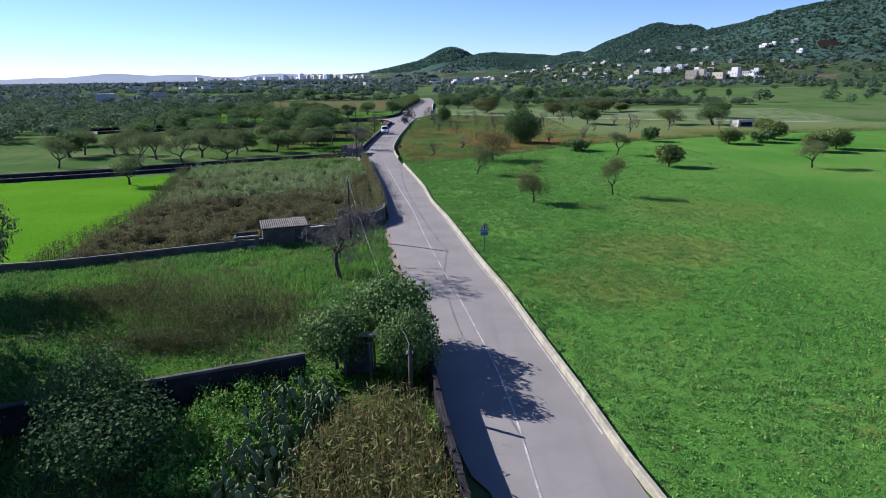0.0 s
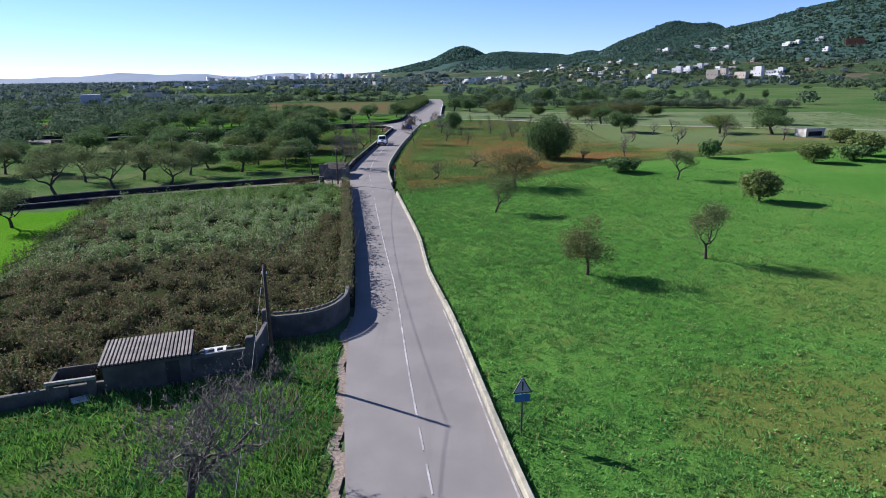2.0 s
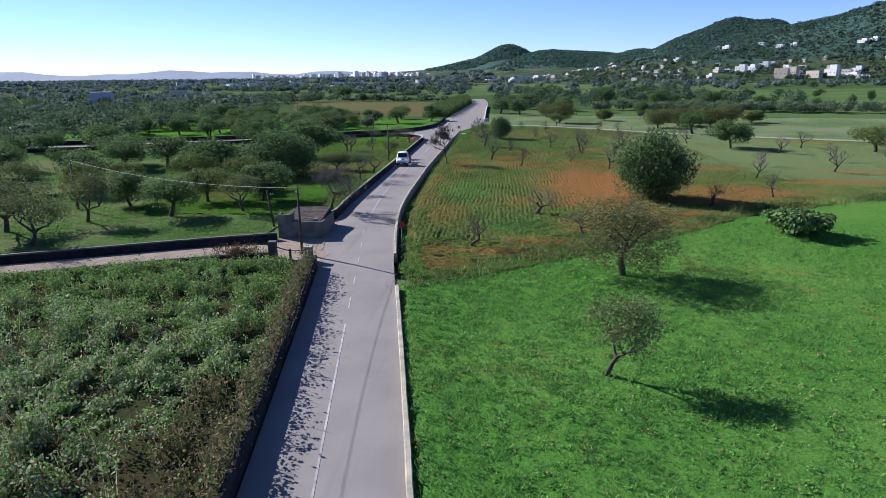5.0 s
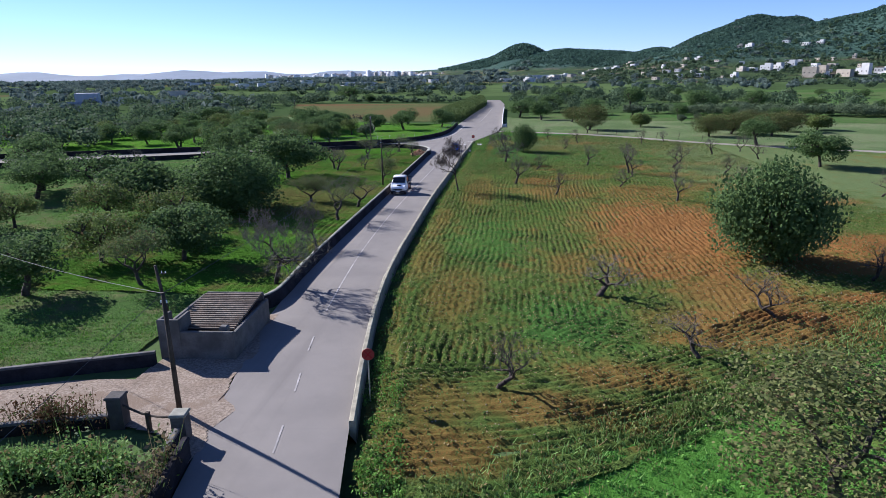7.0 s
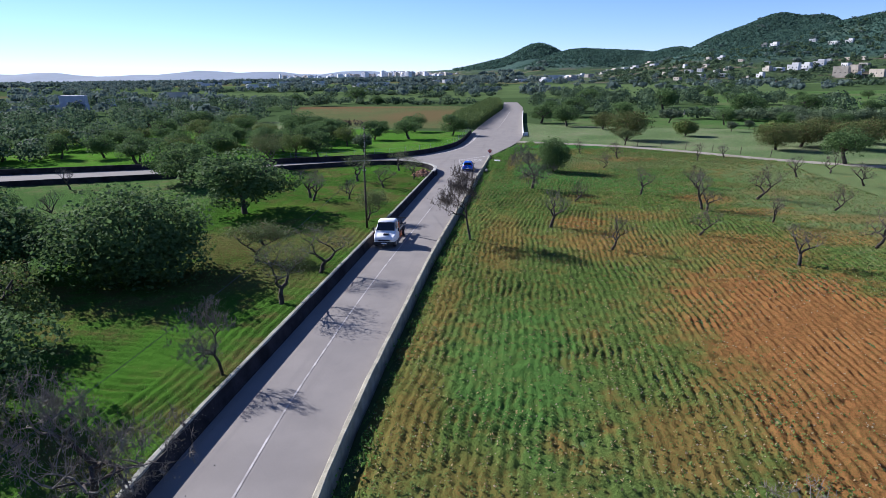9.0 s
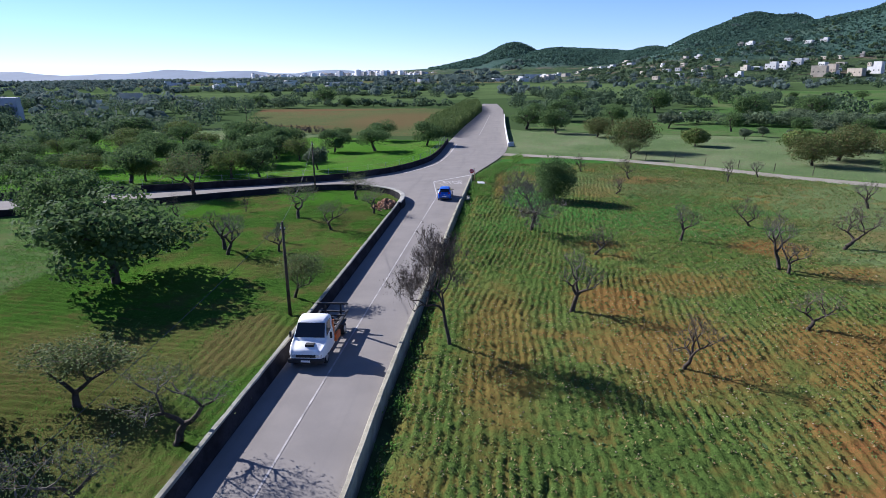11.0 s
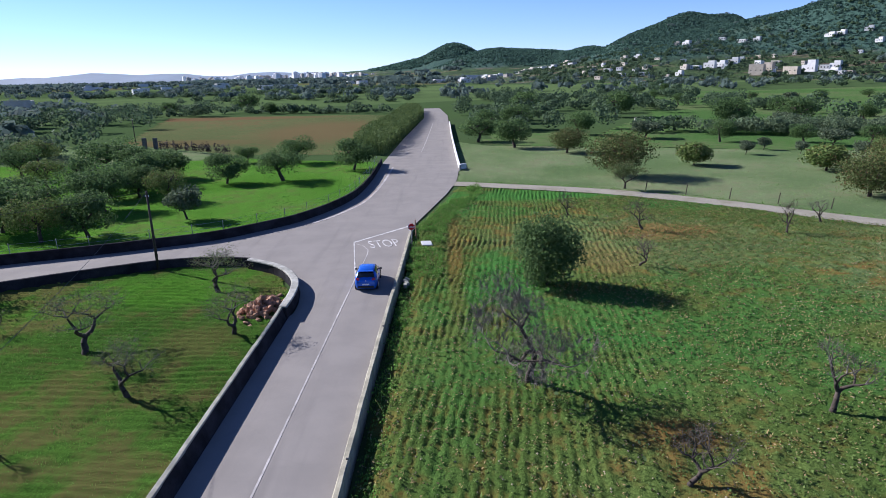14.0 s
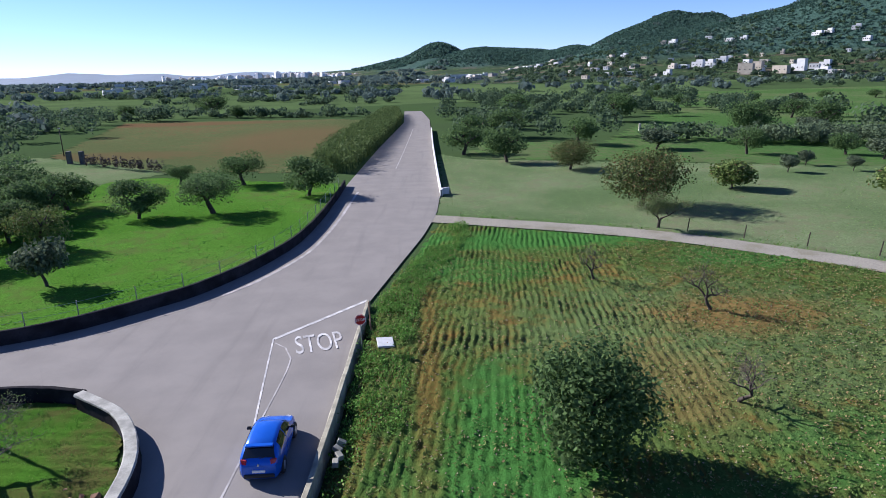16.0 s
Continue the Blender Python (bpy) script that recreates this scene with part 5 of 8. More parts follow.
G4 = "trees in the roadside orchard"
for key, x, y, h, r in [("green_orchard_tree", -36.2, 145.4, 6.0, 3.8), ("big_carob_tree", -35.6, 158.0, 7.8, 6.4), ("carob_tree", -37.6, 181.5, 8.2, 6.9), ("green_orchard_tree", -46.0, 150.0, 6.0, 4.2),
                        ("twiggy_tree", -20.9, 132.6, 6.0, 3.5), ("twiggy_tree", -21.0, 143.2, 4.2, 1.9), ("crooked_tree", -22.0, 153.6, 4.8, 2.1), ("crooked_tree", -21.6, 160.7, 4.2, 2.2),
                        ("thin_tree", -22.4, 179.2, 3.3, 1.9), ("almond_tree", -32.3, 189.9, 3.7, 1.8), ("crooked_tree", -26.2, 215.0, 3.6, 2.2), ("crooked_tree", -30.6, 204.6, 4.2, 2.4),
                        ("almond_tree", -33.3, 191.3, 3.8, 2.1), ("old_almond_tree", -44.5, 204.4, 2.9, 1.4), ("young_almond_tree", -38.0, 207.6, 1.9, 1.0), ("crooked_tree", -25.1, 199.1, 3.4, 1.8),
                        ("crooked_tree", -22.4, 207.3, 3.3, 1.8), ("sparse_tree", -49.6, 217.4, 5.7, 3.3), ("almond_tree", -27.8, 191.0, 2.8, 1.3), ("young_almond_tree", -29.4, 194.7, 2.3, 0.8),
                        ("orchard_tree", -30.9, 131.4, 4.2, 2.2), ("carob_tree", -31.2, 138.0, 5.8, 4.2)]:
    plant(key, x, y, h, r, G4, "large round dark green carob tree in the orchard" if key == "big_carob_tree" else "")
for key, x, y, h, r in [("thin_tree", -51.2, 87.7, 4.5, 3.0), ("orchard_tree", -58.6, 107.5, 6.0, 3.3), ("orchard_tree", -53.0, 113.2, 5.2, 3.2), ("orchard_tree", -61.2, 119.5, 5.4, 3.2),
                        ("sparse_tree", -52.2, 120.8, 5.6, 3.4), ("orchard_tree", -45.4, 115.8, 4.8, 2.9), ("sparse_tree", -81.9, 129.5, 5.1, 2.9), ("orchard_tree", -71.5, 128.4, 5.4, 3.4),
                        ("orange_tree", -38.5, 128.8, 5.2, 3.6), ("green_orchard_tree", -37.9, 137.0, 5.4, 3.8), ("orange_tree", -46.6, 134.2, 4.9, 3.6),
                        ("thin_tree", -46.4, 125.6, 5.4, 3.0), ("orchard_tree", -75.0, 107.9, 5.6, 2.9), ("carob_tree", -62.0, 148.0, 6.0, 4.6), 
                        ("carob_tree", -70.0, 170.0, 6.4, 5.0), ("carob_tree", -84.0, 185.8, 6.4, 4.6),
                        ("carob_tree", -82.0, 155.0, 6.4, 5.0), ("orange_tree", -43.5, 156.0, 5.6, 4.2), ("carob_tree", -54.0, 198.5, 7.2, 5.0), ("carob_tree", -57.9, 203.0, 7.4, 4.8), ("grove_tree", -64.5, 227.0, 6.2, 4.3), ("almond_tree", -58.4, 176.3, 3.6, 1.6), ("almond_tree", -71.0, 195.5, 3.4, 1.5),
                        ("grove_tree", -92.0, 198.0, 6.2, 5.0), ("sparse_tree", -28.0, 163.5, 3.2, 2.4), ("carob_tree", -46.4, 157.0, 6.4, 5.2), ("carob_tree", -60.2, 168.0, 6.0, 4.6)]:
    plant(key, x, y, h, r, G4)

G5 = "trees in the walled north orchard"
rt = random.Random(21)
for gx in range(6):
    for gy in range(8):
        x, y = -46 - gx * 9.5 + rt.uniform(-2.5, 2.5), 128 + gy * 11 + rt.uniform(-3, 3)
        if rt.random() < 0.4 and y < 206 - (x + 46) * -0.3 and y > 118 + (x + 46) * 0.35 and not (-50 < x < -44 and 140 < y < 156) and not (y > 168 and -90 < x < -48):
            plant(rt.choice(("grove_tree", "orange_tree", "grove_tree", "orchard_tree", "grove_tree")), x, y, rt.uniform(4.5, 6.8), rt.uniform(2.6, 4.6), G4)
for gx in range(7):
    for gy in range(6):
        x, y = -54 - gx * 9.0 + rt.uniform(-2, 2), 236 + gy * 9.5 + rt.uniform(-2, 2) - gx * 3.4
        if rt.random() < 0.8:
            plant("grove_tree", x, y, rt.uniform(4.4, 6.2), rt.uniform(3.0, 4.4), "trees in the walled north orchard")
for key, x, y, h, r in [("orange_tree", -52.0, 246.7, 6.2, 4.0), ("orange_tree", -46.0, 252.0, 5.4, 3.4), ("orange_tree", -57.0, 268.0, 6.4, 4.6), ("orange_tree", -54.4, 261.0, 6.0, 4.2), ("orange_tree", -50.4, 231.5, 5.8, 3.6), ("orange_tree", -57.5, 236.0, 6.2, 4.2), ("orange_tree", -91.1, 268.9, 6.4, 4.9), ("orange_tree", -72.4, 251.9, 4.6, 3.3), ("orange_tree", -56.4, 240.6, 5.3, 3.8), ("orange_tree", -46.5, 233.4, 5.5, 3.8),
                        ("carob_tree", -66.7, 276.3, 7.0, 5.5), ("orange_tree", -51.8, 255.7, 4.9, 3.6), ("orange_tree", -43.0, 265.8, 5.2, 3.9), ("orange_tree", -34.7, 267.7, 5.6, 4.5),
                        ("orange_tree", -36.8, 288.0, 5.4, 4.1), ("orange_tree", -24.9, 277.8, 5.9, 4.5), ("olive_tree", -39.2, 241.0, 4.2, 2.3), ("orange_tree", -47.4, 290.0, 3.6, 2.6),
                        ("orange_tree", -63.3, 229.0, 4.4, 3.4), ("carob_tree", -107.7, 300.4, 6.0, 6.1), ("carob_tree", -131.6, 310.9, 5.8, 7.0), ("carob_tree", -91.5, 295.0, 6.1, 5.5),
                        ("orange_tree", -80.0, 240.0, 5.0, 4.0), ("orange_tree", -95.0, 245.0, 5.2, 4.4), ("orange_tree", -78.0, 222.0, 4.8, 4.0), ("carob_tree", -107.2, 480.1, 9.3, 8.1),
                        ("orange_tree", -141.8, 470.5, 6.1, 5.1), ("orange_tree", -88.0, 455.0, 5.5, 5.0), ("orange_tree", -120.0, 250.0, 5.2, 4.6), ("orange_tree", -110.0, 225.0, 5.2, 4.6)]:
    plant(key, x, y, h, r, G5)

G6 = "trees round the roadside garden"
plant("twiggy_tree", -9.3, 38.2, 6.0, 4.2, G6, "bare grey-brown tree on the grassy verge")
plant("garden_tree", -3.9, 24.6, 5.0, 3.0, G6)
plant("garden_tree", -6.8, 22.0, 4.0, 2.4, G6)
plant("garden_tree", -2.5, 20.4, 4.5, 1.9, G6)
plant("dark_tree", -14.8, 12.8, 3.8, 3.2, G6)
plant("dark_tree", -21.5, 10.5, 4.2, 3.4, G6)
# the three tallest stand out of view, added only to cast shade here
plant("dark_tree", -30.0, 20.5, 13.0, 6.0, G6, "tall dark evergreen tree added out of view to shade the garden")
plant("dark_tree", -24.0, 12.0, 4.5, 4.0, G6)
plant("dark_tree", -39.0, 25.0, 14.0, 6.5, G6, "tall dark evergreen tree added out of view to shade the garden")
plant("dark_tree", -37.5, 35.0, 9.5, 4.0, G6, "tall dark evergreen tree added out of view to shade the garden")
plant("dark_tree", -17.0, 15.6, 4.4, 2.6, G6)


# ---- low plants ----
def tufts(x, y, z, h, w, r, lean=0.35, taper=0.35):
    """Upright blades as tapering quads at the given feet."""
    n = len(x)
    a = r.uniform(0, 2 * np.pi, n)
    c, s = np.cos(a) * w / 2, np.sin(a) * w / 2
    hx, hy = r.normal(0, lean, n) * h, r.normal(0, lean, n) * h
    o = np.zeros((n, 4, 3))
    o[:, 0], o[:, 1] = np.stack([x - c, y - s, z], -1), np.stack([x + c, y + s, z], -1)
    o[:, 2], o[:, 3] = np.stack([x + c * taper + hx, y + s * taper + hy, z + h], -1), np.stack([x - c * taper + hx, y - s * taper + hy, z + h], -1)
    return o


def scatter(poly, n, r, x0=None, x1=None, y0=None, y1=None):
    px, py = np.array(poly, float).T
    x = r.uniform(px.min() if x0 is None else x0, px.max() if x1 is None else x1, n)
    y = r.uniform(py.min() if y0 is None else y0, py.max() if y1 is None else y1, n)
    k = inside(poly, x, y)
    return x[k], y[k]


def stuff(name, quads, material, label, category):
    return tagged(new(name, quads_mesh(name, quads, material)), label, category, kind="stuff")


rg = np.random.default_rng(31)
def blades(x, y, z, h, w, r, lean=0.35):
    """Single grass blades, each one triangle."""
    n = len(x)
    a = r.uniform(0, 2 * np.pi, n)
    c, d = np.cos(a) * w / 2, np.sin(a) * w / 2
    return np.stack([np.stack([x - c, y - d, z], -1), np.stack([x + c, y + d, z], -1), np.stack([x + r.normal(0, lean, n) * h, y + r.normal(0, lean, n) * h, z + h], -1)], 1)


# grass of the meadow, denser near the road
x, y = scatter(MEADOW, 900000, rg, x0=-8, x1=52, y0=5, y1=128)
k = rg.uniform(0, 1, len(x)) < np.clip(1.15 - np.hypot(x - edge_x(edge_r, y), 0) / 48, 0.2, 1) * (1.7 * patchy(x, y, 0.42, 3) + 0.5 * patchy(x, y, 1.3, 7) - 0.3)
x, y = x[k], y[k]
hh = rg.uniform(0.07, 0.20, len(x)) * (0.35 + 0.5 * patchy(x, y, 4.3, 4) + 0.9 * patchy(x, y, 0.42, 3))
me = blades_mesh("meadow_grass", blades(x, y, GZ + 0.02 + meadow_lift(x, y), hh, rg.uniform(0.04, 0.09, len(x)), rg, 0.45), "grass")
tagged(new("meadow_grass", me), "short thick green meadow grass", "grass", kind="stuff")
# broad-leaved clumps that stand out of the short grass
x, y = scatter(MEADOW, 60000, rg, x0=-8, x1=48, y0=5, y1=126)
k = rg.uniform(0, 1, len(x)) < (1.6 * patchy(x, y, 0.6, 13) - 0.45) * np.clip(1.2 - np.hypot(x - edge_x(edge_r, y), 0) / 50, 0.2, 1)
x, y = np.repeat(x[k], 5), np.repeat(y[k], 5)
n = len(x)
clump = np.stack([x + rg.normal(0, 0.09, n), y + rg.normal(0, 0.09, n), GZ + 0.07 + meadow_lift(x, y) + rg.uniform(0.0, 0.16, n)], -1)
stuff("meadow_clumps", leaf_quads(clump, 0.085, rg, 1.5), "clover", "leafy clumps of weeds in the meadow grass", "plants")
# young plants on the plough ridges
x, y = scatter(PLOUGH, 250000, rg, x0=-13, x1=38, y0=107, y1=250)
ph = np.cos(2 * np.pi * row_phase(x, y) / 0.49)
flat = np.clip((y - 188) / 14, 0, 1) * np.clip((x - 2) / 8, 0, 1)
k = (y < 247 + 0.2 * np.abs(x)) & (ph > -0.25 - 0.9 * flat) & (rg.uniform(0, 1, len(x)) < 0.6 + 0.3 * wave(x, y, 0.5) + 0.25 * wave(x, y, 0.13, 2.0)) & (np.hypot((x - 13) / 8, (y - 151) / 15) + 0.3 * wave(x, y, 0.4) > rg.uniform(0.4, 1.1, len(x))) & (np.hypot((x - 11.5) / 7, (y - 131) / 8) > rg.uniform(0.3, 1.1, len(x)))
x, y = x[k], y[k]
lush = rg.uniform(0, 1, len(x)) < 0.35 + 0.9 * patchy(x, y, 0.5, 44)
x, y = x[lush], y[lush]
x, y = np.repeat(x, 3) + rg.normal(0, 0.06, 3 * len(x)), np.repeat(y, 3) + rg.normal(0, 0.06, 3 * len(x))
leaf = np.stack([x, y, GZ + plough_rows(x, y) + rg.uniform(0.015, 0.10, len(x))], -1)
me = quads_mesh("crop_plants", leaf_quads(leaf, 0.075, rg, 1.7, facing=np.array([0.0, 0.0, 1.0]), loose=0.9), "crop")
tagged(new("crop_plants", me), "rows of young green weeds on ploughed earth", "plants", kind="stuff")
# pale stones and clods turned up by the plough
x, y = scatter(PLOUGH, 19000, rg, x0=-13, x1=36, y0=107, y1=248)
k = rg.uniform(0, 1, len(x)) < 0.5 + 0.4 * wave(x, y, 0.2, 1.5)
x, y = x[k], y[k]
size = rg.uniform(0.022, 0.065, len(x))[:, None]
foot = np.stack([x, y, GZ + plough_rows(x, y) + 0.02], -1)
ends = [foot + size * np.array(d) * rg.uniform(0.7, 1.3, (len(x), 1)) for d in ((1, 0.2, 0), (-0.2, 1, 0), (-1, -0.1, 0), (0.1, -1, 0), (0.1, 0, 0.8))]
clod = np.concatenate([np.stack([ends[i], ends[(i + 1) % 4], ends[4]], 1) for i in range(4)])
tagged(new("field_stones", blades_mesh("field_stones", clod, "clod")), "pale stones turned up in the ploughed field", "stones", kind="stuff")
# orchard grass
x, y = scatter(ORCHARD, 150000, rg, x0=-56, x1=-19, y0=118, y1=226)
lane = np.where((x > -24.5 + 1.6 * wave(x, y, 0.3)) & (y < 176), x + 0.25 * wave(x, y, 0.35), y + 0.12 * x + 1.1 * wave(x, y, 0.13) + 0.22 * wave(x, y, 0.7, 2.0))
k = (np.cos(2 * np.pi * lane / 0.62) > 0.9 - 1.9 * patchy(x, y, 2.5, 21)) & (rg.uniform(0, 1, len(x)) < 1.5 * patchy(x, y, 6.0, 8) - 0.1)
x, y = x[k], y[k]
x, y = np.repeat(x, 5) + rg.normal(0, 0.13, 5 * len(x)), np.repeat(y, 5) + rg.normal(0, 0.13, 5 * len(x))
me = blades_mesh("orchard_grass", blades(x, y, GZ + 0.08 + 0 * x, rg.uniform(0.05, 0.17, len(x)), rg.uniform(0.03, 0.07, len(x)), rg, 0.5), "vergeleaf")
tagged(new("orchard_grass", me), "patchy grass between the orchard trees", "grass", kind="stuff")
x, y = scatter(NORTH, 30000, rg, x0=-80, x1=-20, y0=222, y1=298)
stuff("north_grass", tufts(x, y, GZ + 0.04 + 0 * x, rg.uniform(0.03, 0.10, len(x)), rg.uniform(0.08, 0.2, len(x)), rg, 0.9), "grass", "lush short orchard grass", "grass")
# rough grass of the plot south of the weeds
x, y = scatter(SOUTH, 110000, rg, x0=-42, x1=0, y0=10, y1=57)
hh = rg.uniform(0.10, 0.32, len(x)) * (1.0 + 0.5 * wave(x, y, 0.5) + 0.3 * wave(x, y, 1.7))
stuff("rough_grass", tufts(x, y, GZ + 0.02 + 0 * x, hh, rg.uniform(0.03, 0.12, len(x)), rg, 0.6), "grass", "tall rough green grass of the plot", "grass")
x, y = scatter([(-3.0, 27), (-6.8, 47), (-9.5, 50), (-22, 44), (-34, 40), (-30, 31), (-14, 27)], 42000, rg)
k = rg.uniform(0, 1, len(x)) < 2.6 * patchy(x, y, 2.4, 23) - 0.8
x, y = x[k], y[k]
me = blades_mesh("lush_grass", blades(x, y, GZ + 0.04 + 0 * x, rg.uniform(0.2, 0.55, len(x)), rg.uniform(0.04, 0.10, len(x)), rg, 0.5), "lush")
tagged(new("lush_grass", me), "lush tall yellow-green grass in patches", "grass", kind="stuff")
x, y = scatter([(-5.2, 25), (-6.8, 49), (-8.2, 56), (-20, 50), (-40, 40), (-40, 24), (-12, 26)], 6000, rg)
k = wave(x, y, 0.22, 0.6) + 0.4 * wave(x, y, 0.7) > rg.uniform(-0.1, 0.9, len(x))
x, y = np.repeat(x[k], 7), np.repeat(y[k], 7)
stuff("plot_weeds", tufts(x + rg.normal(0, 0.2, len(x)), y + rg.normal(0, 0.2, len(x)), GZ + 0 * x, rg.uniform(0.2, 0.8, len(x)), rg.uniform(0.03, 0.07, len(x)), rg, 0.6), "weedbrown", "dull tall weeds in patches", "plants")


PLOT_PATCH = [(-20.5, 31.0, 4.2, 2.6), (-15.0, 29.5, 2.4, 1.8), (-26.0, 33.5, 3.0, 1.8), (-18.0, 25.5, 3.0, 1.2)]


def weed_plants(x, y, hmin, hmax, r, each=13, leaf=0.115, low=0.0):
    n = len(x)
    h = np.repeat(r.uniform(hmin, hmax, n), each)
    px, py = np.repeat(x, each), np.repeat(y, each)
    low = np.broadcast_to(low, (n,))
    stems = tufts(x, y, GZ - low, r.uniform(hmin, hmax, n), np.full(n, 0.035), r, 0.2, 0.5)
    c = np.stack([px + r.normal(0, 0.17, n * each), py + r.normal(0, 0.17, n * each), GZ - np.repeat(low, each) + h * r.uniform(0.3, 1.0, n * each)], -1)
    return np.concatenate([stems, leaf_quads(c, leaf, r, 1.7)])


x = np.concatenate([rg.normal(a, c * 0.85, 620) for a, b, c, d in PLOT_PATCH])
y = np.concatenate([rg.normal(b, d * 0.85, 620) for a, b, c, d in PLOT_PATCH])
stuff("dry_weed_patch", weed_plants(x, y, 0.35, 1.25, rg, 9, 0.075), "bushbrown", "fuzzy patch of dead brown weeds in the plot", "plants")
cx, cy = scatter(WEEDS, 4300, rg)
tall = 0.2 + 1.9 * patchy(cx, cy, 1.7, 6) ** 1.2 * rg.uniform(0.4, 1.3, len(cx))
x, y = np.repeat(cx, 8) + rg.normal(0, 0.27, 8 * len(cx)), np.repeat(cy, 8) + rg.normal(0, 0.27, 8 * len(cx))
tall = np.repeat(tall, 8)
k = inside(WEEDS, x, y)
x, y, tall = x[k], y[k], tall[k]
tone = 0.55 * wave(x, y, 0.16, 0.4) + (y - 80) / 18 + rg.normal(0, 0.35, len(x))
edge = (x > np.interp(y, [60, 110], [-11.0, -19.5])) & (y < 90)
near = (patchy(x, y, 1.0, 61) > 0.33) & (rg.uniform(0, 1, len(x)) < np.clip(1.35 - (y - 55) / 110 - (np.abs(x + 15)) / 90, 0.35, 1))
for name, k, mat, label in (("brown_weeds", (tone < 0) & near & ~edge, "weedbrown", "dense dry brown weeds filling the walled plot"),
                            ("grey_weeds", (tone >= 0) & (tone < 1.1) & near & ~edge, "weedgrey", "grey-green seeding weeds filling the walled plot"),
                            ("green_weeds", (tone >= 1.1) & near & ~edge, "weed", "olive green weeds at the back of the plot")):
    stuff(name, weed_plants(x[k], y[k], 0.7 * tall[k], 1.05 * tall[k], rg, 14, 0.105), mat, label, "plants")
stuff("edge_weeds", weed_plants(x[edge][::2], y[edge][::2], 0.7, 1.3, rg, 10), "weedbrown", "dry weeds at the foot of the roadside wall", "plants")
y = rg.uniform(61.5, 110, 640)
x = edge_x(edge_l, y) - rg.uniform(0.3, 1.1, len(y))
stuff("wall_brambles", weed_plants(x, y, 1.1, 2.5, rg, 16), "weedbrown", "tall dry brambles leaning over the roadside wall", "plants")
# hedge between the weeds and the lime field
hx = rg.uniform(0, 1, 1500)
x, y = np.interp(hx, [0, 0.5, 1], [-37.5, -38.6, -47.6]) + rg.normal(0, 0.5, 1500), np.interp(hx, [0, 0.5, 1], [42, 68, 101]) + rg.normal(0, 0.4, 1500)
stuff("field_hedge", weed_plants(x[::2], y[::2], 0.6, 1.7, rg, 9, 0.09), "bushbrown", "straggling dark hedge between two fields", "hedge")
hx = rg.uniform(0, 1, 1300)
x, y = np.interp(hx, [0, 0.45, 1], [-19, -29, -45]) + rg.normal(0, 0.3, 1300), np.interp(hx, [0, 0.45, 1], [110.9, 109.6, 103.4]) - 0.9 + rg.normal(0, 0.4, 1300)
stuff("track_hedge", weed_plants(x, y, 0.4, 1.1, rg, 10), "weed", "dark weeds and brambles along the track wall", "hedge")
# dry tall grass between meadow and plough
line = smooth_line([(-7.8, 106.8), (0.6, 112.9), (11.8, 120.2), (24.6, 132.0), (44, 141.2), (66, 148.2), (92, 156.2), (116, 158.2)], 0.5)
t = rg.integers(0, len(line), 14000)
x, y = np.array([line[i].x for i in t]) + rg.normal(0, 0.9, 14000), np.array([line[i].y for i in t]) + rg.normal(0, 0.9, 14000)
stuff("boundary_grass", tufts(x, y, GZ + 0 * x, rg.uniform(0.10, 0.5, 14000), rg.uniform(0.03, 0.07, 14000), rg, 0.5), "weed", "tall dull grass strip between the two fields", "grass")
t = rg.integers(0, len(line), 2600)
x, y = np.array([line[i].x for i in t]) + rg.normal(0, 0.55, 2600), np.array([line[i].y for i in t]) + 0.5 + rg.normal(0, 0.45, 2600)
k = rg.uniform(0, 1, 2600) < (2.4 * patchy(x, y, 2.6, 15) - 1.0) * np.where(x > 9, 1.3, 0.8)
stuff("boundary_scrub", weed_plants(x[k], y[k], 0.3, 1.1, rg, 14, 0.08), "fig", "dry brown scrub between meadow and plough", "plants")
# verge outside the northern kerb and round the stop sign
x, y = rg.uniform(-13, -4, 30000), rg.uniform(108, 258, 30000)
o = x - edge_x(edge_r, np.minimum(y, 235)) - np.where(y > 235, (y - 235) * 0.27, 0)
k = (o > 0.6) & ((y < 250) | (x > -6.0)) & (o < np.where(y > 218, 3.6, np.where(y < 118, 2.4, 1.7))) & (rg.uniform(0, 1, len(x)) < 1.5 * patchy(x, y, 1.6, 51))
x, y = x[k], y[k]
k = (np.hypot(x + 10.7, y - 227.9) > 1.0) & ((y < 121) | (y > 200) | (rg.uniform(0, 1, len(y)) < 0.25))
x, y = x[k], y[k]
tall = 0.3 + 0.2 * wave(x, y, 1.3) + 0.1 * wave(x, y, 0.4, 1.0)
stuff("verge_grass", weed_plants(x, y, 0.5 * tall, 1.6 * tall + 0.05, rg, 8, 0.085, sink(x, y)), "vergeleaf", "rank green grass along the kerb", "grass")
# pale seed heads beyond the track
x, y = scatter(PALE, 30000, rg, x0=-8, x1=75, y0=230, y1=315)
stuff("pale_grass", tufts(x, y, GZ + 0 * x, rg.uniform(0.06, 0.16, len(x)), rg.uniform(0.06, 0.16, len(x)), rg, 0.7), "weed", "pale dry seed heads on the meadow", "grass")
t = rg.integers(0, len(te), 5000)
side = np.where(rg.uniform(0, 1, 5000) < 0.5, 2.3, -2.3)
x, y = np.array([te[i].x for i in t]) + rg.normal(0, 0.35, 5000) + side * 0.45, np.array([te[i].y for i in t]) + rg.normal(0, 0.35, 5000) + side * 0.9
k = x > -4.5
x, y = x[k], y[k]
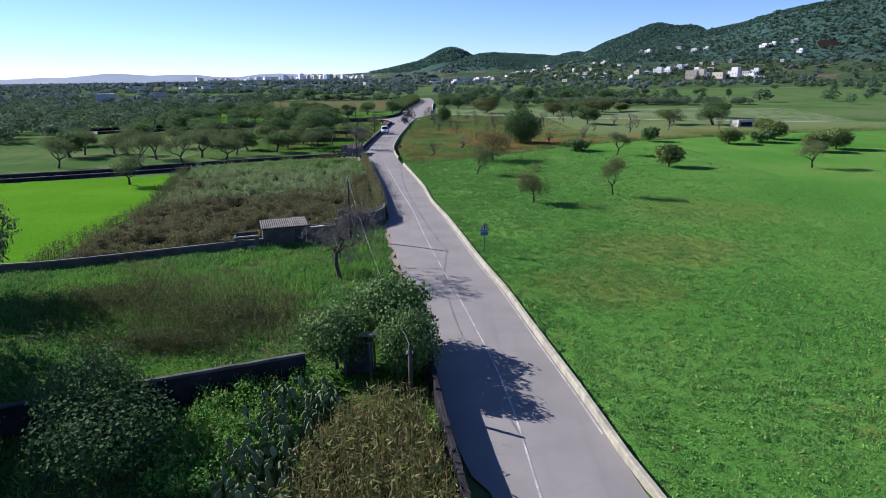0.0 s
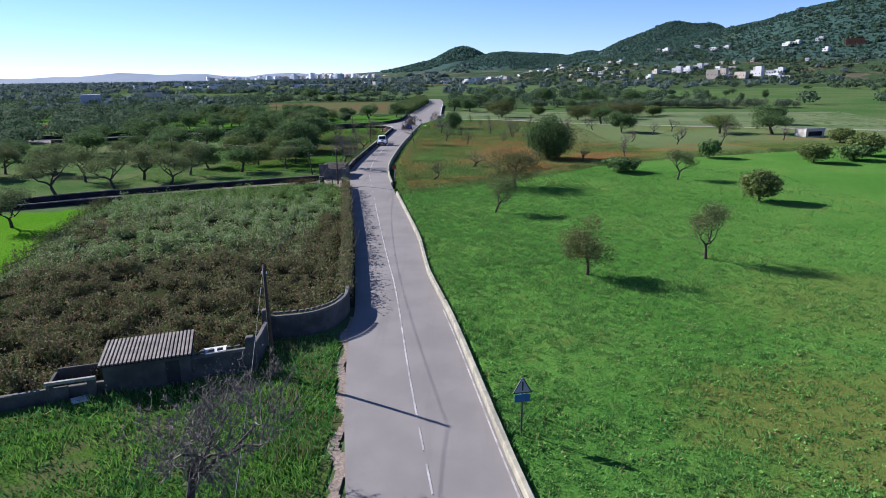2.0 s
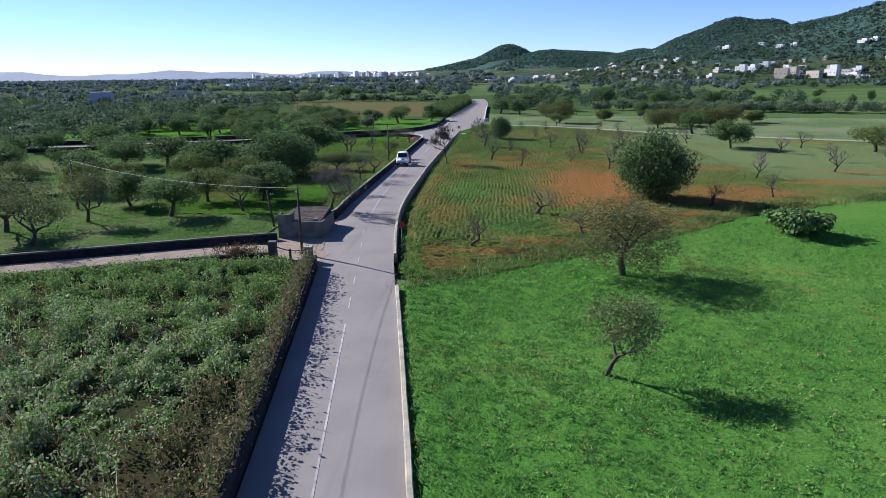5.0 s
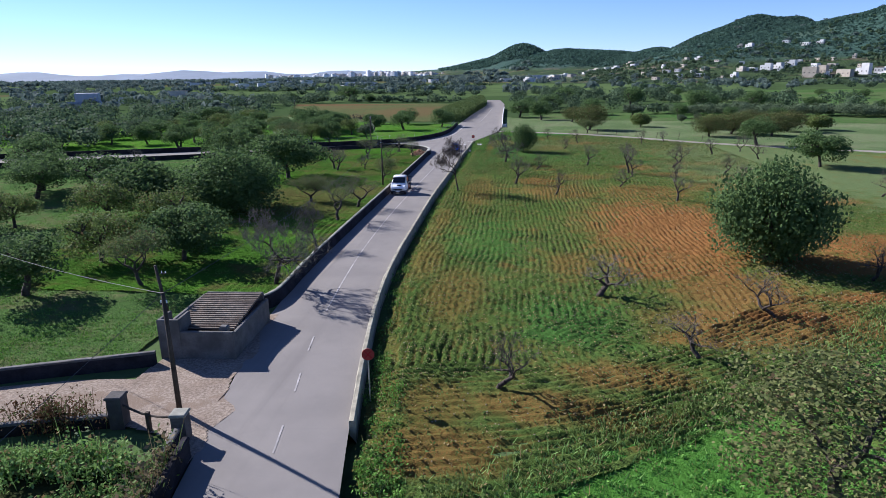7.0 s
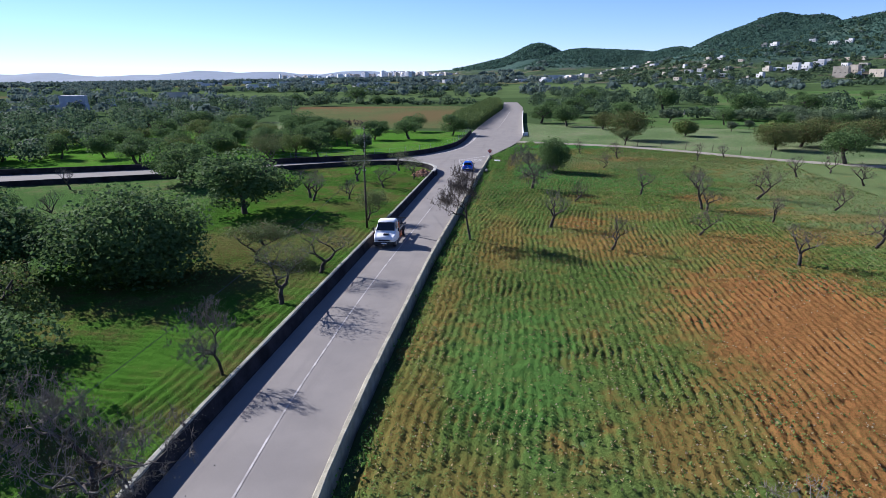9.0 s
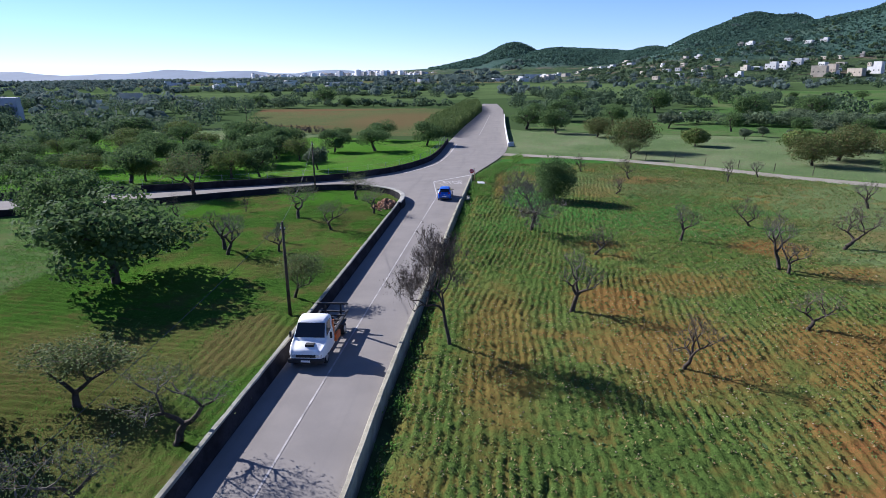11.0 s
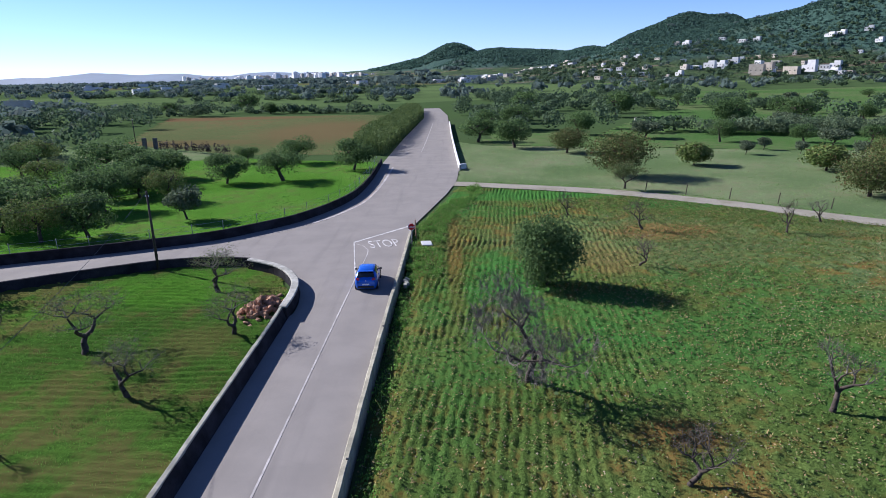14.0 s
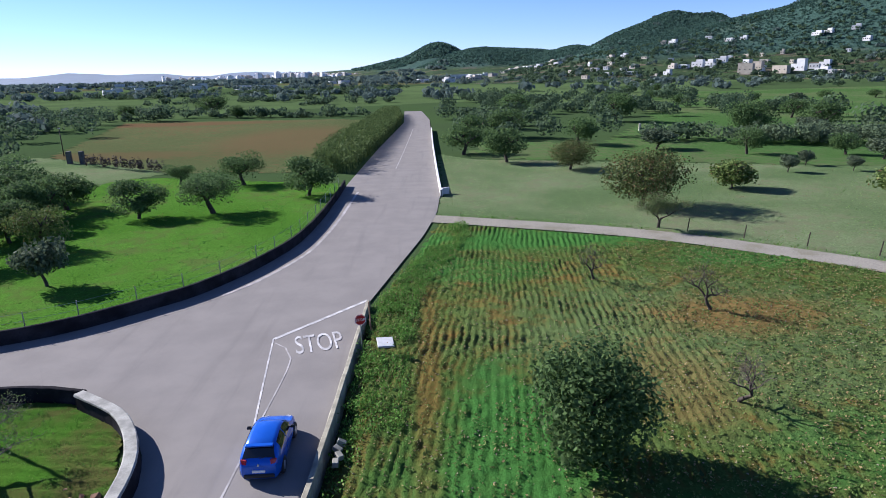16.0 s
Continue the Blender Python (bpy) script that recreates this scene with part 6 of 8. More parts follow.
stuff("track_grass", tufts(x, y, GZ + 0 * x, rg.uniform(0.08, 0.26, len(x)), rg.uniform(0.05, 0.14, len(x)), rg, 0.6), "vergeleaf", "ragged grass along the pale track", "grass")


bx, by = rg.normal(-23.6, 0.9, 160), rg.normal(112.6, 0.45, 160)
stuff("dead_shrub", weed_plants(bx, by, 0.6, 1.6, rg, 16, 0.08), "rust", "leafless reddish brown shrub beside the gate pillar", "shrub")


def reed_bed(name, poly, n, hmin, hmax, material, label, r, leaf=0.20, stem=0.10):
    x, y = scatter(poly, n, r)
    n = len(x)
    h = r.uniform(hmin, hmax, n)
    q = [tufts(x, y, GZ + 0 * x, h, np.full(n, stem), r, 0.12, 0.2)]
    for f in (0.45, 0.65, 0.85):
        c = np.stack([x + r.normal(0, 0.25, n), y + r.normal(0, 0.25, n), GZ + h * f], -1)
        q.append(leaf_quads(c, leaf, r, 5.0, 0.2))
    return stuff(name, np.concatenate(q), material, label, "reeds")


reed_bed("reed_bed", [(-21.5, 296), (-19.9, 330), (-17.6, 404), (-21, 450), (-27, 450), (-27.5, 400), (-30, 330), (-28.5, 300)], 9000, 2.6, 4.4, "reed", "tall green reeds along the far road", rg)
reed_bed("dry_cane_clump", [(0.0, 8), (-1.6, 16.2), (-4.5, 16.8), (-6.4, 12), (-6.8, 4), (0.5, 4)], 5200, 1.0, 2.5, "cane", "clump of dry canes and stalks beside the road", rg, 0.075, 0.035)
x, y = scatter([(-13, 11), (-13, 19), (-8, 21.5), (-6.2, 18), (-8, 10)], 900, rg)
stuff("garden_shrubbery", np.concatenate([weed_plants(x, y, 0.4, 1.4, rg, 22, 0.10)]), "vergeleaf", "leafy green shrubbery in the garden", "plants")


def cactus_pads(x, y, r):
    """Prickly pear: flat upright oval pads in stacks."""
    b = Parts()
    ring = 8
    for cx, cy in zip(x, y):
        z = GZ
        for lev in range(r.integers(3, 7)):
            m = Matrix.Translation((cx, cy, z + 0.17)) @ Euler((r.normal(0, 0.35), r.normal(0, 0.35), r.uniform(0, 3.1))).to_matrix().to_4x4()
            vs = [(0.13 * math.cos(6.28 * i / ring), s * 0.025, 0.22 * math.sin(6.28 * i / ring)) for s in (-1, 1) for i in range(ring)]
            fs = [tuple(range(ring)), tuple(range(2 * ring - 1, ring - 1, -1))] + [((i + 1) % ring, i, i + ring, (i + 1) % ring + ring) for i in range(ring)]
            b.add(vs, fs, m)
            cx, cy, z = cx + r.normal(0, 0.13), cy + r.normal(0, 0.13), z + 0.30
    return b


x, y = scatter([(-9.5, 10), (-9.0, 17.5), (-6.0, 18.5), (-5.2, 12), (-6.5, 8)], 300, rg)
tagged(new("prickly_pear_thicket", cactus_pads(x, y, rg).mesh("prickly_pear_thicket", "cactus")), "thicket of grey-green prickly pear pads", "cactus", kind="stuff")


# ---- lie of the land and far woods ----
# centre x, y, height, half-width across, half-depth, turn
HILLS = [(33, 3471, 159, 138, 300, -0.01), (-57, 3571, 98, 242, 350, 0.01), (-423, 3646, 43, 259, 350, 0.12), (187, 2663, 101, 166, 250, -0.08), (348, 2595, 88, 202, 260, -0.15),
         (486, 2315, 86, 112, 240, -0.23), (459, 2423, 73, 81, 240, -0.2), (569, 1717, 135, 85, 190, -0.36), (487, 1692, 106, 118, 190, -0.31), (636, 1657, 123, 75, 190, -0.41),
         (646, 1431, 105, 179, 150, -0.48), (740, 1331, 124, 139, 165, -0.57), (914, 1157, 156, 334, 170, -0.75)]


def hill_z(x, y):
    """Height of the hills and of the terraced slope that leads up to them."""
    z = np.zeros(np.shape(x))
    for cx, cy, h, sx, sy, a in HILLS:
        c, s = math.cos(a), math.sin(a)
        u, v = ((x - cx) * c + (y - cy) * s) / sx, (-(x - cx) * s + (y - cy) * c) / sy
        z = z + (h * np.exp(-0.5 * (u * u + v * v))) ** 5
    away, side = np.hypot(x + 8, y - 171), np.arctan2(x + 8, np.maximum(y - 171, 1.0))
    up = np.clip(side / 0.38, 0, 1)
    slope = np.clip((away - 830) * 0.14, 0, 58) * up * up * (3 - 2 * up)
    z = (z + slope ** 5) ** 0.2
    return z + np.where(z > 30, 1.4 * wave(x, y, 0.018) + 1.2 * wave(x, y, 0.05, 1.0), 0)


def wood_mass(name, pts, heights, radii, label, r, per=36, size=0.5, material="woods"):
    n = len(pts)
    u = r.normal(size=(n, per, 3))
    u /= np.linalg.norm(u, axis=2, keepdims=True)
    u *= r.uniform(0.55, 1.0, (n, per, 1))
    c = u * np.stack([radii, radii, heights * 0.45], -1)[:, None] + np.stack([pts[:, 0], pts[:, 1], pts[:, 2] + heights * 0.55], -1)[:, None]
    out = u / np.linalg.norm(u, axis=2, keepdims=True) + r.normal(size=(n, per, 3)) * 0.38
    d = np.cross(out, r.normal(size=(n, per, 3)))
    d /= np.linalg.norm(d, axis=2, keepdims=True) + 1e-6
    e = np.cross(d, out)
    e /= np.linalg.norm(e, axis=2, keepdims=True) + 1e-6
    s = (radii[:, None, None] * size) * r.uniform(0.7, 1.3, (n, per, 1))
    q = np.stack([c - d * s, c + e * s, c + d * s, c - e * s], 2).reshape(-1, 4, 3)
    return stuff(name, q, material, label, "trees")


def sow(n, x0, x1, y0, y1, r, keep):
    x, y = r.uniform(x0, x1, n), r.uniform(y0, y1, n)
    k = keep(x, y)
    x, y = x[k], y[k]
    return np.stack([x, y, np.maximum(hill_z(x, y) - 1.2, GZ)], -1)


rw = np.random.default_rng(77)
p = sow(420, -260, -55, 150, 330, rw, lambda x, y: (wave(x, y, 0.03, 0.2) > -0.55) & ~inside(BROWN, x, y) & ~((x > -100) & (y < 300)))
p = p[:270]
wood_mass("orchard_trees_far", p, rw.uniform(4, 7, len(p)), rw.uniform(2.8, 5, len(p)), "mass of dark orchard trees on the plain", rw, 250, 0.085)
p = sow(110, -290, -97, 288, 450, rw, lambda x, y: ~inside(BROWN, x, y) & (wave(x, y, 0.04, 0.3) > -0.6))
wood_mass("dark_trees_west", p, rw.uniform(5, 8, len(p)), rw.uniform(3.5, 6, len(p)), "dark evergreen trees at the edge of the fallow field", rw, 260, 0.085)
p = sow(1500, -1100, -30, 330, 1500, rw, lambda x, y: (wave(x, y, 0.014, 1.0) + 0.4 * wave(x, y, 0.05) > 0.05) & ~inside(BROWN, x, y) & (x < -0.05 * y))
wood_mass("plain_trees_west", p, rw.uniform(4, 8, len(p)), rw.uniform(3, 7, len(p)), "hedgerows and tree clumps across the plain", rw, 44, 0.25, "hazewoods")
p = sow(130, 20, 420, 200, 640, rw, lambda x, y: (x > 0.24 * y - 20) & (np.hypot((x - 215) / 85, (y - 520) / 130) > 1) & ~inside(PALE, x, y) & ~inside(PLOUGH, x, y) & ~inside(MEADOW, x, y) & (wave(x, y, 0.03, 2.0) + 0.5 * wave(x, y, 0.1) > -0.1))
wood_mass("grove_trees_east", p, rw.uniform(4, 8, len(p)), rw.uniform(2.8, 5.5, len(p)), "groves of carob and olive trees on the slope", rw, 240, 0.095)
p = sow(120, -4, 130, 330, 560, rw, lambda x, y: wave(x, y, 0.05, 0.5) > -0.2)
wood_mass("grove_trees_north", p, rw.uniform(4, 8, len(p)), rw.uniform(3, 5.5, len(p)), "dark trees beside the far road", rw, 240, 0.095)
p = sow(420, 60, 620, 450, 900, rw, lambda x, y: (x > 0.14 * y - 10) & (np.hypot((x - 215) / 85, (y - 520) / 130) > 1) & (patchy(x, y, 60.0, 9) > 0.50))
wood_mass("slope_trees", p, rw.uniform(3.5, 7, len(p)), rw.uniform(2.5, 5, len(p)), "scattered trees on the terraced slope", rw, 70, 0.2)
p = sow(1250, -250, 1300, 560, 1700, rw, lambda x, y: (wave(x, y, 0.013, 3.0) + 0.5 * wave(x, y, 0.06) > 0.0) & (x > -0.1 * y))
wood_mass("plain_trees_east", p, rw.uniform(4, 8, len(p)), rw.uniform(3, 7.5, len(p)), "tree clumps below the wooded hills", rw, 44, 0.25, "hazewoods")
ang, far = rw.uniform(0.12, 0.72, 1500), rw.uniform(835, 1330, 1500)
x, y = -8 + far * np.sin(ang), 171 + far * np.cos(ang)
k = patchy(x, y, 34.0, 71) > 0.38
p = np.stack([x, y, hill_z(x, y) - 1.0], -1)[k]
wood_mass("terrace_trees", p, rw.uniform(3.5, 6.5, len(p)), rw.uniform(2.2, 4.6, len(p)), "dark trees between the houses on the terraced hillside", rw, 30, 0.32)
hx, hy = [], []
for i in range(26):
    cx, cy, ln = rw.uniform(-330, -20), rw.uniform(450, 980), rw.uniform(30, 110)
    t = rw.uniform(-0.5, 0.5, int(ln / 2.6))
    hx.append(cx + t * ln + rw.normal(0, 1.5, len(t)))
    hy.append(cy + t * ln * rw.uniform(-0.25, 0.25) + rw.normal(0, 2, len(t)))
hx, hy = np.concatenate(hx), np.concatenate(hy)
k = (hx < -32) & ~inside(BROWN, hx, hy)
p = np.stack([hx[k], hy[k], np.full(k.sum(), GZ)], -1)
wood_mass("field_hedges_far", p, rw.uniform(1.5, 5.5, len(p)), rw.uniform(1.6, 4, len(p)), "hedges between the far green fields", rw, 60, 0.17)
p = sow(2200, -2600, 200, 1400, 3000, rw, lambda x, y: (wave(x, y, 0.006, 1.0) > -0.2) & (x < 0.02 * y))
wood_mass("plain_trees_far", p, rw.uniform(6, 10, len(p)), rw.uniform(6, 16, len(p)), "far dark belts of trees on the plain", rw, 16, 0.5, "hazewoods")
x = np.concatenate([np.linspace(60, 150, 60), np.linspace(55, 120, 60)]) + rw.normal(0, 1.5, 120)
p = np.stack([x, np.concatenate([np.linspace(322, 300, 60), np.linspace(328, 312, 60)]) + rw.normal(0, 2, 120), np.full(120, GZ)], -1)
wood_mass("olive_row_far", p, rw.uniform(3, 5, 120), rw.uniform(2, 3.2, 120), "grey-green row of olives on the slope", rw, 240, 0.085, "tamarisk")
x = np.linspace(-76, -55, 34) + rw.normal(0, 0.3, 34)
p = np.stack([x, np.interp(x, [-76, -55], [316, 302]) + rw.normal(0, 0.6, 34), np.full(34, GZ)], -1)
wood_mass("vine_row", p, rw.uniform(1.8, 3.0, 34), rw.uniform(0.35, 0.55, 34), "row of upright dark cactus plants at the field edge", rw, 30, 0.35, "deadleaf")


# ---- hills, town and houses ----
gx, gy = np.meshgrid(np.arange(-620, 2700, 24.0), np.arange(440, 4300, 27.0))
gz = hill_z(gx, gy) - 1.2
ids = np.arange(gx.size).reshape(gx.shape)
hill_faces = np.stack([ids[:-1, :-1], ids[:-1, 1:], ids[1:, 1:], ids[1:, :-1]], -1).reshape(-1, 4)
structure("hill_range", mesh_of("hill_range", np.stack([gx.ravel(), gy.ravel(), gz.ravel()], -1).tolist(), hill_faces.tolist(), "hill", True), "wooded hills rising behind the plain", "hill")
rh = np.random.default_rng(5)
turn = rh.uniform(-0.12, 0.80, 60000)
layer = rh.integers(0, 2, 60000)
near, far = np.where(turn < 0.22, 2000.0, 1060.0), np.where(turn < 0.10, 2960.0, np.where(turn < 0.26, 1980.0, 1300.0))
away = np.where(layer == 0, near + rh.uniform(0, 680, 60000), far + rh.uniform(0, 560, 60000))
x, y = -8 + away * np.sin(turn), 171 + away * np.cos(turn)
z = hill_z(x, y)
k = (z > 34) & (rh.uniform(0, 1, len(x)) < np.clip((z - 24) / 34, 0.08, 1))
p = np.stack([x, y, z - 1.8], -1)[k][:34000]
wood_mass("hill_forest", p, rh.uniform(2.6, 4.4, len(p)) * np.clip(p[:, 1] / 1700, 0.8, 1.9), rh.uniform(2.0, 3.6, len(p)) * np.clip(p[:, 1] / 1700, 0.8, 1.9), "dense dark pine forest covering the hills", rh, 4, 0.75, "pine")
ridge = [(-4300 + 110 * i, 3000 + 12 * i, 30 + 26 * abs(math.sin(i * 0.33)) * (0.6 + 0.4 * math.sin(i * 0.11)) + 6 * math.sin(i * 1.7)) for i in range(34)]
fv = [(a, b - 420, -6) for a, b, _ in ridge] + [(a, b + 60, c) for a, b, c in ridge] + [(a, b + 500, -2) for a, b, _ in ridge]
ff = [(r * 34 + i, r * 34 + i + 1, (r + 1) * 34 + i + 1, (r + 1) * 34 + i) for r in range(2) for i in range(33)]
structure("far_hills", mesh_of("far_hills", fv, ff, "hazehill", True), "low hills on the far horizon with haze blue in their colour", "hill")


def house(x, y, w, d, h, rot, material, label, group, windows=3, upper=0.0):
    z = float(hill_z(np.array(x, float), np.array(y, float))) - 0.8
    ob = thing("house", label, "house", group)
    ob.matrix_basis = pose(x, y, max(z, GZ), 0, 0, rot)
    body = Parts().box(-w / 2, w / 2, -d / 2, d / 2, -1, h, b=0.15)
    if upper:
        body.box(-w * 0.1, w / 2 - 0.3, -d / 2 + 0.5, d / 2 - 0.3, h - 0.2, h + upper, b=0.15)
    part("wall", body.mesh("wall", material), ob)
    part("parapet", Parts().box(-w / 2 - 0.1, w / 2 + 0.1, -d / 2 - 0.1, -d / 2 + 0.2, h - 0.1, h + 0.35).mesh("parapet", material), ob)
    for i in range(windows):
        cx = -w / 2 + w * (i + 0.5) / windows
        part("window", Parts().box(cx - 0.6, cx + 0.6, -d / 2 - 0.06, -d / 2 + 0.1, h * 0.35, h * 0.35 + 1.4).mesh("window", "shade"), ob, "dark window opening")
    return ob


HG = "white houses below the hills"
for i, (x, y, w, h, up, mat) in enumerate([(374, 962, 17, 12.0, 0, "tanwall"), (392, 968, 10, 12, 0, "tanwall"), (409, 947, 18, 8.0, 0, "tanwall"), (351, 1047, 15, 6.0, 3.0, "white"), (368, 1050, 13, 5.0, 3.0, "white"),
                                           (391, 1066, 14, 5.5, 3.0, "white"), (332, 1047, 13, 4.0, 0, "white"), (411, 1034, 9, 5.5, 0, "white"), (429, 1025, 11, 5.0, 0, "cream"), (434, 954, 16, 7.0, 6.0, "white"),
                                           (454, 956, 11, 5.0, 0, "white"), (468, 958, 12, 5.5, 3.0, "white"), (446, 926, 15, 4.0, 2.0, "white")]):
    house(x, y, w, 8.0, h, -44 - 4 * ((i * 7) % 5), mat, "flat-roofed %s house with dark windows" % {"white": "whitewashed", "cream": "cream", "tanwall": "unpainted tan block"}[mat], HG, 3 if w < 25 else 5, up)
rs = random.Random(4)
for x, y, w in [(576, 1161, 27), (590, 1156, 22), (617, 1136, 21), (602, 1086, 18), (411, 1348, 17), (420, 1325, 26), (481, 1321, 20), (490, 1263, 27), (510, 1253, 20), (298, 1279, 21), (305, 1226, 20), (229, 1039, 17), (258, 1031, 21)]:
    house(x, y, w * 0.55, 7.0, rs.uniform(3.0, 4.8), rs.uniform(-65, -35), rs.choice(("white", "white", "cream")), "pale flat-roofed villa on the hillside", "villas on the slope", 4, rs.choice((0, 2.8)))
for i in range(34):
    a, r = rs.uniform(0.2, 0.6), rs.uniform(850, 1060)
    house(-8 + r * math.sin(a), 171 + r * math.cos(a), rs.uniform(5, 11), rs.uniform(5, 8), rs.uniform(2.6, 3.8), rs.uniform(-65, -35), rs.choice(("white", "cream", "tanwall")), "small pale flat-roofed house on the terraced hillside", "villas on the slope", 2, rs.choice((0, 0, 2.8)))
for i in range(30):
    y = rs.uniform(1250, 1900)
    house(y * rs.uniform(-0.03, 0.17), y, rs.uniform(9, 20), rs.uniform(8, 12), rs.uniform(4, 6), rs.uniform(10, 45), rs.choice(("white", "white", "cream")), "small white farmhouse on the plain", "farmhouses on the plain", 2, rs.choice((0, 3)))
house(80, 1869, 95, 14, 8, -4, "white", "long low white greenhouse hall", "farmhouses on the plain", 0)
house(-208, 369, 17, 9, 5.0, 28, "lilac", "pale lilac-grey two-storey farmhouse among dark trees", "farmhouses on the plain", 3, 4.0)
house(-248, 473, 24, 9, 4.0, 22, "white", "low white farm shed among trees", "farmhouses on the plain", 2)
house(-232, 500, 12, 9, 7.0, 22, "cream", "small cream farmhouse far behind the brown field", "farmhouses on the plain", 2)
cistern = house(88, 177.5, 5.2, 3.8, 1.9, 12, "cream", "small beige water cistern with a dark hatch", "farmhouses on the plain", 0)
part("cover", Parts().box(-2.3, 2.3, -1.6, 1.6, 1.9, 1.99, b=0.03).mesh("cover", "cap"), cistern, "flat stone cover")
part("hatch", Parts().box(-1.9, 1.9, -1.98, -1.88, 0.35, 1.45).mesh("hatch", "shadedark"), cistern, "dark front hatch")
house(640, 1075, 26, 10, 8.5, -30, "terracotta", "terracotta red house on the slope", "villas on the slope", 3)
house(10.5, 392, 4.0, 3.0, 2.6, 5, "cream", "tiny ruined stone hut behind the trees", "farmhouses on the plain", 1)
for i in range(36):
    y = rs.uniform(900, 2300)
    house(-y * rs.uniform(0.12, 0.55), y, rs.uniform(10, 26), rs.uniform(8, 12), rs.uniform(4, 7), rs.uniform(15, 50), "white", "pale farm building far out on the plain", "farmhouses on the plain", 0)
for i in range(125):
    t = rs.random() ** 0.8
    x, y = -1180 + 900 * t + rs.uniform(-25, 25), 2920 + rs.uniform(-120, 160) + 300 * t
    tall = 17 + 16 * math.exp(-((t - 0.03) / 0.06) ** 2) + 12 * math.exp(-((t - 0.55) / 0.2) ** 2)
    ob = thing("town_block", "pale apartment block in the distant town", "building", "blocks of the distant town")
    ob.matrix_basis = pose(x, y, 0, 0, 0, rs.uniform(18, 55))
    w, d, h = rs.uniform(11, 26), rs.uniform(12, 22), tall * rs.uniform(0.5, 1.15) + 8 * t
    part("wall", Parts().box(-w / 2, w / 2, -d / 2, d / 2, -1, h, b=0.4).mesh("wall", rs.choice(("townwhite", "townwhite", "cream"))), ob)
    part("roof_hut", Parts().box(-w / 5, w / 5, -d / 4, d / 4, h - 0.2, h + 2.6).mesh("roof_hut", "cream"), ob)


# ---- huts and small buildings ----
def corrugated(w, d, z0, z1, pitch, name, material, rib=0.05):
    """A sheet roof with ribs running front to back."""
    n = int(w / pitch) * 2
    vs, fs = [], []
    for i in range(n + 1):
        x = -w / 2 + w * i / n
        e = rib if i % 2 else 0.0
        vs += [(x, -d / 2, z0 + e), (x, d / 2, z1 + e), (x, -d / 2, z0 + e - 0.03), (x, d / 2, z1 + e - 0.03)]
    for i in range(n):
        a, b = i * 4, i * 4 + 4
        fs += [(a, b, b + 1, a + 1), (a + 2, a + 3, b + 3, b + 2), (a, a + 2, b + 2, b)]
    return mesh_of(name, vs, fs, material)


hut = thing("farm_hut", "low dark block hut with a ribbed sheet roof", "hut")
hut.matrix_basis = pose(-16.95, 50.7, GZ, 0, 0, 19)
part("wall", Parts().box(-2.15, 2.15, -1.25, 1.25, -0.1, 1.75).mesh("wall", "render"), hut, "dark grey block walls")
# near-black sheet in place of the shaded gaps between the slats
part("roof", corrugated(4.6, 2.9, 1.78, 2.0, 0.5, "roof", "shadedark", 0.02), hut, "near-black sheet for the shade between the slats")
slat_me = Parts().box(-0.062, 0.062, -1.48, 1.48, 0, 0.09, pose(0, 0, 0, 4.3)).mesh("slat", "tin")
for i in range(23):
    part("slat", slat_me, hut).location = (-2.2 + i * 0.2, 0.0, 1.93)
part("door", Parts().box(0.9, 1.6, -1.29, -1.2, 0, 1.55).mesh("door", "shade"), hut, "dark wooden door")
lean = thing("lean_to", "roofless block pen with a pale beam beside the hut", "shed")
lean.matrix_basis = pose(-20.3, 49.2, GZ, 0, 0, 19)
for box in ((-1.2, -1.0, -0.9, 0.9, -0.1, 1.05), (-1.0, 1.1, 0.7, 0.9, -0.1, 1.25), (-1.0, -0.2, -0.9, -0.72, -0.1, 0.9), (0.7, 1.1, -0.9, -0.72, -0.1, 1.1)):
    part("wall", Parts().box(*box, b=0.04).mesh("wall", "render"), lean)
part("lintel", Parts().box(-1.25, 1.15, -0.97, -0.73, 1.1, 1.24, b=0.03).mesh("lintel", "cap"), lean, "pale beam across the opening")
part("floor_slab", Parts().box(-1.0, 1.1, -0.72, 0.7, -0.1, 0.06).mesh("floor_slab", "shadedark"), lean)
part("board", Parts().box(-0.5, 0.3, -1.45, -0.9, 0.32, 0.37, pose(0, 0, 0, 8, 4, 20)).mesh("board", "pvc"), lean, "loose white board")
slab = thing("broken_slab", "broken white board lying behind the hut", "board")
slab.matrix_basis = pose(-13.9, 52.0, 1.05, 6, -4, 12)
part("sheet", Parts().box(-0.7, 0.7, -0.3, 0.3, 0, 0.05).mesh("sheet", "pvc"), slab)
part("leg", Parts().box(-0.1, 0.1, -0.1, 0.1, -1.15, 0.0).mesh("leg", "concrete"), slab)

store = thing("roadside_store", "roofless grey block store at the track corner", "hut")
store.matrix_basis = pose(-20.45, 122.6, GZ, 0, 0, 3)
for name, box in (("wall", (-2.1, 2.1, -2.9, -2.65, -0.1, 1.75)), ("wall", (1.85, 2.1, -2.65, 2.9, -0.1, 1.6)), ("wall", (-2.1, -1.85, -2.65, 2.9, -0.1, 1.9)), ("wall", (-1.85, 1.85, 2.65, 2.9, -0.1, 2.05))):
    part(name, Parts().box(*box, b=0.05).mesh("wall", "paleblock"), store)
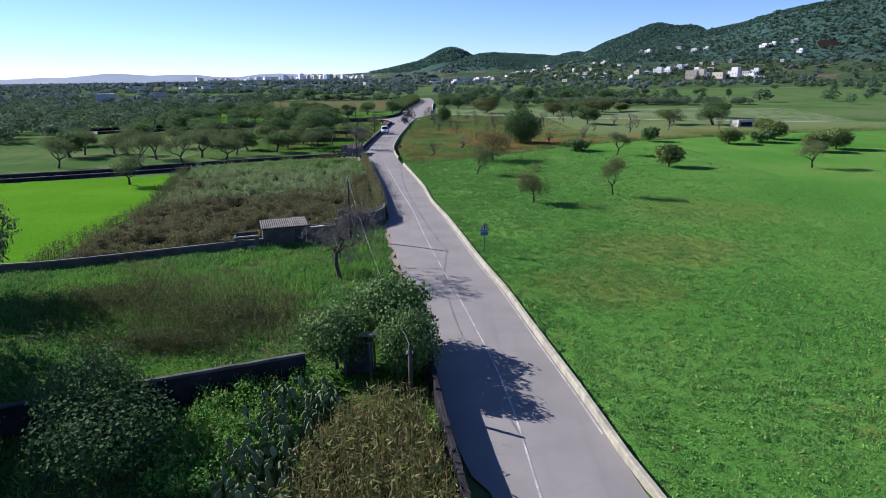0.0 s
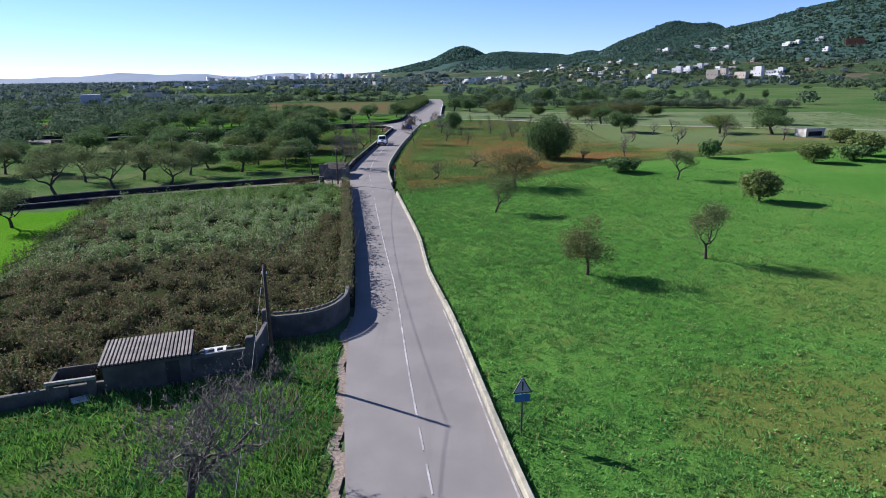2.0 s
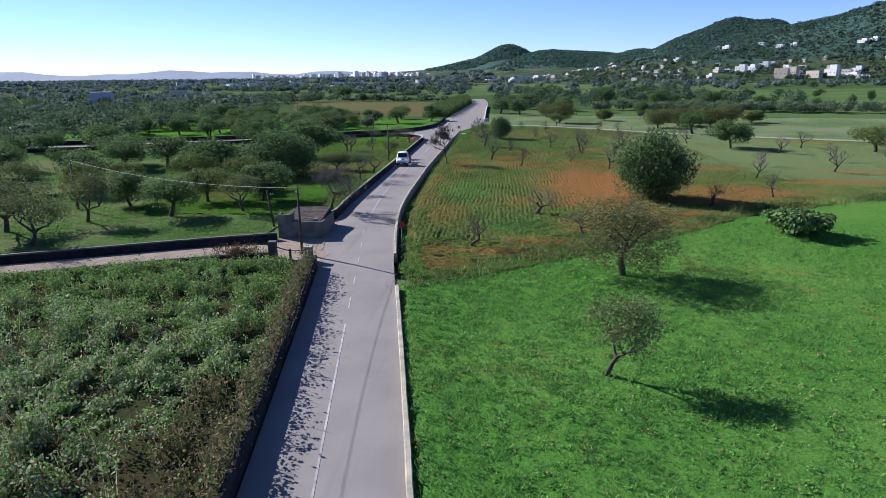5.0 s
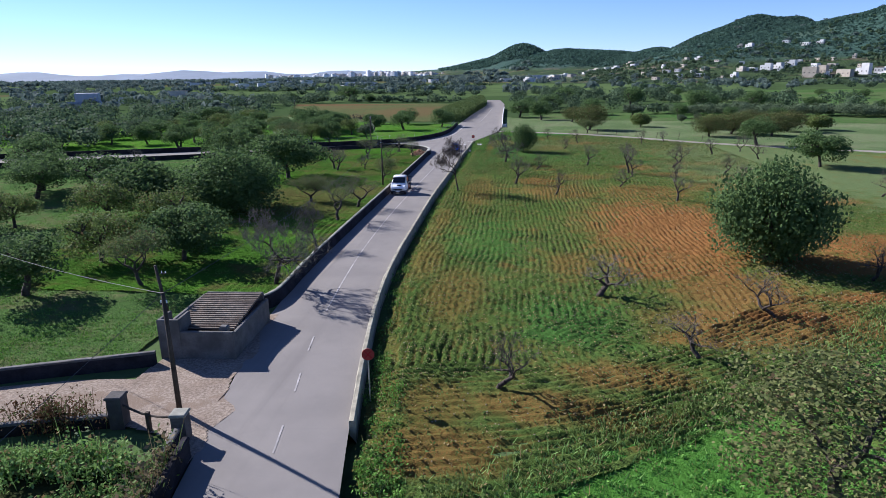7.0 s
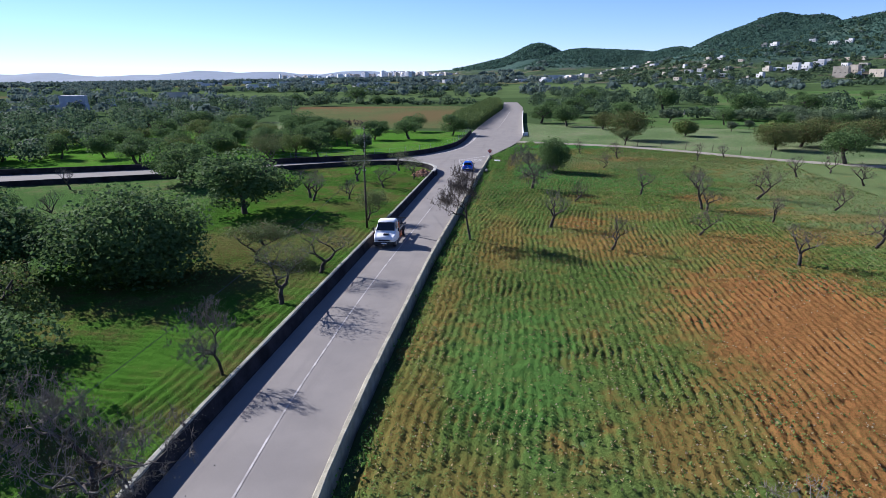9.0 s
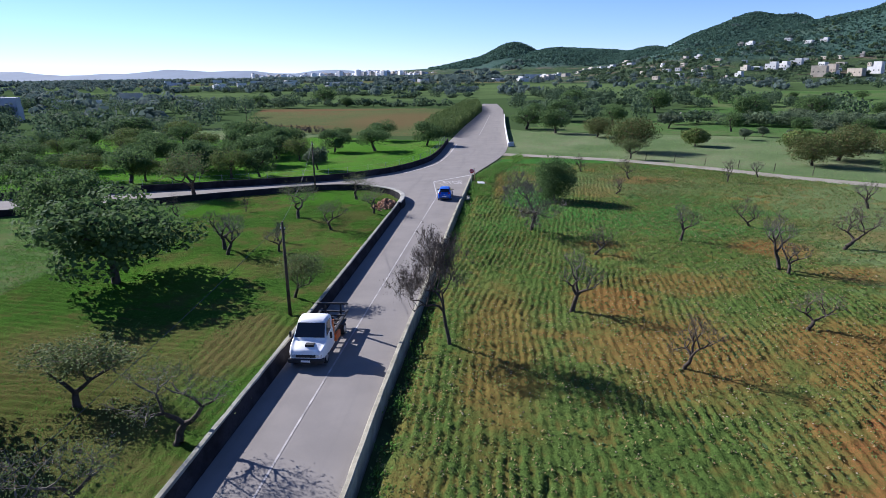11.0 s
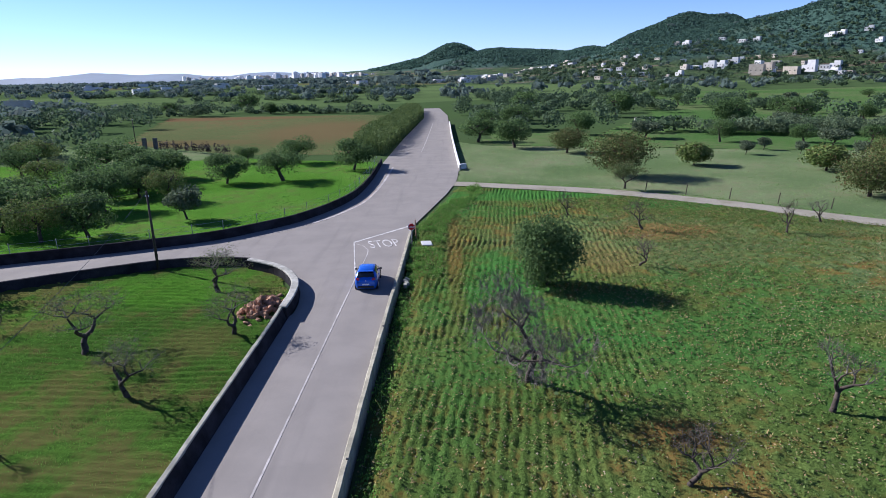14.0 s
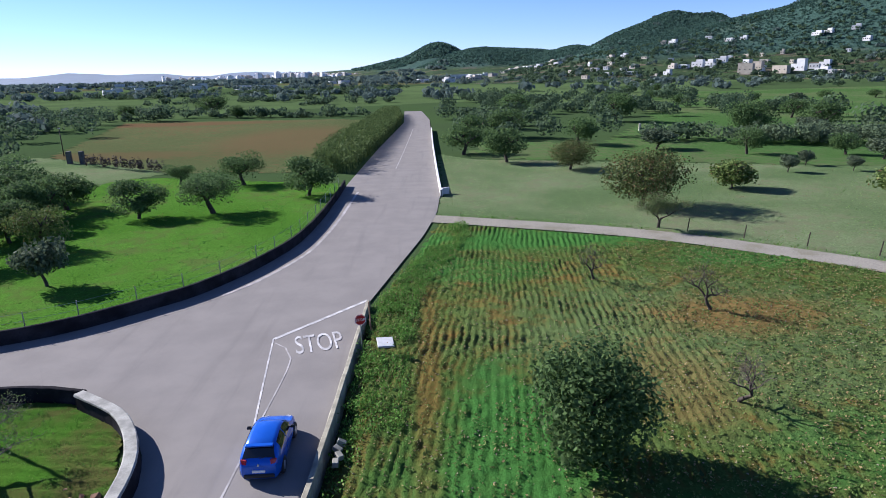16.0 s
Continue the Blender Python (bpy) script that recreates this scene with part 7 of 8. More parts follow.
part("tower", Parts().box(-2.14, -0.9, -2.94, -2.74, -0.1, 2.45, b=0.03).box(-2.14, -1.96, -2.74, -1.5, -0.1, 2.45, b=0.03).box(-1.08, -0.9, -2.74, -1.5, -0.1, 2.45, b=0.03).box(-1.96, -1.08, -2.74, -1.5, -0.1, 1.7).mesh("tower", "paleblock"), store, "taller hollow corner block")
# black sheet that stands for the shaded interior below the ribs
part("roof", Parts().box(-1.84, 1.84, -2.0, 2.62, 1.46, 1.52).mesh("roof", "shade"), store, "black sheet for the shade between the roof ribs")
rib_me = Parts().box(-1.84, 1.84, -0.085, 0.085, 0.0, 0.10, b=0.03).mesh("roof_rib", "rooftile")
for i in range(18):
    part("roof_rib", rib_me, store).location = (0.0, -1.95 + i * 0.262, 1.54 + i * 0.024)
part("cap_block", Parts().box(1.2, 1.65, -2.6, -2.2, 1.6, 1.95, b=0.06).mesh("cap_block", "concrete"), store)


def pillar(x, y, w, h, cap, label):
    ob = thing("gate_pillar", label, "pillar", "gate pillars of the track")
    ob.matrix_basis = pose(x, y, GZ, 0, 0, 8)
    part("shaft", Parts().box(-w, w, -w, w, -0.1, h, b=0.04).mesh("shaft", "render"), ob)
    part("cap", Parts().box(-w - 0.05, w + 0.05, -w - 0.05, w + 0.05, h, h + 0.12, b=0.04).mesh("cap", cap), ob, "flat cap slab")
    return ob


pillar(-20.6, 113.0, 0.32, 1.5, "render", "square grey rendered gate pillar")
pillar(-17.1, 112.1, 0.30, 1.35, "cap", "square grey gate pillar with pale top")
chain = thing("pole_gate", "sagging wooden pole gate between two pillars", "gate")
rail = Parts()
for i in range(6):
    a, b = i / 6, (i + 1) / 6
    rail.tube((-20.3 + 2.9 * a, 112.9 - 0.7 * a, 1.05 - 0.25 * math.sin(3.14 * a)), (-20.3 + 2.9 * b, 112.9 - 0.7 * b, 1.05 - 0.25 * math.sin(3.14 * b)), 0.05, 0.05, 6)
part("rail", rail.mesh("rail", "pole"), chain)
part("post", Parts().box(-19.0, -18.84, 112.5, 112.66, GZ, 0.95).mesh("post", "pole"), chain)

shed = thing("garden_shelter", "small grey shelter with a pale plank roof", "shed")
shed.matrix_basis = pose(-5.3, 21.2, GZ, 0, 0, -4)
part("wall", Parts().box(-0.8, 0.6, 0.3, 0.5, -0.1, 2.1).box(-0.8, -0.65, -0.6, 0.3, -0.1, 1.7).mesh("wall", "render"), shed)
for i in range(2):
    part("post", Parts().box(0.62, 0.74, -0.6 + i * 1.1, -0.48 + i * 1.1, -0.1, 2.25).mesh("post", "concrete"), shed)
part("roof", Parts().box(-0.95, 0.95, 0.2, 0.75, 2.28, 2.36, b=0.02).mesh("roof", "cap"), shed, "pale plank roof")
wall("wall_lane", [(-1.75, 23.2), (-0.75, 15.5), (0.5, 6), (0.9, -6)], 1.5, "dark roadside wall of the garden", cap="shadedark")
trough = thing("white_sheet_box", "white board lying in the grass by the stop sign", "board")
trough.matrix_basis = pose(-10.7, 227.9, GZ + 0.12, 4, 3, 10)
part("sheet", Parts().box(-0.5, 0.5, -0.6, 0.6, 0, 0.12, b=0.02).mesh("sheet", "pvc"), trough)
crate = thing("broken_kerb_blocks", "broken hollow kerb blocks lying against the kerb", "blocks")
crate.matrix_basis = pose(-12.35, 216.6, GZ, 0, 0, 4)
for i in range(4):
    part("block", Parts().box(-0.12, 0.14, -0.2, 0.2, 0, 0.22, pose(0.3 + 0.12 * (i % 2), -0.8 + i * 0.5, 0.05, 10 * i, 5, 30 * i), b=0.02).mesh("block", "cap"), crate)


# ---- poles, wires, fences, signs ----
def utility_pole(x, y, h, lean_x=0.0):
    ob = thing("utility_pole", "slim dark wooden utility pole", "pole", "poles along the road")
    ob.matrix_basis = pose(x, y, GZ - 0.2)
    part("shaft", Parts().tube((0, 0, 0), (lean_x, 0, h + 0.3), 0.13, 0.085, 8).mesh("shaft", "pole", True), ob)
    part("crossarm", Parts().box(-0.16, 0.16, -0.04, 0.04, h - 0.25, h - 0.18).mesh("crossarm", "pole"), ob)
    for i in range(2):
        part("insulator", Parts().tube((-0.13 + 0.26 * i, 0, h - 0.18), (-0.13 + 0.26 * i, 0, h - 0.05), 0.035, 0.03, 6).mesh("insulator", "signwhite"), ob, "white insulator")
    return Vector((x + lean_x, y, h - 0.05))


def cable(a, b, sag):
    a, b = Vector(a), Vector(b)
    side = Vector((b.y - a.y, a.x - b.x, 0)).normalized() * 0.014
    rise = Vector((0, 0, 0.014))
    vs, fs = [], []
    for i in range(17):
        t = i / 16
        p = a.lerp(b, t)
        p.z -= sag * 4 * t * (1 - t)
        vs += [p + side, p + rise, p - side, p - rise]
    for i in range(16):
        fs += [(i * 4 + k, i * 4 + (k + 1) % 4, i * 4 + 4 + (k + 1) % 4, i * 4 + 4 + k) for k in range(4)]
    return tagged(new("overhead_cable", mesh_of("overhead_cable", vs, fs, "wire")), "thin dark overhead cable between poles", "cable", "cables of the pole line")


tops = [utility_pole(-2.3, 17.6, 3.4), utility_pole(-10.3, 51.2, 6.4), utility_pole(-18.4, 114.2, 6.0), utility_pole(-21.6, 175.9, 6.5), utility_pole(-33.6, 221.2, 6.9)]
utility_pole(-24.7, 124.5, 3.9, -0.5)
side_top = utility_pole(-52, 132, 6.0)
for a, b in zip(tops[:-1], tops[1:]):
    cable(a, b, 0.9)
cable(tops[2], side_top, 0.8)
cable(tops[4], (-70, 206, 6.5), 1.0)

fence = thing("orchard_fence", "sagging wire fence on thin steel posts", "fence")
fence_line = offset_line(smooth_line([(-21.2, 281), (-21.1, 262.4), (-21.7, 252.3), (-23.3, 245.4), (-25.0, 240.9), (-26.8, 237.8), (-29.1, 235.1), (-31.8, 232.4), (-34.3, 230.6), (-37.8, 228.9), (-42.6, 226.8), (-48.6, 224.5), (-62.3, 219.3)], 3.2), 0.0)
for q in fence_line:
    part("post", Parts().tube((q.x, q.y, GZ), (q.x, q.y, 1.75), 0.035, 0.035, 6).mesh("post", "steel"), fence)
for hgt in (0.7, 1.1, 1.65):
    wire = Parts()
    for a, b in zip(fence_line[:-1], fence_line[1:]):
        wire.tube((a.x, a.y, hgt), (b.x, b.y, hgt), 0.009, 0.009, 3, False)
    part("wire", wire.mesh("wire", "steel"), fence)


def disc(radius, sides, depth, turn=0.0):
    return [(radius * math.cos(turn + 2 * math.pi * i / sides), radius * math.sin(turn + 2 * math.pi * i / sides)) for i in range(sides)]


def stop_sign(x, y, h, rot, label):
    ob = thing("stop_sign", label, "sign", "stop signs at the junctions")
    ob.matrix_basis = pose(x, y, GZ, 0, 0, rot)
    part("post", Parts().tube((0, 0.04, -0.1), (0, 0.04, h + 0.25), 0.035, 0.035, 8).mesh("post", "steel"), ob)
    plate = part("plate", Parts().prism([(a, b + h) for a, b in disc(0.36, 8, 0.02, math.pi / 8)], -0.01, 0.012).mesh("plate", "signred"), ob, "red octagonal plate")
    ring = Parts()
    o, n = disc(0.345, 8, 0, math.pi / 8), disc(0.32, 8, 0, math.pi / 8)
    for i in range(8):
        j = (i + 1) % 8
        ring.add([(o[i][0], -0.016, o[i][1] + h), (o[j][0], -0.016, o[j][1] + h), (n[j][0], -0.016, n[j][1] + h), (n[i][0], -0.016, n[i][1] + h)], [(0, 1, 2, 3)])
    part("rim", ring.mesh("rim", "signwhite"), plate, "white rim")
    t = bpy.data.curves.new("sign_word", "FONT")
    t.body, t.size, t.align_x, t.align_y = "STOP", 0.24, "CENTER", "CENTER"
    src = bpy.data.objects.new("sign_word_source", t)
    me = bpy.data.meshes.new_from_object(src)
    bpy.data.objects.remove(src)
    me.materials.clear()
    me.materials.append(M["signwhite"])
    letters = part("lettering", me, plate, "white letters")
    letters.matrix_basis = pose(0, -0.018, h, 90)
    return ob


stop_sign(-12.05, 227.2, 2.0, 12, "red octagonal stop sign on a steel post")
round_sign = thing("round_sign", "plain red round sign on a post beside the kerb", "sign")
round_sign.matrix_basis = pose(-9.8, 116.5, GZ, 0, 0, 8)
part("post", Parts().tube((0, 0.04, -0.3), (0, 0.04, 2.6), 0.035, 0.035, 8).mesh("post", "steel"), round_sign)
part("plate", Parts().prism([(a, b + 2.35) for a, b in disc(0.31, 24, 0.02)], -0.012, 0.012).mesh("plate", "fadedred"), round_sign, "faded red round plate")
for tilt in (-42, 42):
    part("bar", Parts().box(-0.018, 0.018, -0.02, -0.012, -0.26, 0.26, pose(0, 0, 2.35, 0, tilt, 0)).mesh("bar", "lampred"), round_sign, "dark red diagonal bar")
marker = thing("marker_post", "thin rusty brown marker post in the verge", "post")
marker.matrix_basis = pose(-11.8, 230.2, GZ)
part("shaft", Parts().tube((0, 0, -0.1), (-0.05, 0, 2.0), 0.05, 0.045, 8).mesh("shaft", "rock"), marker)
warn = thing("warning_sign", "triangular road sign with a plate below, on a post", "sign")
warn.matrix_basis = pose(3.0, 44.93, GZ, 0, 0, 10)
part("post", Parts().tube((0, 0.05, -0.1), (0, 0.05, 3.05), 0.045, 0.045, 8).mesh("post", "wire"), warn, "dark painted post")
tri = part("plate", Parts().prism([(-0.45, 2.28), (0.45, 2.28), (0.05, 3.03), (-0.05, 3.03)], -0.01, 0.012).mesh("plate", "signgrey"), warn, "dull lilac-grey triangular plate")
part("rim", Parts().box(-0.42, 0.42, -0.026, -0.012, 2.29, 2.33).box(-0.02, 0.02, -0.026, -0.012, 0, 0.8, pose(0.42, 0, 2.3, 0, -29, 0)).box(-0.02, 0.02, -0.026, -0.012, 0, 0.8, pose(-0.42, 0, 2.3, 0, 29, 0)).mesh("rim", "black"), tri, "dark rim")
part("bar", Parts().box(-0.03, 0.03, -0.03, -0.012, 2.42, 2.86).mesh("bar", "black"), tri, "dark upright bar")
part("lower_plate", Parts().box(-0.36, 0.36, -0.01, 0.012, 1.85, 2.22).mesh("lower_plate", "signblue"), warn, "dull blue-grey square plate")
for i, (x, y) in enumerate([(1.6, 62), (-2.1, 76), (-13.0, 176), (-12.7, 193), (-12.45, 207)]):
    stub = thing("kerb_stub", "short dark drain stub on the kerb top", "post", "stubs along the kerb")
    stub.matrix_basis = pose(float(edge_x(edge_r, y)) + 0.2, y, 0.40)
    part("shaft", Parts().tube((0, 0, -0.1), (0, 0, 0.06), 0.06, 0.05, 8).mesh("shaft", "black"), stub)
post_names = [(47.3, 357.0), (51.2, 356.0)]
for x, y in post_names:
    ob = thing("boundary_pillar", "short white boundary pillar in the grass", "pillar", "boundary pillars")
    ob.matrix_basis = pose(x, y, GZ)
    part("shaft", Parts().box(-0.25, 0.25, -0.25, 0.25, -0.1, 2.0, b=0.06).mesh("shaft", "cream"), ob)
for x, y in ((-81.1, 319.2), (-78.3, 318.8)):
    ob = thing("field_gate_pillar", "weathered square gate pillar at the fallow field", "pillar", "gate pillars of the fallow field")
    ob.matrix_basis = pose(x, y, GZ)
    part("shaft", Parts().box(-0.4, 0.4, -0.4, 0.4, -0.1, 2.6, b=0.06).mesh("shaft", "concrete"), ob)
utility_pole(-90, 332.7, 6.5)
for i in range(6):
    ob = thing("field_post", "leaning grey fence post beside the track", "post", "posts along the track")
    x = 18 + i * 4.2
    ob.matrix_basis = pose(x, float(np.interp(x, [13, 25, 40], [256.5, 247.5, 235.0])), GZ, 0, 6, 0)
    part("shaft", Parts().tube((0, 0, -0.1), (0, 0, 1.4), 0.06, 0.05, 6).mesh("shaft", "pole"), ob)

heap = thing("rubble_heap", "heap of reddish broken rubble behind the wall", "rubble")
stone_src = bmesh.new()
bmesh.ops.create_icosphere(stone_src, subdivisions=1, radius=0.5)
for v in stone_src.verts:
    v.co *= 0.75 + 0.5 * abs(noise.noise(v.co * 2.7))
stone_me = bpy.data.meshes.new("stone")
stone_src.to_mesh(stone_me)
stone_src.free()
stone_me.materials.append(M["rock"])
bag_me = stone_me.copy()
bag_me.materials.clear()
bag_me.materials.append(M["pvc"])
rr = random.Random(12)
for i in range(130):
    u, v = rr.gauss(0, 0.42), rr.gauss(0, 0.42)
    zz = max(0, 1.0 - 0.9 * math.hypot(u, v)) * rr.uniform(0.3, 1)
    s = rr.uniform(0.3, 0.75)
    st = part("stone", stone_me, heap)
    st.matrix_basis = Matrix.LocRotScale((-21.75 + u * 1.6 + v * 0.3, 211.3 + v * 2.9, GZ + zz), Euler((rr.random() * 6, rr.random() * 6, rr.random() * 6)), (s, s * rr.uniform(0.6, 1), s * rr.uniform(0.5, 0.9)))


dump = thing("debris_heap", "long dark heap of debris with white bags", "rubble")
for i in range(120):
    t = rr.random()
    st = part("lump", stone_me if i % 5 else bag_me, dump)
    k = rr.uniform(0.8, 2.4)
    st.matrix_basis = Matrix.LocRotScale((-150 + 17 * t + rr.gauss(0, 1.2), 233 + 14 * t + rr.gauss(0, 1.5), GZ + rr.uniform(0.1, 1.2)), Euler((rr.random() * 6, rr.random() * 6, rr.random() * 6)), (k, k * 0.8, k * 0.6))


# ---- vehicles ----
def wheel(parent, x, y, r, w, label=""):
    t = part("wheel", Parts().tube((x - w / 2, y, r), (x + w / 2, y, r), r, r, 22).mesh("wheel", "rubber", False), parent, "black tyre")
    side = 1 if x > 0 else -1
    part("rim", Parts().tube((x + side * w * 0.44, y, r), (x + side * (w * 0.5 + 0.012), y, r), r * 0.66, r * 0.6, 16).mesh("rim", "alloy"), t, "grey rim")


def loft(stations, name, material, smooth=True):
    """Mirrored cross-sections, each a list of (x, z) from sill to roof centre, at given y."""
    n = len(stations[0][1])
    vs, fs = [], []
    for y, sec in stations:
        vs += [(x, y, z) for x, z in sec] + [(-x, y, z) for x, z in reversed(sec[:-1])]
    m = 2 * n - 1
    for i in range(len(stations) - 1):
        for k in range(m - 1):
            a = i * m + k
            fs.append((a + 1, a, a + m, a + m + 1))
        fs.append((i * m, i * m + m - 1, (i + 1) * m + m - 1, (i + 1) * m))
    fs += [tuple(range(m)), tuple(range(len(vs) - 1, len(vs) - m - 1, -1))]
    me = mesh_of(name, vs, fs, material, smooth)
    bm = bmesh.new()
    bm.from_mesh(me)
    bmesh.ops.recalc_face_normals(bm, faces=bm.faces)
    bm.to_mesh(me)
    bm.free()
    return me


def car_section(y):
    """Half-section of the hatchback at y metres from its tail."""
    top = np.interp(y, [0, 0.12, 0.45, 0.75, 1.3, 1.9, 2.35, 3.05, 3.5, 3.85, 4.05], [0.78, 1.0, 1.33, 1.47, 1.53, 1.52, 1.44, 1.0, 0.92, 0.78, 0.58])
    belt = np.interp(y, [0, 0.2, 0.6, 2.9, 3.05, 3.85, 4.05], [0.72, 0.93, 0.98, 0.94, 0.93, 0.74, 0.55])
    w = np.interp(y, [0, 0.15, 0.5, 1.2, 2.8, 3.5, 3.85, 4.05], [0.68, 0.80, 0.87, 0.88, 0.87, 0.84, 0.76, 0.58])
    wt = np.interp(y, [0, 0.12, 0.45, 1.3, 2.2, 3.05, 4.05], [0.62, 0.70, 0.60, 0.58, 0.57, 0.72, 0.50])
    top = max(top, belt + 0.02)
    return [(w * 0.90, 0.20), (w * 0.98, 0.34), (w, 0.58), (w * 0.985, (0.58 + belt) / 2), (w * 0.95, belt), ((w * 0.95 + wt) / 2 + 0.02, (belt + top) / 2 + 0.02), (wt, top - 0.05), (wt * 0.75, top), (0, top + 0.015)]


def car_patch(y0, y1, k0, k1, name, material, side=0, inset=0.06, lift=0.008, steps=8):
    """A panel that follows the body between two section points and two stations."""
    vs, fs = [], []
    for i in range(steps + 1):
        y = y0 + (y1 - y0) * i / steps
        sec = car_section(y)
        a, b = Vector((sec[k0][0], y, sec[k0][1])), Vector((sec[k1][0], y, sec[k1][1]))
        for t in (inset, 0.5, 1 - inset):
            if k1 - k0 == 2:
                mid = Vector((sec[k0 + 1][0], y, sec[k0 + 1][1]))
                p = a.lerp(mid, t * 2) if t < 0.5 else mid.lerp(b, t * 2 - 1)
            else:
                p = a.lerp(b, t)
            vs.append(p + Vector((lift, 0, lift)))
    for i in range(steps):
        for k in range(2):
            q = (i * 3 + k, i * 3 + k + 1, i * 3 + k + 4, i * 3 + k + 3)
            fs.append(q)
    if side < 0:
        vs, fs = [Vector((-v.x, v.y, v.z)) for v in vs], [tuple(reversed(f)) for f in fs]
    return mesh_of(name, vs, fs, material, True)


def strip_patch(y0, y1, frac, name, material, lift, steps=6):
    """A panel across the car, over the roof line, between two stations."""
    vs, fs = [], []
    for i in range(steps + 1):
        y = y0 + (y1 - y0) * i / steps
        sec = car_section(y)
        row = [(sec[6][0] * frac, sec[6][1] + 0.012), (sec[7][0] * frac, sec[7][1]), (0, sec[8][1])]
        row = row + [(-x, z) for x, z in reversed(row[:-1])]
        vs += [(x, y + lift[0], z + lift[1]) for x, z in row]
    for i in range(steps):
        fs += [(i * 5 + k, i * 5 + k + 1, i * 5 + k + 6, i * 5 + k + 5) for k in range(4)]
    return mesh_of(name, vs, fs, material, True)


car = thing("hatchback_car", "small bright blue hatchback driving up to the junction", "car")
car.matrix_basis = pose(-14.85, 214.6, 0.05, 0, 0, 2)
stations = [(y, car_section(y)) for y in (0.0, 0.06, 0.14, 0.28, 0.45, 0.6, 0.75, 1.0, 1.3, 1.6, 1.9, 2.15, 2.35, 2.6, 2.85, 3.05, 3.3, 3.55, 3.75, 3.9, 4.0, 4.05)]
part("body", loft(stations, "body", "blue"), car, "glossy bright blue bodywork")
part("rear_window", strip_patch(0.17, 0.56, 0.97, "rear_window", "glass", (-0.012, 0.012)), car, "dark rear window")
part("windscreen", strip_patch(2.42, 2.98, 0.97, "windscreen", "glass", (0.012, 0.012)), car, "dark windscreen")
for s in (1, -1):
    part("side_window", car_patch(0.75, 1.62, 4, 6, "side_window", "glass", s, 0.1), car, "dark side window")
    part("side_window", car_patch(1.72, 2.62, 4, 6, "side_window", "glass", s, 0.1), car, "dark side window")
    part("tail_lamp", Parts().box(-0.13, 0.13, -0.03, 0.05, 0, 0.2, pose(s * 0.62, 0.08, 0.84, -20, 0, s * 22), b=0.03).mesh("tail_lamp", "lampred"), car, "red tail lamp")
    part("headlamp", Parts().box(-0.16, 0.16, -0.06, 0.03, 0, 0.13, pose(s * 0.55, 3.93, 0.60, 0, 0, s * -25), b=0.03).mesh("headlamp", "lampclear"), car, "clear headlamp")
    m = part("mirror", Parts().box(-0.09, 0.09, -0.05, 0.06, -0.06, 0.07, pose(s * 0.96, 2.55, 1.0), b=0.03).mesh("mirror", "black"), car, "black door mirror")
    part("stalk", Parts().tube((s * 0.82, 2.55, 0.96), (s * 0.92, 2.55, 0.98), 0.025, 0.025, 6).mesh("stalk", "black"), m)
    for y in (0.72, 3.3):
        wheel(car, s * 0.79, y, 0.31, 0.2)
        part("wheel_arch", Parts().tube((s * 0.72, y, 0.33), (s * 0.885, y, 0.33), 0.36, 0.36, 18).mesh("wheel_arch", "black"), car, "black wheel arch")
    part("door_handle", Parts().box(-0.012, 0.02, -0.09, 0.09, 0, 0.025, pose(s * 0.865, 1.75, 0.80)).mesh("door_handle", "blue"), car)
part("bumper", Parts().box(-0.62, 0.62, -0.05, 0.12, 0.26, 0.42, b=0.04).mesh("bumper", "black"), car, "dark lower bumper")
part("number_plate", Parts().box(-0.26, 0.26, -0.045, 0.02, 0.50, 0.61).mesh("number_plate", "signwhite"), car, "white plate without characters")
part("badge", Parts().tube((0, -0.03, 0.83), (0, 0.05, 0.83), 0.055, 0.055, 4).mesh("badge", "alloy"), car, "small chrome badge")
part("spoiler", Parts().box(-0.56, 0.56, 0.38, 0.62, 1.42, 1.46, b=0.02).mesh("spoiler", "blue"), car)
part("wiper", Parts().tube((0.02, 0.13, 1.03), (0.32, 0.17, 1.10), 0.012, 0.012, 5).mesh("wiper", "black"), car)


def cab_section(y):
    """Half-section of the truck cab; y runs back from the nose."""
    top = np.interp(y, [0, 0.1, 0.7, 0.85, 1.5, 1.75, 2.4, 2.5], [0.92, 1.05, 1.26, 1.34, 2.16, 2.26, 2.28, 2.24])
    w = np.interp(y, [0, 0.12, 0.5, 2.5], [0.80, 0.93, 1.0, 1.0])
    wt = np.interp(y, [0, 0.85, 1.5, 2.5], [0.74, 0.90, 0.80, 0.82])
    belt = min(1.30, top - 0.03)
    return [(w * 0.96, 0.42), (w, 0.6), (w, 0.95 if top > 1.0 else 0.85), (w * 0.98, belt), ((w + wt) / 2, (belt + top) / 2 + 0.01), (wt, top - 0.06), (wt * 0.8, top), (0, top + 0.02)]


truck = thing("flatbed_truck", "white flatbed truck with a bare dark steel frame", "truck")
truck.matrix_basis = pose(-18.0, 168.2, 0.055, 0, 0, 1)
part("cab", loft([(y, cab_section(y)) for y in (0, 0.05, 0.12, 0.4, 0.7, 0.85, 1.1, 1.3, 1.5, 1.75, 2.1, 2.4, 2.5)], "cab", "truckwhite"), truck, "white sloping-nosed cab")
ws = []
for y in (0.92, 1.1, 1.28, 1.45):
    sec = cab_section(y)
    ws += [(x * sec[5][0] * 0.96, y - 0.015, sec[6][1] + 0.02) for x in (-1, -0.5, 0, 0.5, 1)]
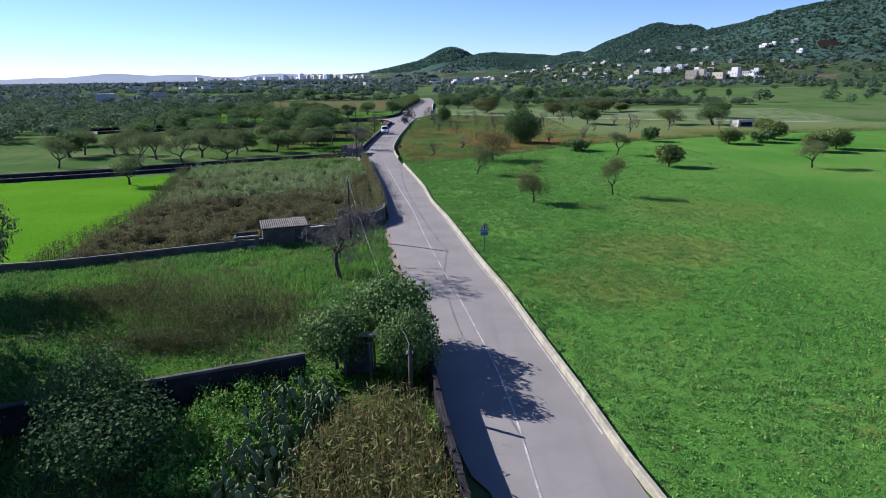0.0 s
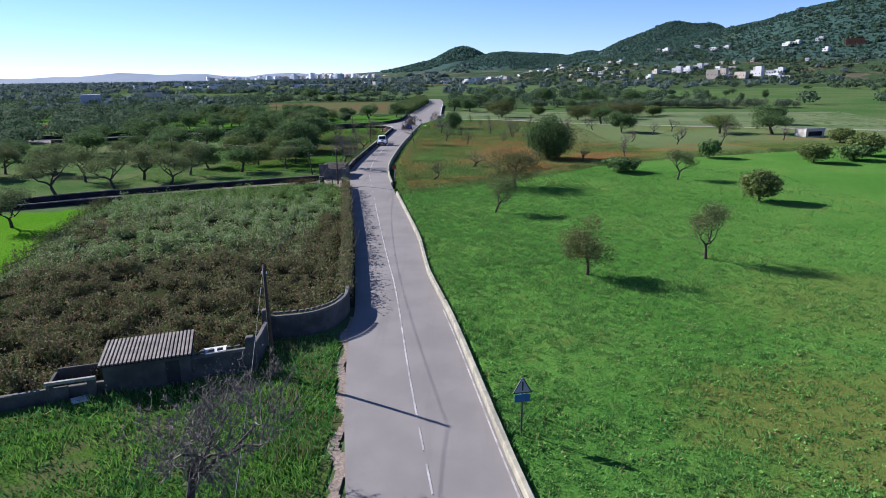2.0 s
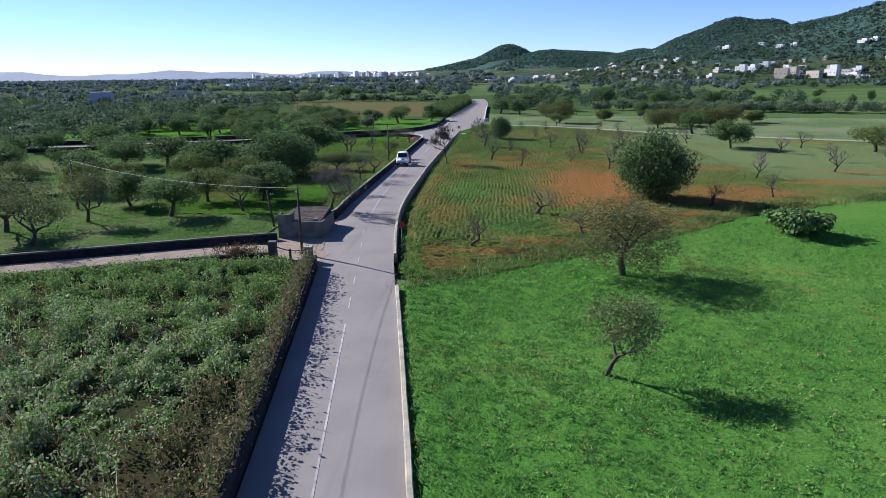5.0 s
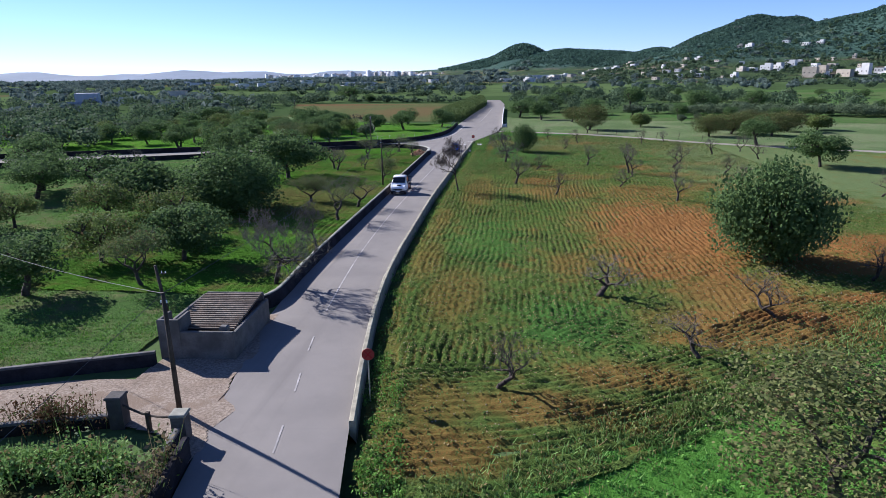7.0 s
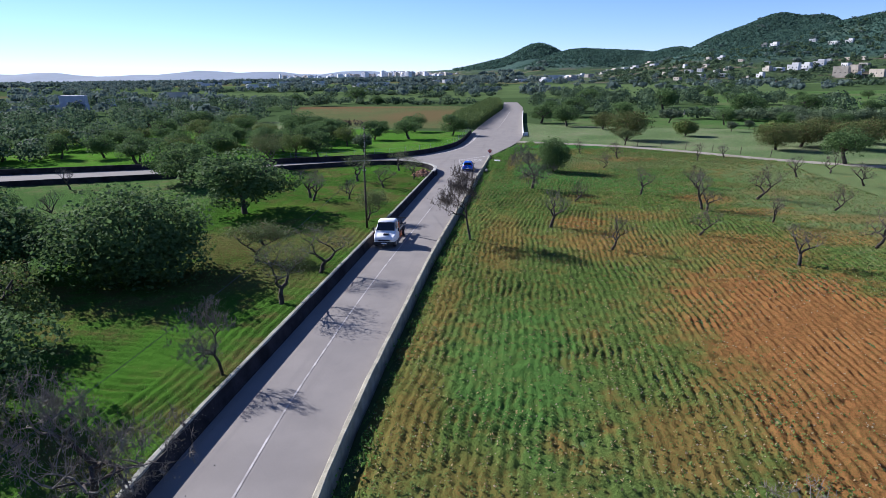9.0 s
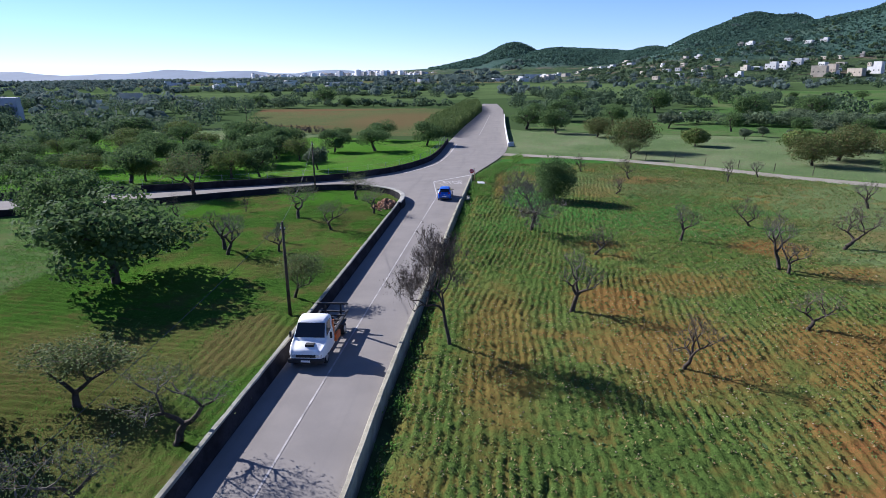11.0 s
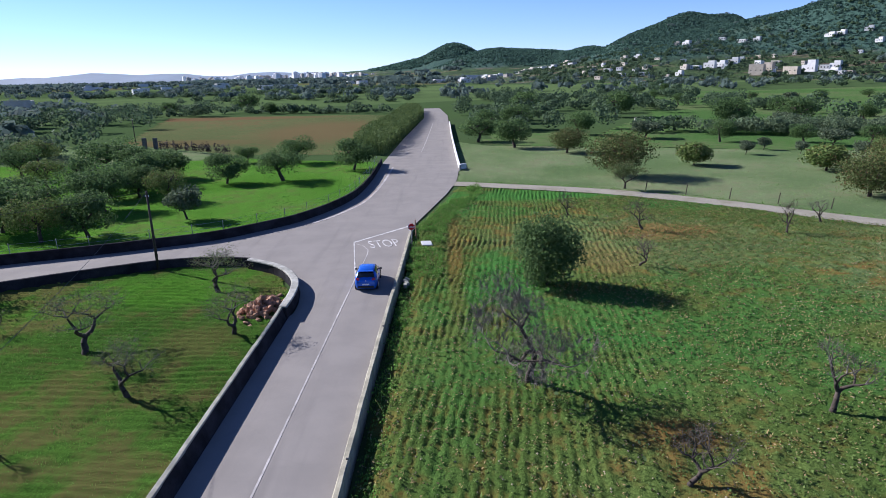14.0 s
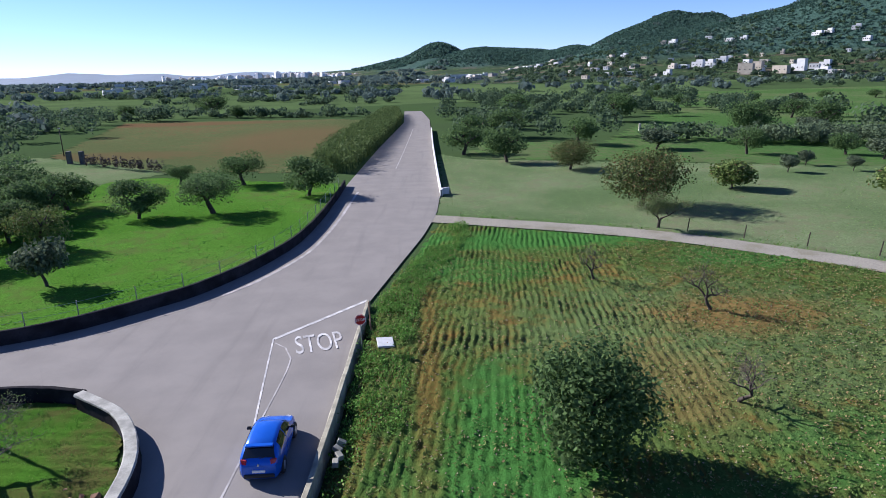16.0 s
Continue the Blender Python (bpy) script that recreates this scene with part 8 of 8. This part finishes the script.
part("windscreen", mesh_of("windscreen", ws, [(r * 5 + k, r * 5 + k + 1, r * 5 + k + 6, r * 5 + k + 5) for r in range(3) for k in range(4)], "glass", True), truck, "dark windscreen")
part("grille", Parts().box(-0.55, 0.55, -0.03, 0.05, 0.66, 0.82, b=0.02).mesh("grille", "black"), truck, "black grille")
part("bonnet_vent", Parts().box(-0.1, 0.38, 0.3, 0.62, 1.14, 1.27, pose(0, 0, 0, 0)).mesh("bonnet_vent", "black"), truck, "black bonnet vent")
part("bumper", Parts().box(-0.98, 0.98, -0.1, 0.25, 0.35, 0.6, b=0.05).mesh("bumper", "black"), truck, "black front bumper")
part("number_plate", Parts().box(-0.26, 0.26, -0.125, -0.09, 0.42, 0.53).mesh("number_plate", "signwhite"), truck, "white plate without characters")
part("dash_papers", Parts().box(-0.3, 0.45, 0.95, 1.1, 1.36, 1.46).mesh("dash_papers", "signwhite"), truck)
for s in (1, -1):
    part("headlamp", Parts().box(-0.17, 0.17, -0.03, 0.1, 0, 0.17, pose(s * 0.72, 0.02, 0.66, 0, 0, s * 12), b=0.03).mesh("headlamp", "lampclear"), truck, "clear headlamp")
    part("side_window", Parts().prism([(1.25, 1.32), (2.15, 1.32), (2.15, 2.0), (1.6, 2.0)], -0.01, 0.01, pose(s * 0.93, 0, 0, 0, s * -7, 90) @ Matrix.Identity(4)).mesh("side_window", "glass"), truck, "dark side window")
    part("cab_rear_panel", Parts().box(-0.04, 0.04, 2.3, 2.52, 0.6, 1.9, pose(s * 0.96, 0, 0)).mesh("cab_rear_panel", "orange"), truck, "orange rear side panel")
    part("mirror", Parts().box(-0.06, 0.06, -0.05, 0.05, 0, 0.34, pose(s * 1.16, 1.15, 1.35), b=0.02).mesh("mirror", "black"), truck, "black door mirror")
    wheel(truck, s * 0.86, 0.75, 0.36, 0.24)
    wheel(truck, s * 0.86, 4.75, 0.36, 0.34)
    part("mudguard", Parts().box(-0.2, 0.2, 4.25, 5.25, 0.76, 0.82, pose(s * 0.86, 0, 0), b=0.02).mesh("mudguard", "black"), truck)
    part("chassis_rail", Parts().box(-0.06, 0.06, 2.3, 6.3, 0.6, 0.8, pose(s * 0.4, 0, 0)).mesh("chassis_rail", "black"), truck, "dark steel chassis rail")
    part("bed_rail", Parts().box(-0.07, 0.07, 2.7, 6.4, 0.86, 1.0, pose(s * 0.85, 0, 0)).mesh("bed_rail", "black"), truck, "dark steel bed rail")
    part("tool_box", Parts().box(-0.2, 0.2, 2.75, 3.7, 0.4, 0.8, pose(s * 0.82, 0, 0), b=0.03).mesh("tool_box", "orange" if s > 0 else "black"), truck, "side locker")
for i in range(6):
    part("cross_bar", Parts().box(-0.9, 0.9, 2.75 + i * 0.7, 2.87 + i * 0.7, 0.82, 0.9).mesh("cross_bar", "black"), truck, "dark steel cross bar")
part("headboard", Parts().box(-0.95, 0.95, 2.6, 2.68, 1.9, 2.0).box(-0.95, -0.85, 2.6, 2.68, 0.8, 1.9).box(0.85, 0.95, 2.6, 2.68, 0.8, 1.9).mesh("headboard", "black"), truck, "dark steel headboard frame")
part("tail_frame", Parts().box(-1.0, 1.0, 6.0, 6.1, 1.45, 1.55).box(-0.55, -0.45, 6.0, 6.1, 0.8, 1.45).box(0.45, 0.55, 6.0, 6.1, 0.8, 1.45).mesh("tail_frame", "black"), truck, "dark steel tail frame")
